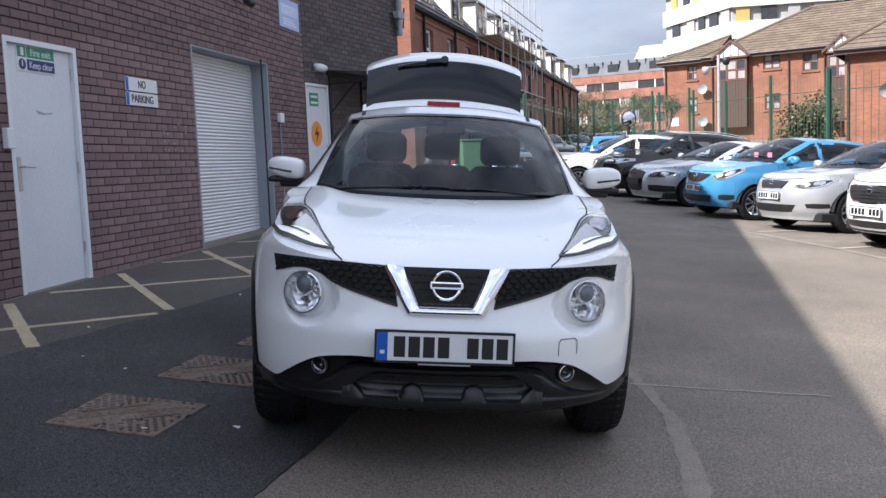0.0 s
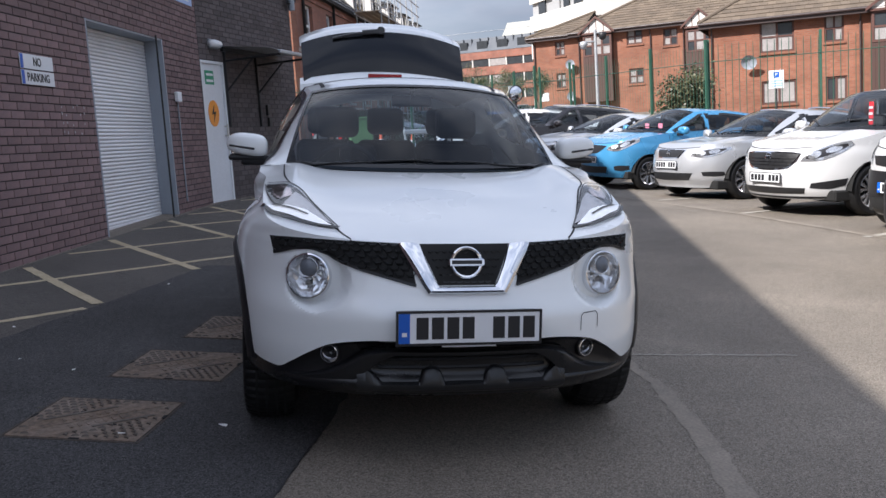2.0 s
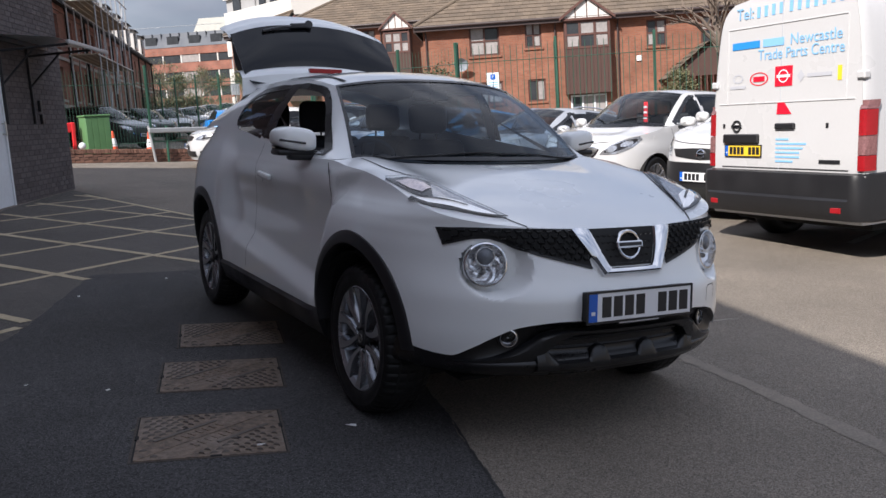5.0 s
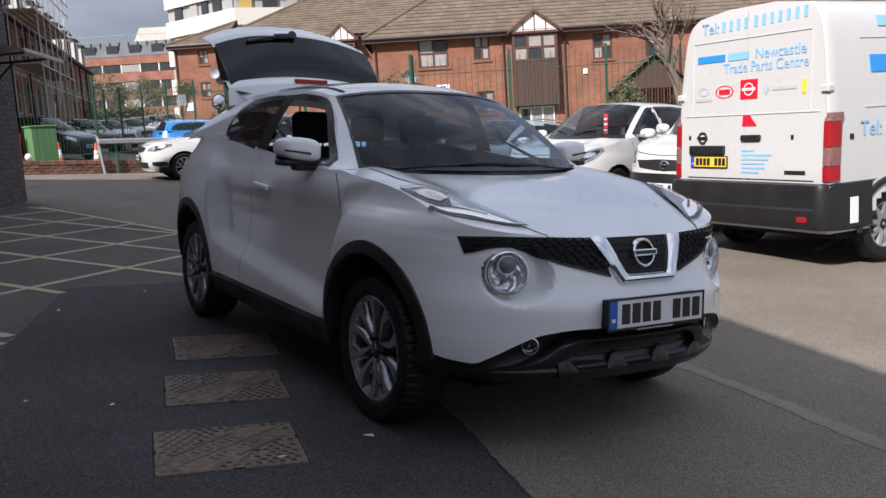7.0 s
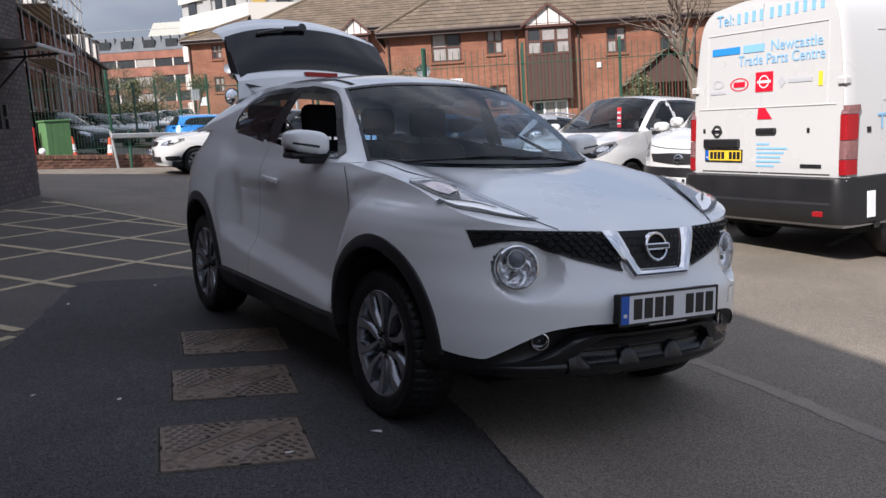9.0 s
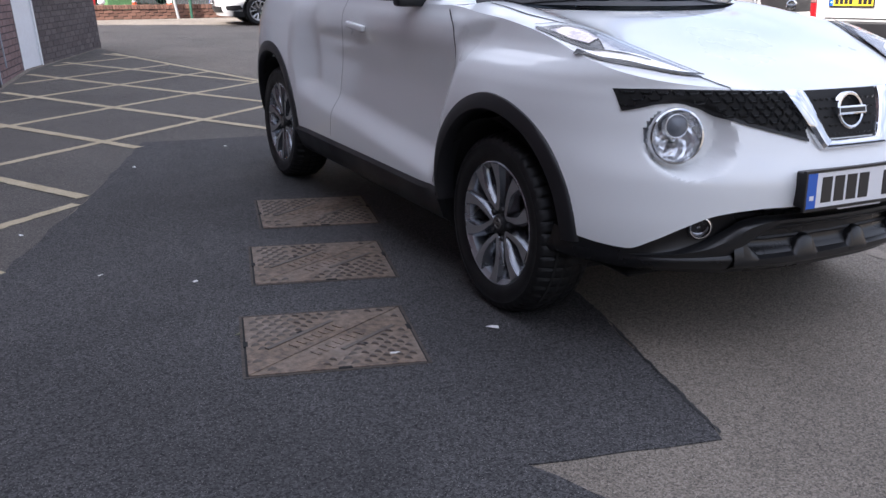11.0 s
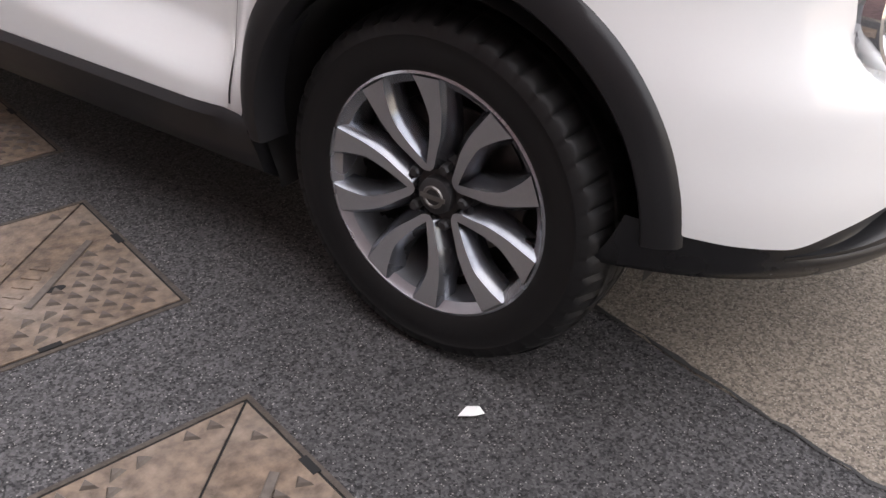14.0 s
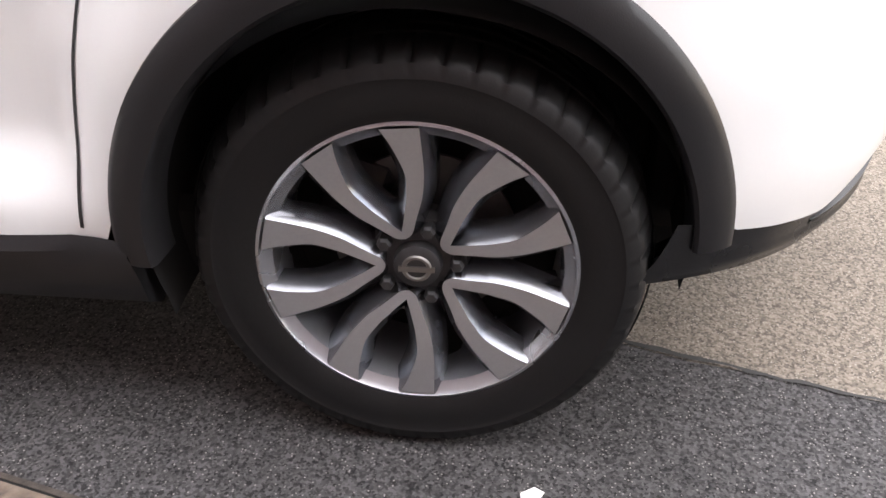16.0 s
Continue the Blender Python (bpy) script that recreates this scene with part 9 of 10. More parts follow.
# shaded brick terrace
terrace = thing("brick_terrace", "long shaded brick terrace with slate roof and dormers", "building", house_frame(-1.5, 21.8, 0.2785, 0.9605))
TL, TZ = 46.0, 6.25
holes = []
for i in range(15):
    x = 5.2 + 2.75 * i
    for z0, z1 in ((4.55, 5.85), (2.75, 3.95), (1.2, 2.2)):
        holes.append((x, x + 0.85, z0, z1))
bm = bmesh.new()
wall_cut(bm, 3.2, TL, -0.3, TZ, holes)
add_box(bm, (3.2, 0.3, -0.3), (3.5, 9, TZ + 1.5))
add_box(bm, (TL - 0.3, 0.3, -0.3), (TL, 9, TZ))
bmesh.ops.remove_doubles(bm, verts=bm.verts[:], dist=0.0005)
part("wall", bm, M_TERRACE, terrace)
for h in holes:
    add_window(terrace, *h, 0.0, 1, 2, timber=M_SIGN_WHITE, pane=M_PANE, sill=M_CONCRETE, fw=0.09, set_in=0.12)
for zz in (2.45, 4.2, 6.0):
    part("string_course", box((3.2, -0.05, zz), (TL, -0.003, zz + 0.12)), M_CONCRETE if zz < 5 else M_TERRACE, terrace)
part("gutter", box((3.2, -0.22, TZ - 0.02), (TL, -0.08, TZ + 0.10)), M_UNDER, terrace)
tiled(terrace, (3.2, -0.2, TZ + 0.06), (1, 0, 0), (0, 0.68, 0.733), TL - 3.2, 4.2, w=0.5, h=0.35, material=M_SLATE, name="roof_covering", seed=31)
part("roof_deck", roof_solid(3.2, TL, -0.2, 5.6, TZ, 3.1, False, False), M_UNDER, terrace)
for i in range(10):
    x = 5.0 + 4.15 * i
    dm = new("dormer")
    dm.parent = terrace
    part("dormer_cheek", box((x, 0.15, TZ + 0.2), (x + 1.9, 2.2, TZ + 1.75)), M_RENDER, dm)
    part("dormer_roof", roof_solid(x - 0.15, x + 2.05, -0.05, 2.6, TZ + 1.75, 0.45, False, True), M_SLATE, dm)
    part("dormer_window", box((x + 0.25, 0.08, TZ + 0.55), (x + 1.65, 0.16, TZ + 1.6)), M_PANE, dm)
    part("dormer_frame", box((x + 0.9, 0.05, TZ + 0.55), (x + 1.0, 0.10, TZ + 1.6)), M_SIGN_WHITE, dm)
for i in range(11):
    bm = bmesh.new()
    add_tube(bm, (4.7 + 4.1 * i, -0.08, 0.3), (4.7 + 4.1 * i, -0.08, TZ), 0.055, 6)
    part("downpipe", bm, M_UNDER, terrace)
# orange end pier by the garage
part("end_pier", box((2.6, -0.25, -0.3), (3.19, 0.6, 7.6)), M_RED_BRICK, terrace, "orange brick end pier")

# scaffold on the terrace
scaf = thing("scaffold", "galvanised tube scaffold with plank decks against the terrace", "scaffold", house_frame(-1.5, 21.8, 0.2785, 0.9605))
for i in range(7):
    for yy in (-0.35, -1.35):
        bm = bmesh.new()
        add_tube(bm, (11.5 + 1.6 * i, yy, 0.5), (11.5 + 1.6 * i + 0.03, yy, 8.4 + 0.5 * (i % 3)), 0.028, 6)
        part("standard", bm, M_GREY_STEEL, scaf)
for zz in (2.3, 4.3, 6.2, 7.2, 7.7):
    for yy in (-0.38, -1.38):
        bm = bmesh.new()
        add_tube(bm, (11.0, yy, zz), (21.6, yy, zz + 0.03), 0.026, 6)
        part("ledger", bm, M_GREY_STEEL, scaf)
for i in range(4):
    bm = bmesh.new()
    add_tube(bm, (11.5 + 3.2 * (i % 3), -1.42, 2.0 * (i + 0.5)), (13.1 + 3.2 * (i % 3), -1.42, 2.0 * (i + 1.5)), 0.024, 6)
    part("brace", bm, M_GREY_STEEL, scaf)
for zz in (4.33, 6.25):
    for k in range(4):
        part("plank", box((11.1, -1.35 + 0.25 * k, zz), (21.4, -1.13 + 0.25 * k, zz + 0.04)), M_PLANK, scaf)

# ---- trees and bushes ----
def tree_limbs(bm, p, d, length, r, depth, rg, tips):
    q = p + d * length
    add_tube(bm, p, q, r, 6 if depth > 2 else 4, r * 0.66, caps=False)
    tips.append(q)
    if depth == 0:
        return
    for _ in range(rg.choice((2, 3, 3))):
        nd = (d + Vector((rg.gauss(0, 0.45), rg.gauss(0, 0.45), rg.gauss(0.12, 0.3)))).normalized()
        tree_limbs(bm, p + d * length * rg.uniform(0.55, 1.0), nd, length * rg.uniform(0.6, 0.82), r * 0.62, depth - 1, rg, tips)


def bare_tree(x, y, z, h, seed, leaves=0, label="bare spring tree with a few pale new leaves"):
    rg = random.Random(seed)
    t = thing("tree", label, "tree", Matrix.Translation((x, y, z)), "bare trees")
    bm, tips = bmesh.new(), []
    tree_limbs(bm, Vector((0, 0, -0.2)), Vector((0.03, 0.02, 1)).normalized(), h * 0.30, h * 0.022, 5, rg, tips)
    part("trunk", bm, M_BARK, t)
    vs, fs = [], []
    for _ in range(leaves):
        c = rg.choice(tips[len(tips) // 4:]) + Vector((rg.gauss(0, 0.2), rg.gauss(0, 0.2), rg.gauss(0, 0.2)))
        a, b = Vector((rg.gauss(0, 1), rg.gauss(0, 1), rg.gauss(0, 1))).normalized() * 0.09, Vector((rg.gauss(0, 1), rg.gauss(0, 1), rg.gauss(0, 1))).normalized() * 0.06
        k = len(vs)
        vs += [c - a, c + b, c + a, c - b]
        fs.append((k, k + 1, k + 2, k + 3))
    if leaves:
        me = bpy.data.meshes.new("crown")
        me.from_pydata(vs, [], fs)
        me.materials.append(M_LEAF)
        cr = new("crown", me)
        cr.parent = t
        cr["kind"] = "stuff"
    return t


for n, (x, y, h) in enumerate(((15.5, 92, 8.0), (18.5, 99, 8.5), (21.5, 95, 8.0), (24.5, 101, 7.5), (17.0, 84, 6.0), (22.5, 82, 5.5))):
    bare_tree(x, y, ground_z(x, y), h, 40 + n, 1500)
bare_tree(16.4, 14.2, 0.2, 6.6, 77, 0, "bare tree with thin twigs beside the house")


def leafy(name, label, x, y, z, rx, ry, rz, count, seed, material=None, size=0.05):
    """A bush: stems and many small leaves with an uneven outline."""
    rg = random.Random(seed)
    ob = thing(name, label, "bush", Matrix.Translation((x, y, z)))
    bm = bmesh.new()
    lumps = [Vector((rg.uniform(-0.7, 0.7) * rx, rg.uniform(-0.6, 0.6) * ry, rg.uniform(0.15, 0.9) * rz * 2)) for _ in range(22)]
    for l in lumps:
        add_path(bm, [(l.x * 0.2, l.y * 0.2, -0.1), (l.x * 0.7, l.y * 0.7, l.z * 0.6), l], 0.012, 4)
    part("stems", bm, M_BARK, ob)
    vs, fs = [], []
    for _ in range(count):
        c = rg.choice(lumps) + Vector((rg.gauss(0, 0.2) * rx, rg.gauss(0, 0.22) * ry, rg.gauss(0, 0.2) * rz))
        a, b = Vector((rg.gauss(0, 1), rg.gauss(0, 1), rg.gauss(0, 1))).normalized() * size, Vector((rg.gauss(0, 1), rg.gauss(0, 1), rg.gauss(0, 1))).normalized() * size * 0.7
        k = len(vs)
        vs += [c - a, c + b, c + a, c - b]
        fs.append((k, k + 1, k + 2, k + 3))
    me = bpy.data.meshes.new("leaves")
    me.from_pydata(vs, [], fs)
    me.materials.append(material or M_IVY)
    lf = new("leaves", me)
    lf.parent = ob
    lf["kind"] = "stuff"
    return ob


leafy("bush", "tall evergreen bush behind a green fence", 9.95, 19.4, 0.5, 0.85, 0.6, 1.0, 5200, 3)
leafy("bush", "green shrub in front of a brick house", 24.0, 24.6, 0.9, 0.9, 0.7, 0.85, 3500, 4, M_LEAF)
leafy("bush", "low scrub along the car park edge", 6.5, 58.0, 2.2, 4.0, 1.2, 0.9, 4000, 5, M_IVY, 0.09)
leafy("bush", "low scrub along the far car park edge", 14.0, 76.0, 2.3, 6.0, 1.5, 1.0, 5000, 6, M_IVY, 0.1)

# ---- fences, low walls, poles and street things ----
def fence(name, label, a, b, base, top, spacing, width, material, post_every, seed=1, rounded=False):
    a, b = Vector(a), Vector(b)
    d = (b - a).normalized()
    L = (b - a).length
    f = thing(name, label, "fence", house_frame(a.x, a.y, d.x, d.y))
    n = int(L / spacing)
    mesh = None
    for i in range(n):
        s = (i + 0.5) * spacing
        gz = base if not callable(base) else base(a + d * s)
        if mesh is None:
            bm = bmesh.new()
            h = top - (base if not callable(base) else base(a))
            v = [(-width / 2, 0.0), (0, -width * 0.3), (width / 2, 0.0)]
            lo = [bm.verts.new((x, y, 0)) for x, y in v]
            hi = [bm.verts.new((x, y, h - 0.10)) for x, y in v]
            tip = [bm.verts.new((x * 0.6, y, h)) for x, y in v]
            for r0, r1 in ((lo, hi), (hi, tip)):
                for k in range(2):
                    bm.faces.new((r0[k], r0[k + 1], r1[k + 1], r1[k]))
            mesh = mesh_from(bm, "pale", material)
        ob = new("pale", mesh)
        ob.parent = f
        ob.matrix_local = Matrix.Translation((s, 0, gz))
    k = int(L / post_every) + 1
    for i in range(k + 1):
        s = min(L, i * post_every)
        gz = base if not callable(base) else base(a + d * s)
        part("post", box((s - 0.032, 0.02, gz - 0.5), (s + 0.032, 0.09, gz + (top - (base if not callable(base) else base(a))) + 0.12), 0.006), material, f)
    for rz in (0.35, top - (base if not callable(base) else base(a)) - 0.4):
        bm = bmesh.new()
        g0, g1 = (base, base) if not callable(base) else (base(a), base(b))
        v = [(0, 0.003, g0 + rz), (L, 0.003, g1 + rz)]
        add_path(bm, v, 0.009, 4)
        part("rail", bm, material, f)
    return f


fence("palisade_fence", "tall green steel palisade fence behind the parked cars", (9.1, 16.3), (9.1 + 0.865 * 25, 16.3 - 0.502 * 25), 0.35, 2.95, 0.155, 0.016, M_FENCE, 2.45)
fence("palisade_fence", "green steel palisade fence running along the car park", (9.1, 16.3), (6.7, 40.3), lambda p: 0.35 + 0.03 * (p.y - 16.3), 2.95, 0.155, 0.016, M_FENCE, 2.75)
fence("mesh_fence", "green weld-mesh fence beyond the low wall", (-1.3, 22.7), (8.5, 24.9), 0.72, 3.15, 0.09, 0.010, M_FENCE, 4.3)
for (ax, ay), (bx, by), hgt in (((9.0, 16.1), (30.6, 3.6), 0.5), ((9.0, 16.4), (6.8, 40.2), 0.4)):
    m = house_frame(ax, ay, bx - ax, by - ay)
    L = math.hypot(bx - ax, by - ay)
    bm = bmesh.new()
    rows = []
    for i in range(25):
        s = L * i / 24
        x, y = ax + (bx - ax) * i / 24, ay + (by - ay) * i / 24
        g = ground_z(x, y)
        top = 0.36 + (0.03 * (y - 16.3) if y > 16.5 else 0)
        rows.append([(s, -0.11, g - 0.6), (s, -0.11, top), (s, 0.2, top), (s, 0.2, g - 0.6)])
    add_grid(bm, rows)
    solo("fence_wall", bm, M_TERRACE, "low brown brick wall under the fence", "wall", m, kind="structure")

# low brick wall across the end of the yard: bricks on edge on top
LW = house_frame(-1.6, 20.0, 0.973, 0.229)
lw_slope = lambda s: ground_z(-1.6 + 0.973 * s, 20.0 + 0.229 * s)
low = thing("low_wall", "low weathered brick wall with brick-on-edge coping", "wall", LW)
M_LOW_BRICK = mk("weathered_red_brick", (0.20, 0.105, 0.075), 0.88, var=0.25, scale=10, fine=90, rand=0.3, bump=0.2)
bm = bmesh.new()
add_grid(bm, [[(s, 0.012, lw_slope(s) - 0.3), (s, 0.012, lw_slope(s) + 0.235), (s, 0.21, lw_slope(s) + 0.235), (s, 0.21, lw_slope(s) - 0.3)] for s in [0.5 * i for i in range(18)]])
part("mortar_core", bm, M_MORTAR, low)
b_long = mesh_from(box((-0.107, 0.0, 0.0), (0.107, 0.1, 0.065), 0.004), "brick", M_LOW_BRICK)
b_edge = mesh_from(box((-0.033, -0.012, 0.0), (0.033, 0.222, 0.105), 0.004), "coping_brick", M_LOW_BRICK)
rg = random.Random(12)
for c in range(3):
    for i in range(37):
        s = 0.12 + 0.225 * i + (0.112 if c % 2 else 0)
        if s < 8.4:
            ob = new("brick", b_long)
            ob.parent = low
            ob.matrix_local = Matrix.Translation((s, rg.uniform(-0.004, 0.004), lw_slope(s) + 0.005 + 0.076 * c))
for i in range(112):
    s = 0.05 + 0.075 * i
    ob = new("coping_brick", b_edge)
    ob.parent = low
    ob.matrix_local = Matrix.Translation((s, rg.uniform(-0.004, 0.004), lw_slope(s) + 0.235 + rg.uniform(0, 0.008))) @ Matrix.Rotation(rg.gauss(0, 0.02), 4, "Z")

# steel barrier rail before the wall
rail = thing("barrier_rail", "pale grey steel barrier rail on dark posts", "barrier", LW)
bm = bmesh.new()
add_box(bm, (3.95, -0.16, 0.0), (8.3, -0.08, 0.13), 0.02)
rb = part("rail_beam", bm, M_GREY_STEEL, rail)
rb.matrix_local = Matrix.Translation((0, 0, lw_slope(3.5) + 0.86)) @ Matrix.Rotation(radians(2.0), 4, "Y")
for s, lean_x in ((4.1, -0.12), (4.45, 0.02), (6.2, 0), (8.0, 0)):
    bm = bmesh.new()
    add_tube(bm, (s, -0.06, lw_slope(s) - 0.1), (s + lean_x, -0.06, lw_slope(s) + 0.95), 0.035, 8)
    part("post", bm, M_FENCE if lean_x == 0.02 else M_GREY_STEEL, rail)

# green cabinet, red barrier, sack heap and cones behind the wall
cab = thing("street_cabinet", "green painted steel street cabinet behind the low wall", "cabinet", frame_of(1.13, 22.0, ground_z(1.13, 22.0), 14))
M_CAB = mk("faded_green_paint", (0.085, 0.19, 0.075), 0.55, var=0.15, scale=4)
part("body", box((-0.33, -0.22, 0.0), (0.33, 0.22, 1.15), 0.015), M_CAB, cab)
part("lid", box((-0.36, -0.25, 1.15), (0.36, 0.25, 1.20), 0.012), M_CAB, cab)
for i in range(4):
    part("door_panel", box((-0.315 + 0.16 * i, -0.235, 0.08), (-0.165 + 0.16 * i, -0.218, 1.10), 0.006), M_CAB, cab)
bar = thing("road_barrier", "red plastic road barrier board beside the cabinet", "barrier", frame_of(0.33, 21.9, ground_z(0.33, 21.9), 10))
M_RED_PLASTIC = mk("red_plastic", (0.62, 0.02, 0.025), 0.4, var=0.08)
part("board", box((-0.55, -0.03, 0.72), (0.32, 0.03, 0.97), 0.02), M_RED_PLASTIC, bar)
part("board", box((-0.55, -0.03, 0.15), (0.12, 0.03, 0.36), 0.02), M_RED_PLASTIC, bar)
for s in (-0.5, 0.25):
    part("leg", box((s - 0.04, -0.05, 0.0), (s + 0.04, 0.05, 0.98), 0.01), M_RED_PLASTIC, bar)
bm = bmesh.new()
rg = random.Random(2)
add_grid(bm, [[Vector((0.30 * math.cos(t) * math.cos(p) * rg.uniform(0.85, 1.1), 0.22 * math.sin(t) * math.cos(p), 0.40 + 0.42 * math.sin(p) * rg.uniform(0.85, 1.1))) for t in [2 * math.pi * i / 14 for i in range(14)]] for p in [-1.4 + 2.8 * j / 8 for j in range(9)]], close_v=True)
solo("sack_heap", bm, M_BLACK_PAINT, "dark heap of covered sacks behind the wall", "sack", frame_of(0.0, 21.6, ground_z(0.0, 21.6), 0), smooth=True)
bm = bmesh.new()
add_grid(bm, [[Vector((0.09 * math.cos(t) * math.cos(p), 0.08 * math.sin(t) * math.cos(p), 0.09 + 0.09 * math.sin(p))) for t in [2 * math.pi * i / 12 for i in range(12)]] for p in [-1.5 + 3.0 * j / 6 for j in range(7)]], close_v=True)
solo("plastic_bag", bm, M_SIGN_WHITE, "crumpled white plastic bag on the wall", "bag", Matrix.Translation((0.60, 20.62, lw_slope(2.2) + 0.335)), smooth=True)
cone0 = thing("traffic_cone", "orange traffic cone with white sleeve", "cone", Matrix.Translation((2.0, 25.0, ground_z(2.0, 25.0))), "traffic cones")
bm = bmesh.new()
add_lathe(bm, [(0.14, 0.03), (0.03, 0.72), (0.0, 0.72)], 20, "z")
part("cone_body", bm, mk("cone_orange", (0.65, 0.09, 0.03), 0.5, var=0.1), cone0, smooth=40)
part("base", box((-0.19, -0.19, 0), (0.19, 0.19, 0.035), 0.01), M_BLACK_PAINT, cone0)
bm = bmesh.new()
add_lathe(bm, [(0.107, 0.26), (0.070, 0.50)], 20, "z")
part("sleeve", bm, M_SIGN_WHITE, cone0)
copy_thing(cone0, Matrix.Translation((2.96, 24.5, ground_z(2.96, 24.5))))

# convex mirror on a post
cm = thing("convex_mirror", "round convex traffic mirror on a dark post", "mirror", Matrix.Translation((5.35, 20.15, ground_z(5.35, 20.15))))
gz = 2.24 - ground_z(5.35, 20.15)
bm = bmesh.new()
add_tube(bm, (0, 0.1, 0), (0, 0.1, gz + 0.1), 0.038, 10)
part("post", bm, M_BLACK_PAINT, cm)
mm = Matrix.Translation((0, 0, gz)) @ Matrix.Rotation(radians(18), 4, "Z")
bm = bmesh.new()
add_lathe(bm, [(0.0, -0.075), (0.08, -0.066), (0.15, -0.04), (0.205, 0.0)], 32, "y", mm)
part("mirror_face", bm, M_CHROME, cm, smooth=True)
bm = bmesh.new()
add_lathe(bm, [(0.200, 0.0), (0.222, -0.012), (0.222, 0.03), (0.0, 0.06)], 32, "y", mm)
part("mirror_rim", bm, M_BLACK_PAINT, cm, smooth=40)

# camera pole
cp = thing("cctv_pole", "tall pale grey pole with two security cameras", "pole", Matrix.Translation((9.9, 26.8, 0.3)))
bm = bmesh.new()
add_tube(bm, (0, 0, 0), (0, 0, 4.25), 0.065, 12, 0.05)
part("pole", bm, M_GREY_STEEL, cp, smooth=40)
for dx, dz in ((-0.45, 3.75), (0.25, 4.05)):
    bm = bmesh.new()
    add_tube(bm, (0, 0, dz + 0.1), (dx, -0.05, dz + 0.08), 0.03, 8)
    cmr = part("bracket", bm, M_GREY_STEEL, cp)
    bm = bmesh.new()
    add_lathe(bm, [(0.0, -0.17), (0.10, -0.13), (0.14, 0.0), (0.12, 0.10), (0.0, 0.12)], 16, "z", Matrix.Translation((dx, -0.05, dz)))
    part("camera_dome", bm, M_BLACK_PAINT if dx > 0 else M_GREY_STEEL, cmr, smooth=True)

# sign boards
def post_sign(x, y, z0, zc, w, h, deg, label):
    sg = thing("sign_post", label, "sign", frame_of(x, y, z0, deg))
    bm = bmesh.new()
    add_tube(bm, (0, 0.04, -0.1), (0, 0.04, zc - z0 + h / 2), 0.03, 8)
    part("post", bm, M_BLACK_PAINT, sg)
    board = part("board", box((-w / 2, -0.012, zc - z0 - h / 2), (w / 2, 0.006, zc - z0 + h / 2), 0.004), M_SIGN_WHITE, sg)
    return sg, board


sg, board = post_sign(17.0, 27.4, 0.2, 2.5, 0.52, 0.66, -28, "white parking sign with blue letter on a fence post")
part("blue_square", box((-0.10, -0.018, 2.36), (0.10, -0.0125, 2.57), 0.0), M_PLATE_BLUE, board)
add_text(board, "P", 0.17, Matrix.Translation((0, -0.0195, 2.465)) @ Matrix.Rotation(radians(90), 4, "X"), M_SIGN_WHITE)
for i in range(3):
    part("print_bar", box((-0.2, -0.016, 2.04 + 0.09 * i), (0.2, -0.0125, 2.08 + 0.09 * i)), M_VAN_PALE, board)
post_sign(9.25, 36.9, 1.0, 3.03, 0.45, 0.5, 20, "blank white sign board on a dark post")

# ---- things on the garage walls ----
UPRIGHT = Matrix.Rotation(radians(90), 4, "X")


def on_wall(parent, body, size, x, y, z, material, squash=1.0, bold=0.0):
    return add_text(parent, body, size, Matrix.Translation((x, y, z)) @ UPRIGHT, material, squash=squash, bold=bold)


fire = thing("safety_sign", "green and navy fire exit sign on a white door", "sign", WA)
x0, x1 = sa(2.99), sa(3.47)
part("backing", box((x0, 0.029, 2.125), (x1, 0.0345, 2.335), 0.001), M_SIGN_WHITE, fire)
part("green_field", box((x0 + 0.125, 0.0265, 2.238), (x1 - 0.012, 0.0288, 2.325)), M_SIGN_GREEN, fire)
part("green_square", box((x0 + 0.012, 0.0265, 2.238), (x0 + 0.115, 0.0288, 2.325)), M_SIGN_GREEN, fire)
part("navy_field", box((x0 + 0.125, 0.0265, 2.137), (x1 - 0.012, 0.0288, 2.226)), M_SIGN_BLUE, fire)
part("exit_pictogram", box((x0 + 0.05, 0.024, 2.25), (x0 + 0.085, 0.0262, 2.315)), M_SIGN_WHITE, fire)
bm = bmesh.new()
add_lathe(bm, [(0.044, 0.0265), (0.0, 0.0265)], 24, "y", Matrix.Translation((x0 + 0.064, 0, 2.181)))
part("navy_disc", bm, M_SIGN_BLUE, fire)
part("exclamation_mark", box((x0 + 0.058, 0.024, 2.165), (x0 + 0.070, 0.0262, 2.212)), M_SIGN_WHITE, fire)
on_wall(fire, "Fire exit", 0.082, (x0 + x1) / 2 + 0.055, 0.0255, 2.281, M_SIGN_WHITE, 0.95)
on_wall(fire, "Keep clear", 0.078, (x0 + x1) / 2 + 0.055, 0.0255, 2.180, M_SIGN_WHITE, 0.9)
M_SCUFF = mk("grey_scuff", (0.36, 0.37, 0.40), 0.6, var=0.2, scale=20)
bm = bmesh.new()
add_ngon(bm, [(sa(3.18), 0.0335, 1.82), (sa(3.30), 0.0335, 1.80), (sa(3.40), 0.0335, 1.81), (sa(3.39), 0.0335, 1.795), (sa(3.28), 0.0335, 1.785), (sa(3.2), 0.0335, 1.79)])
part("scuff_mark", bm, M_SCUFF, door)

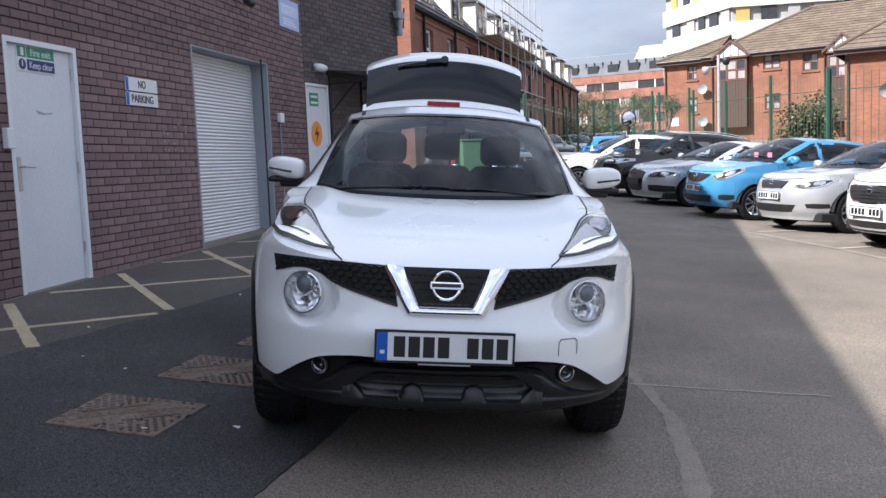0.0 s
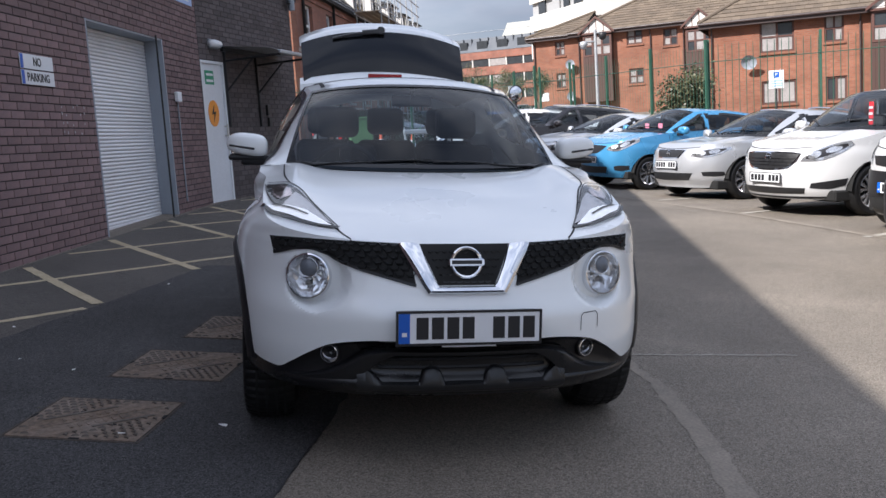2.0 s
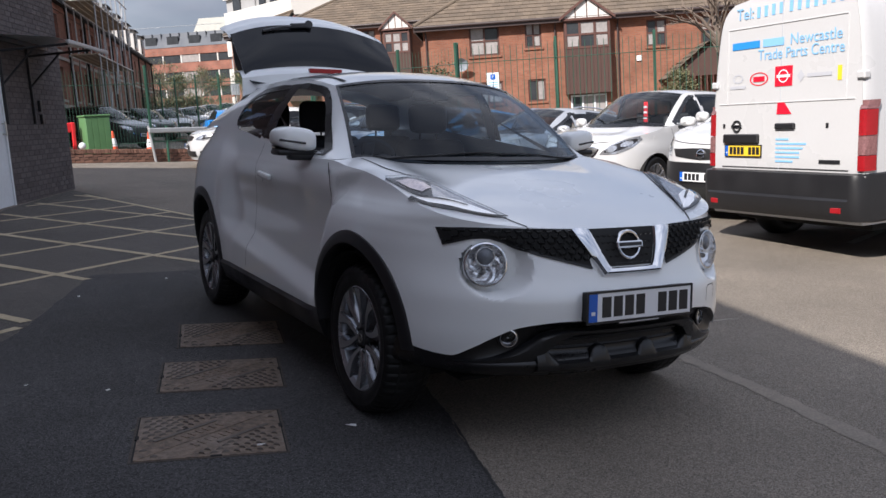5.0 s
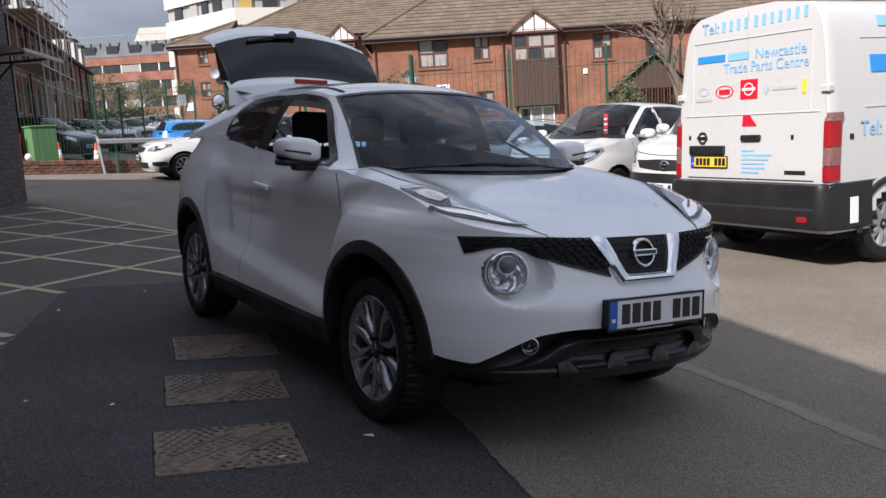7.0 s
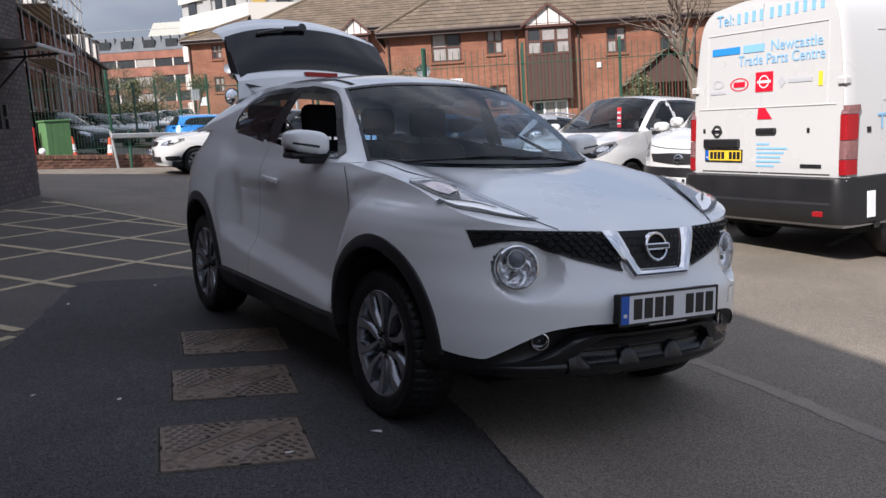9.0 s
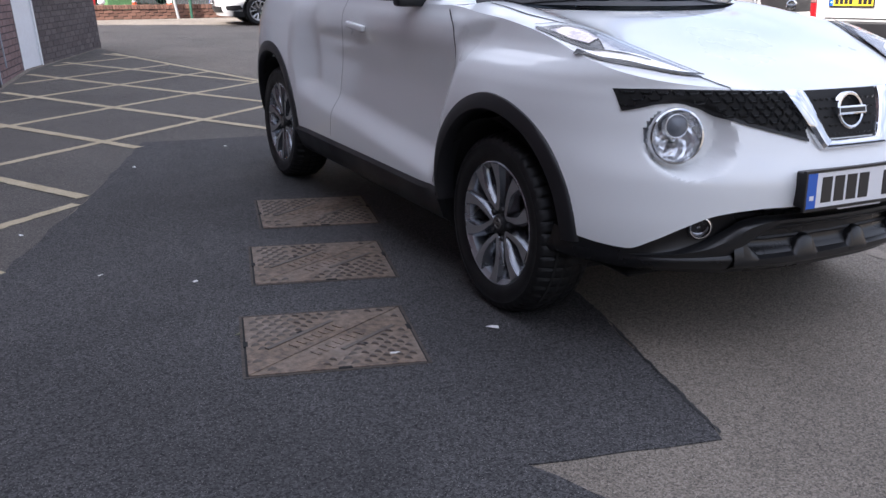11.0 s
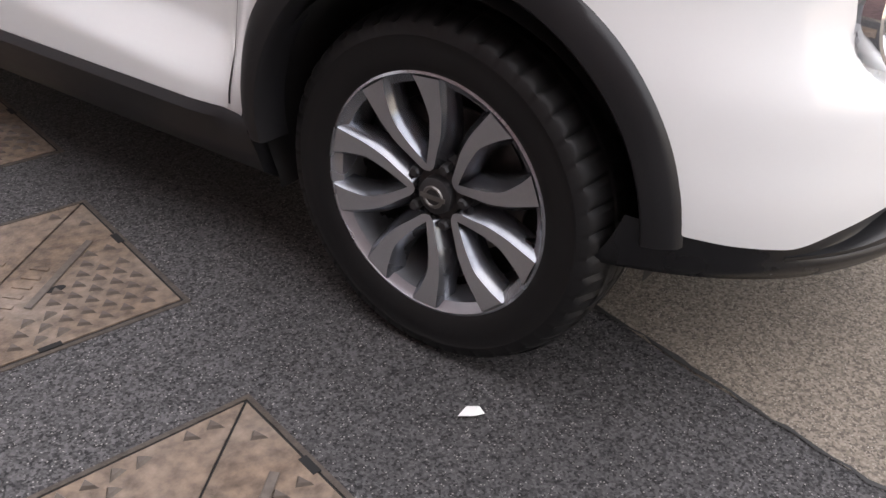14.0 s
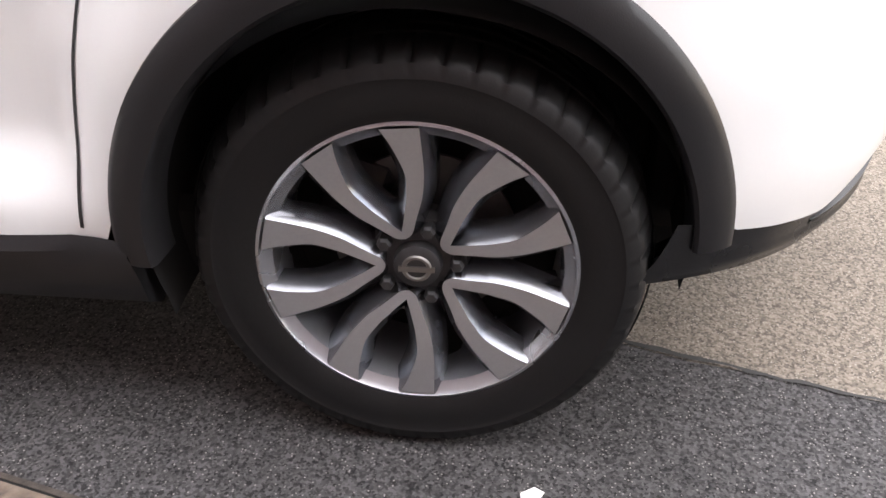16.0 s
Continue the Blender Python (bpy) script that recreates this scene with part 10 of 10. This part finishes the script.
for word, z0, z1, off in (("NO", 2.075, 2.205, 0.03), ("PARKING", 1.935, 2.062, -0.015)):
    sg = thing("wall_plate", "white number-plate style notice with blue end band", "sign", WA, "no parking plates")
    a, b = sa(4.46), sa(5.04)
    part("plate", box((a, -0.016, z0), (b, -0.007, z1), 0.002), M_SIGN_WHITE, sg)
    part("blue_band", box((a + 0.002, -0.018, z0 + 0.003), (a + 0.05, -0.0163, z1 - 0.003)), M_PLATE_BLUE, sg)
    on_wall(sg, word, 0.105, (a + b) / 2 + (0.0 if word == "NO" else 0.0), -0.018, (z0 + z1) / 2, M_INK, 0.86 if word == "NO" else 0.93, 0.002)

cctv = thing("cctv_sign", "pale blue CCTV notice on a brick wall", "sign", WA)
a, b = sa(8.47), sa(9.22)
part("board", box((a, -0.016, 3.25), (b, -0.007, 3.66), 0.003), mk("pale_blue_sign", (0.30, 0.42, 0.72), 0.35, var=0.08), cctv)
part("white_panel", box((a + 0.05, -0.0185, 3.43), (b - 0.05, -0.0163, 3.58)), mk("sky_blue_panel", (0.42, 0.54, 0.80), 0.35, var=0.05), cctv)
on_wall(cctv, "CCTV", 0.15, (a + b) / 2 - 0.05, -0.0195, 3.505, M_SIGN_WHITE, 1.0, 0.002)
for i in range(3):
    part("print_bar", box((a + 0.12, -0.0185, 3.30 + 0.035 * i), (b - 0.12 - 0.06 * i, -0.0163, 3.315 + 0.035 * i)), M_SIGN_WHITE, cctv)

sw = thing("switch_box", "small white electrical box on the brick pier", "switch box", WA)
part("box", box((sa(8.2), -0.06, 1.90), (sa(8.34), -0.007, 2.03), 0.008), M_SIGN_WHITE, sw)
bm = bmesh.new()
add_tube(bm, (sa(8.27), -0.02, 1.90), (sa(8.27), -0.02, 0.6), 0.009, 6)
part("conduit", bm, M_FRAME_GREY, sw)
key = thing("key_box", "small grey key box beside the white door", "box", WA)
part("box", box((sa(2.70), -0.06, 1.50), (sa(2.785), -0.007, 1.66), 0.006), M_SIGN_WHITE, key)
wc = thing("wall_camera", "dark security camera on a wall bracket", "camera", WA)
bm = bmesh.new()
add_tube(bm, (sa(7.1), 0.0, 3.42), (sa(7.1), -0.16, 3.36), 0.016, 8)
part("bracket", bm, M_BLACK_PAINT, wc)
bm = bmesh.new()
add_lathe(bm, [(0.0, -0.10), (0.045, -0.09), (0.05, 0.08), (0.0, 0.10)], 14, "x", Matrix.Translation((sa(7.1), -0.18, 3.33)))
part("camera_body", bm, M_BLACK_PAINT, wc, smooth=40)
rg = random.Random(6)
M_FILLER = mk("grey_white_filler", (0.42, 0.40, 0.40), 0.8, var=0.15)
for i in range(16):
    px, pz = 5.12 + 0.12 * (i % 5) + rg.uniform(-0.03, 0.03), 1.50 + 0.09 * (i // 4) + rg.uniform(-0.02, 0.02)
    bm = bmesh.new()
    add_lathe(bm, [(0.0, -0.0085), (0.006 + 0.003 * rg.random(), -0.0085), (0.008, -0.005)], 8, "y", Matrix.Translation((sa(px), 0, pz)) @ Matrix.Diagonal((1, 1, rg.uniform(0.9, 2.2), 1)))
    solo("plaster_spot", bm, M_FILLER, "white filled screw hole in brickwork", "wall mark", WA, "filled screw holes", "structure")
bm = bmesh.new()
add_tube(bm, (sa(7.70), -0.03, -0.2), (sa(7.70), -0.03, 2.7), 0.012, 8)
solo("cable_pipe", bm, M_BLACK_PAINT, "thin black cable pipe beside the shutter opening", "pipe", WA)

lamp = thing("bulkhead_lamp", "white bulkhead lamp, unlit, on the dark wall", "lamp", WB)
part("base", box((0.28, -0.05, 2.72), (0.55, -0.006, 2.85), 0.012, 2), M_FRAME_GREY, lamp)
bm = bmesh.new()
add_lathe(bm, [(0.0, -0.15), (0.05, -0.14), (0.062, 0.0), (0.05, 0.14), (0.0, 0.15)], 16, "x", Matrix.Translation((0.415, -0.06, 2.785)))
part("diffuser", bm, M_SIGN_WHITE, lamp, smooth=True)

canopy = thing("door_canopy", "grey sheet canopy on black steel brackets", "canopy", WB)
bm = bmesh.new()
rows = []
for i in range(13):
    t = i / 12
    yy = -0.95 * t
    zz = 2.78 - 0.10 * t - 0.10 * max(0, t - 0.75) ** 2 * 8
    rows.append([Vector((xx, yy - 0.006, zz)) for xx in (0.70, 2.72)])
add_grid(bm, rows)
part("sheet", bm, mk("dusty_polycarbonate", (0.30, 0.31, 0.32), 0.35, var=0.15, scale=3), canopy, "dusty grey canopy sheet", smooth=True)
part("front_rail", box((0.68, -0.97, 2.60), (2.74, -0.93, 2.655), 0.01), M_GREY_STEEL, canopy)
part("back_rail", box((0.68, -0.05, 2.70), (2.74, -0.006, 2.76)), M_BLACK_PAINT, canopy)
for xx in (0.75, 1.85):
    bm = bmesh.new()
    add_box(bm, (xx - 0.02, -0.045, 1.58), (xx + 0.02, -0.005, 2.70), 0.004)
    br = part("bracket_post", bm, M_BLACK_PAINT, canopy)
    bm = bmesh.new()
    add_tube(bm, (xx, -0.03, 2.56), (xx, -0.93, 2.60), 0.018, 8)
    part("bracket_arm", bm, M_BLACK_PAINT, br)
    bm = bmesh.new()
    add_tube(bm, (xx, -0.03, 2.12), (xx, -0.48, 2.57), 0.016, 8)
    part("bracket_brace", bm, M_BLACK_PAINT, br)
fit_ = thing("wall_fitting", "black metal fittings on the dark wall", "fitting", WB)
part("upper_box", box((2.10, -0.05, 1.76), (2.18, -0.006, 1.93), 0.005), M_BLACK_PAINT, fit_)
part("lower_box", box((2.13, -0.05, 1.58), (2.22, -0.006, 1.72), 0.005), M_BLACK_PAINT, fit_)
pp = thing("wall_pipes", "grey vertical pipe with black brackets at the wall corner", "pipe", WB)
bm = bmesh.new()
add_tube(bm, (WB_LEN - 0.10, -0.10, 3.6), (WB_LEN - 0.10, -0.10, 6.6), 0.055, 10)
part("pipe", bm, M_FRAME_GREY, pp, smooth=40)
for zz in (3.9, 4.8):
    part("pipe_bracket", box((WB_LEN - 0.24, -0.16, zz), (WB_LEN + 0.02, -0.006, zz + 0.12), 0.01), M_FRAME_GREY, pp)
bm = bmesh.new()
add_path(bm, [(WB_LEN - 0.3, -0.05, 4.0), (WB_LEN - 0.2, -0.08, 3.7), (WB_LEN - 0.02, -0.14, 3.75), (WB_LEN + 0.04, -0.14, 4.1)], 0.018, 6)
part("cable", bm, M_BLACK_PAINT, pp)

# ---- drain covers in the dark tarmac ----
M_IRON = mk("rusty_cast_iron", (0.205, 0.122, 0.064), 0.66, metal=0.08, var=0.7, scale=4.2, fine=40, tint=(0.118, 0.116, 0.112), bump=0.35, bump_scale=110)
M_IRON_FRAME = mk("dark_iron_frame", (0.075, 0.052, 0.034), 0.8, var=0.5, scale=9, fine=60, tint=(0.045, 0.044, 0.044), bump=0.4)
M_TREAD = mk("worn_iron_tread", (0.080, 0.056, 0.038), 0.6, metal=0.2, var=0.4, scale=7, fine=60, tint=(0.12, 0.108, 0.098))
bm = bmesh.new()
v = [bm.verts.new(p) for p in ((-0.018, -0.008, 0), (0.017, -0.010, 0), (0.005, 0.013, 0), (-0.011, -0.005, 0.006), (0.011, -0.006, 0.006), (0.004, 0.007, 0.006))]
for f in ((3, 4, 5), (0, 1, 4, 3), (1, 2, 5, 4), (2, 0, 3, 5)):
    bm.faces.new([v[i] for i in f])
TREAD = mesh_from(bm, "tread", M_TREAD)
rg = random.Random(21)
for cx, cy, w, h, deg in ((-1.489, -0.016, 0.568, 0.500, -14.0), (-1.222, 0.808, 0.570, 0.510, -14.5), (-0.952, 1.620, 0.570, 0.555, -13.5)):
    cov = thing("drain_cover", "rusty cast iron drain cover split along its diagonal", "drain cover", YARD @ frame_of(cx, cy, 0, deg), "drain covers")
    bm = bmesh.new()
    for lo, hi in (((-w / 2 - 0.016, -h / 2 - 0.016), (w / 2 + 0.016, -h / 2 - 0.006)), ((-w / 2 - 0.016, h / 2 + 0.006), (w / 2 + 0.016, h / 2 + 0.016)), ((-w / 2 - 0.016, -h / 2 - 0.006), (-w / 2 - 0.006, h / 2 + 0.006)), ((w / 2 + 0.006, -h / 2 - 0.006), (w / 2 + 0.016, h / 2 + 0.006))):
        add_box(bm, (lo[0], lo[1], -0.02), (hi[0], hi[1], 0.0062))
    part("cover_frame", bm, M_IRON_FRAME, cov)
    part("gap", box((-w / 2 - 0.006, -h / 2 - 0.006, -0.02), (w / 2 + 0.006, h / 2 + 0.006, 0.0045)), M_UNDER, cov)
    for s in (1, -1):
        tri = [(-w / 2 + (0.002 if s > 0 else 0.004), -h / 2 + (0.004 if s > 0 else 0.0)), (w / 2 - (0.004 if s > 0 else 0.0), h / 2 - (0.0 if s > 0 else 0.004)), (-s * w / 2, s * h / 2)]
        part("cover_leaf", slab(tri if s > 0 else tri, -0.015, 0.0075), M_IRON, cov)
    dg = Vector((w, h)).normalized()
    nr = Vector((-dg.y, dg.x))
    for k in (0.10, -0.10):
        bm = bmesh.new()
        m = Matrix.Translation((nr.x * k, nr.y * k, 0.0075)) @ Matrix.Rotation(math.atan2(dg.y, dg.x), 4, "Z")
        add_box(bm, (-0.20 if k > 0 else -0.05, -0.009, 0), (0.12 if k > 0 else 0.22, 0.009, 0.004), 0.0015, m)
        part("diagonal_rib", bm, M_TREAD, cov)
        for i in range(7):
            bm = bmesh.new()
            add_box(bm, (-0.13 + 0.036 * i, -0.020, 0), (-0.118 + 0.036 * i, 0.020, 0.003), 0, Matrix.Translation((nr.x * k * 0.5, nr.y * k * 0.5, 0.0075)) @ Matrix.Rotation(math.atan2(dg.y, dg.x), 4, "Z"))
            part("lettering_bar", bm, M_IRON, cov)
    for sx, sy in ((-0.09, 0.07), (0.10, -0.07)):
        bm = bmesh.new()
        add_lathe(bm, [(0.0, 0.0088), (0.017, 0.0088), (0.018, 0.007)], 14, "z", Matrix.Translation((sx, sy, 0)) @ Matrix.Diagonal((1.2, 0.6, 1, 1)))
        part("lifting_slot", bm, M_UNDER, cov)
    for sx, sy in ((-w / 2, 0.0), (w / 2, 0.05), (0.02, -h / 2)):
        part("key_hole", box((sx - 0.008, sy - 0.022, 0.004), (sx + 0.008, sy + 0.022, 0.0085)) if abs(sx) > 0.1 else box((sx - 0.022, sy - 0.006, 0.004), (sx + 0.022, sy + 0.008, 0.0085)), M_UNDER, cov)
    row = 0
    y = -h / 2 + 0.035
    while y < h / 2 - 0.02:
        x = -w / 2 + 0.03 + (0.022 if row % 2 else 0)
        while x < w / 2 - 0.02:
            d = nr.x * x + nr.y * y
            along = abs(dg.x * x + dg.y * y)
            if (abs(d) > 0.118 or (along > 0.27 and abs(d) > 0.02)) and rg.random() > 0.04:
                ob = new("tread", TREAD)
                ob.parent = cov
                ob.matrix_local = Matrix.Translation((x, y, 0.0075)) @ Matrix.Rotation(radians(90 * ((row + int(x * 40)) % 2) + 20), 4, "Z")
            x += 0.044
        y += 0.034
        row += 1

# litter
def scrap(name, label, x, y, pts, z, material, category="litter"):
    bm = bmesh.new()
    rg = random.Random(int(x * 100 + y * 10))
    vs = [bm.verts.new((px, py, z + rg.uniform(0, 0.008))) for px, py in pts]
    bm.faces.new(vs)
    r = bmesh.ops.extrude_face_region(bm, geom=bm.faces[:])
    bmesh.ops.translate(bm, verts=[q for q in r["geom"] if isinstance(q, bmesh.types.BMVert)], vec=(0, 0, 0.0012))
    return solo(name, bm, material, label, category, YARD @ Matrix.Translation((x, y, 0)))


M_PAPER = mk("white_paper", (0.75, 0.75, 0.73), 0.8, var=0.05)
scrap("paper_scrap", "small torn white paper scrap on dark tarmac", -0.94, -0.18, [(-0.020, 0.014), (0.012, 0.017), (0.022, -0.004), (0.016, -0.019), (-0.004, -0.010)], 0.006, M_PAPER)
bm = bmesh.new()
add_tube(bm, (-0.015, 0.004, 0.012), (0.015, -0.004, 0.012), 0.0035, 8)
solo("cigarette_butt", bm, M_PAPER, "pale cigarette end on an iron cover", "litter", YARD @ Matrix.Translation((-1.345, -0.235, 0)))
scrap("leaf_bit", "small green leaf on an iron cover", -1.77, 0.13, [(-0.012, 0.0), (0.0, 0.012), (0.016, 0.02), (0.006, -0.004)], 0.010, M_LEAF)
for x, y in ((-1.77, 0.76), (-0.92, 3.57), (-2.1, 1.0), (-1.62, 3.1), (-2.35, 1.75)):
    scrap("paper_scrap", "tiny pale paper scrap on dark tarmac", x, y, [(-0.010, 0.006), (0.008, 0.008), (0.011, -0.005), (-0.005, -0.007)], 0.006, M_PAPER)

# ---- brickwork ----
def lay_bricks(parent, holes, x_from, x_to, z_from, z_to, material, single, seed):
    """Stretcher bond. Bricks inside the rectangle `single` are objects of their own, the rest one joined part."""
    rg = random.Random(seed)
    W, H = 0.225, 0.075
    vs, fs, meshes = [], [], {}
    for r in range(int((z_to - z_from) / H)):
        z = z_from + r * H
        free = [(x_from, x_to)]
        for a, b, top in holes:
            if z < top - 0.01:
                free = [q for lo, hi in free for q in ((lo, min(hi, a)), (max(lo, b), hi)) if q[1] - q[0] > 0.03]
        x = x_from - (W / 2 if r % 2 else 0)
        while x < x_to:
            for lo, hi in free:
                a, b = max(x, lo) + 0.005, min(x + W, hi) - 0.005
                if b - a < 0.035:
                    continue
                proud, dz = -0.0055 + rg.uniform(-0.0015, 0.0015), rg.uniform(-0.001, 0.001)
                if single[0] < a and b < single[1] and single[2] < z < single[3]:
                    w = round(b - a, 3)
                    if w not in meshes:
                        bm = bmesh.new()
                        add_box(bm, (0, 0, 0), (w, 0.02, 0.065), 0.0025)
                        meshes[w] = mesh_from(bm, "brick", material)
                    ob = new("brick", meshes[w])
                    ob.parent = parent
                    ob.matrix_local = Matrix.Translation((a, proud, z + 0.005 + dz))
                else:
                    k = len(vs)
                    c, d = z + 0.005 + dz, z + 0.070 + dz
                    vs += [(a, 0.001, c), (b, 0.001, c), (b, 0.001, d), (a, 0.001, d), (a + 0.002, proud, c + 0.002), (b - 0.002, proud, c + 0.002), (b - 0.002, proud, d - 0.002), (a + 0.002, proud, d - 0.002)]
                    fs += [(k + 4, k + 5, k + 6, k + 7), (k, k + 1, k + 5, k + 4), (k + 1, k + 2, k + 6, k + 5), (k + 2, k + 3, k + 7, k + 6), (k + 3, k, k + 4, k + 7)]
            x += W
    me = bpy.data.meshes.new("brickwork")
    me.from_pydata(vs, [], fs)
    me.materials.append(material)
    ob = new("brickwork", me)
    ob.parent = parent
    ob["kind"] = "stuff"


lay_bricks(wall_west, [D1, SH], sa(-6.0), WA_LEN - 0.004, -0.25, 5.6, M_BRICK, (sa(3.72), sa(5.90), 0.1, 2.5), 1)
lay_bricks(wall_north, [D2], 0.0, WB_LEN, 0.0, 5.6, M_BRICK_DARK, (0, 0, 0, 0), 2)
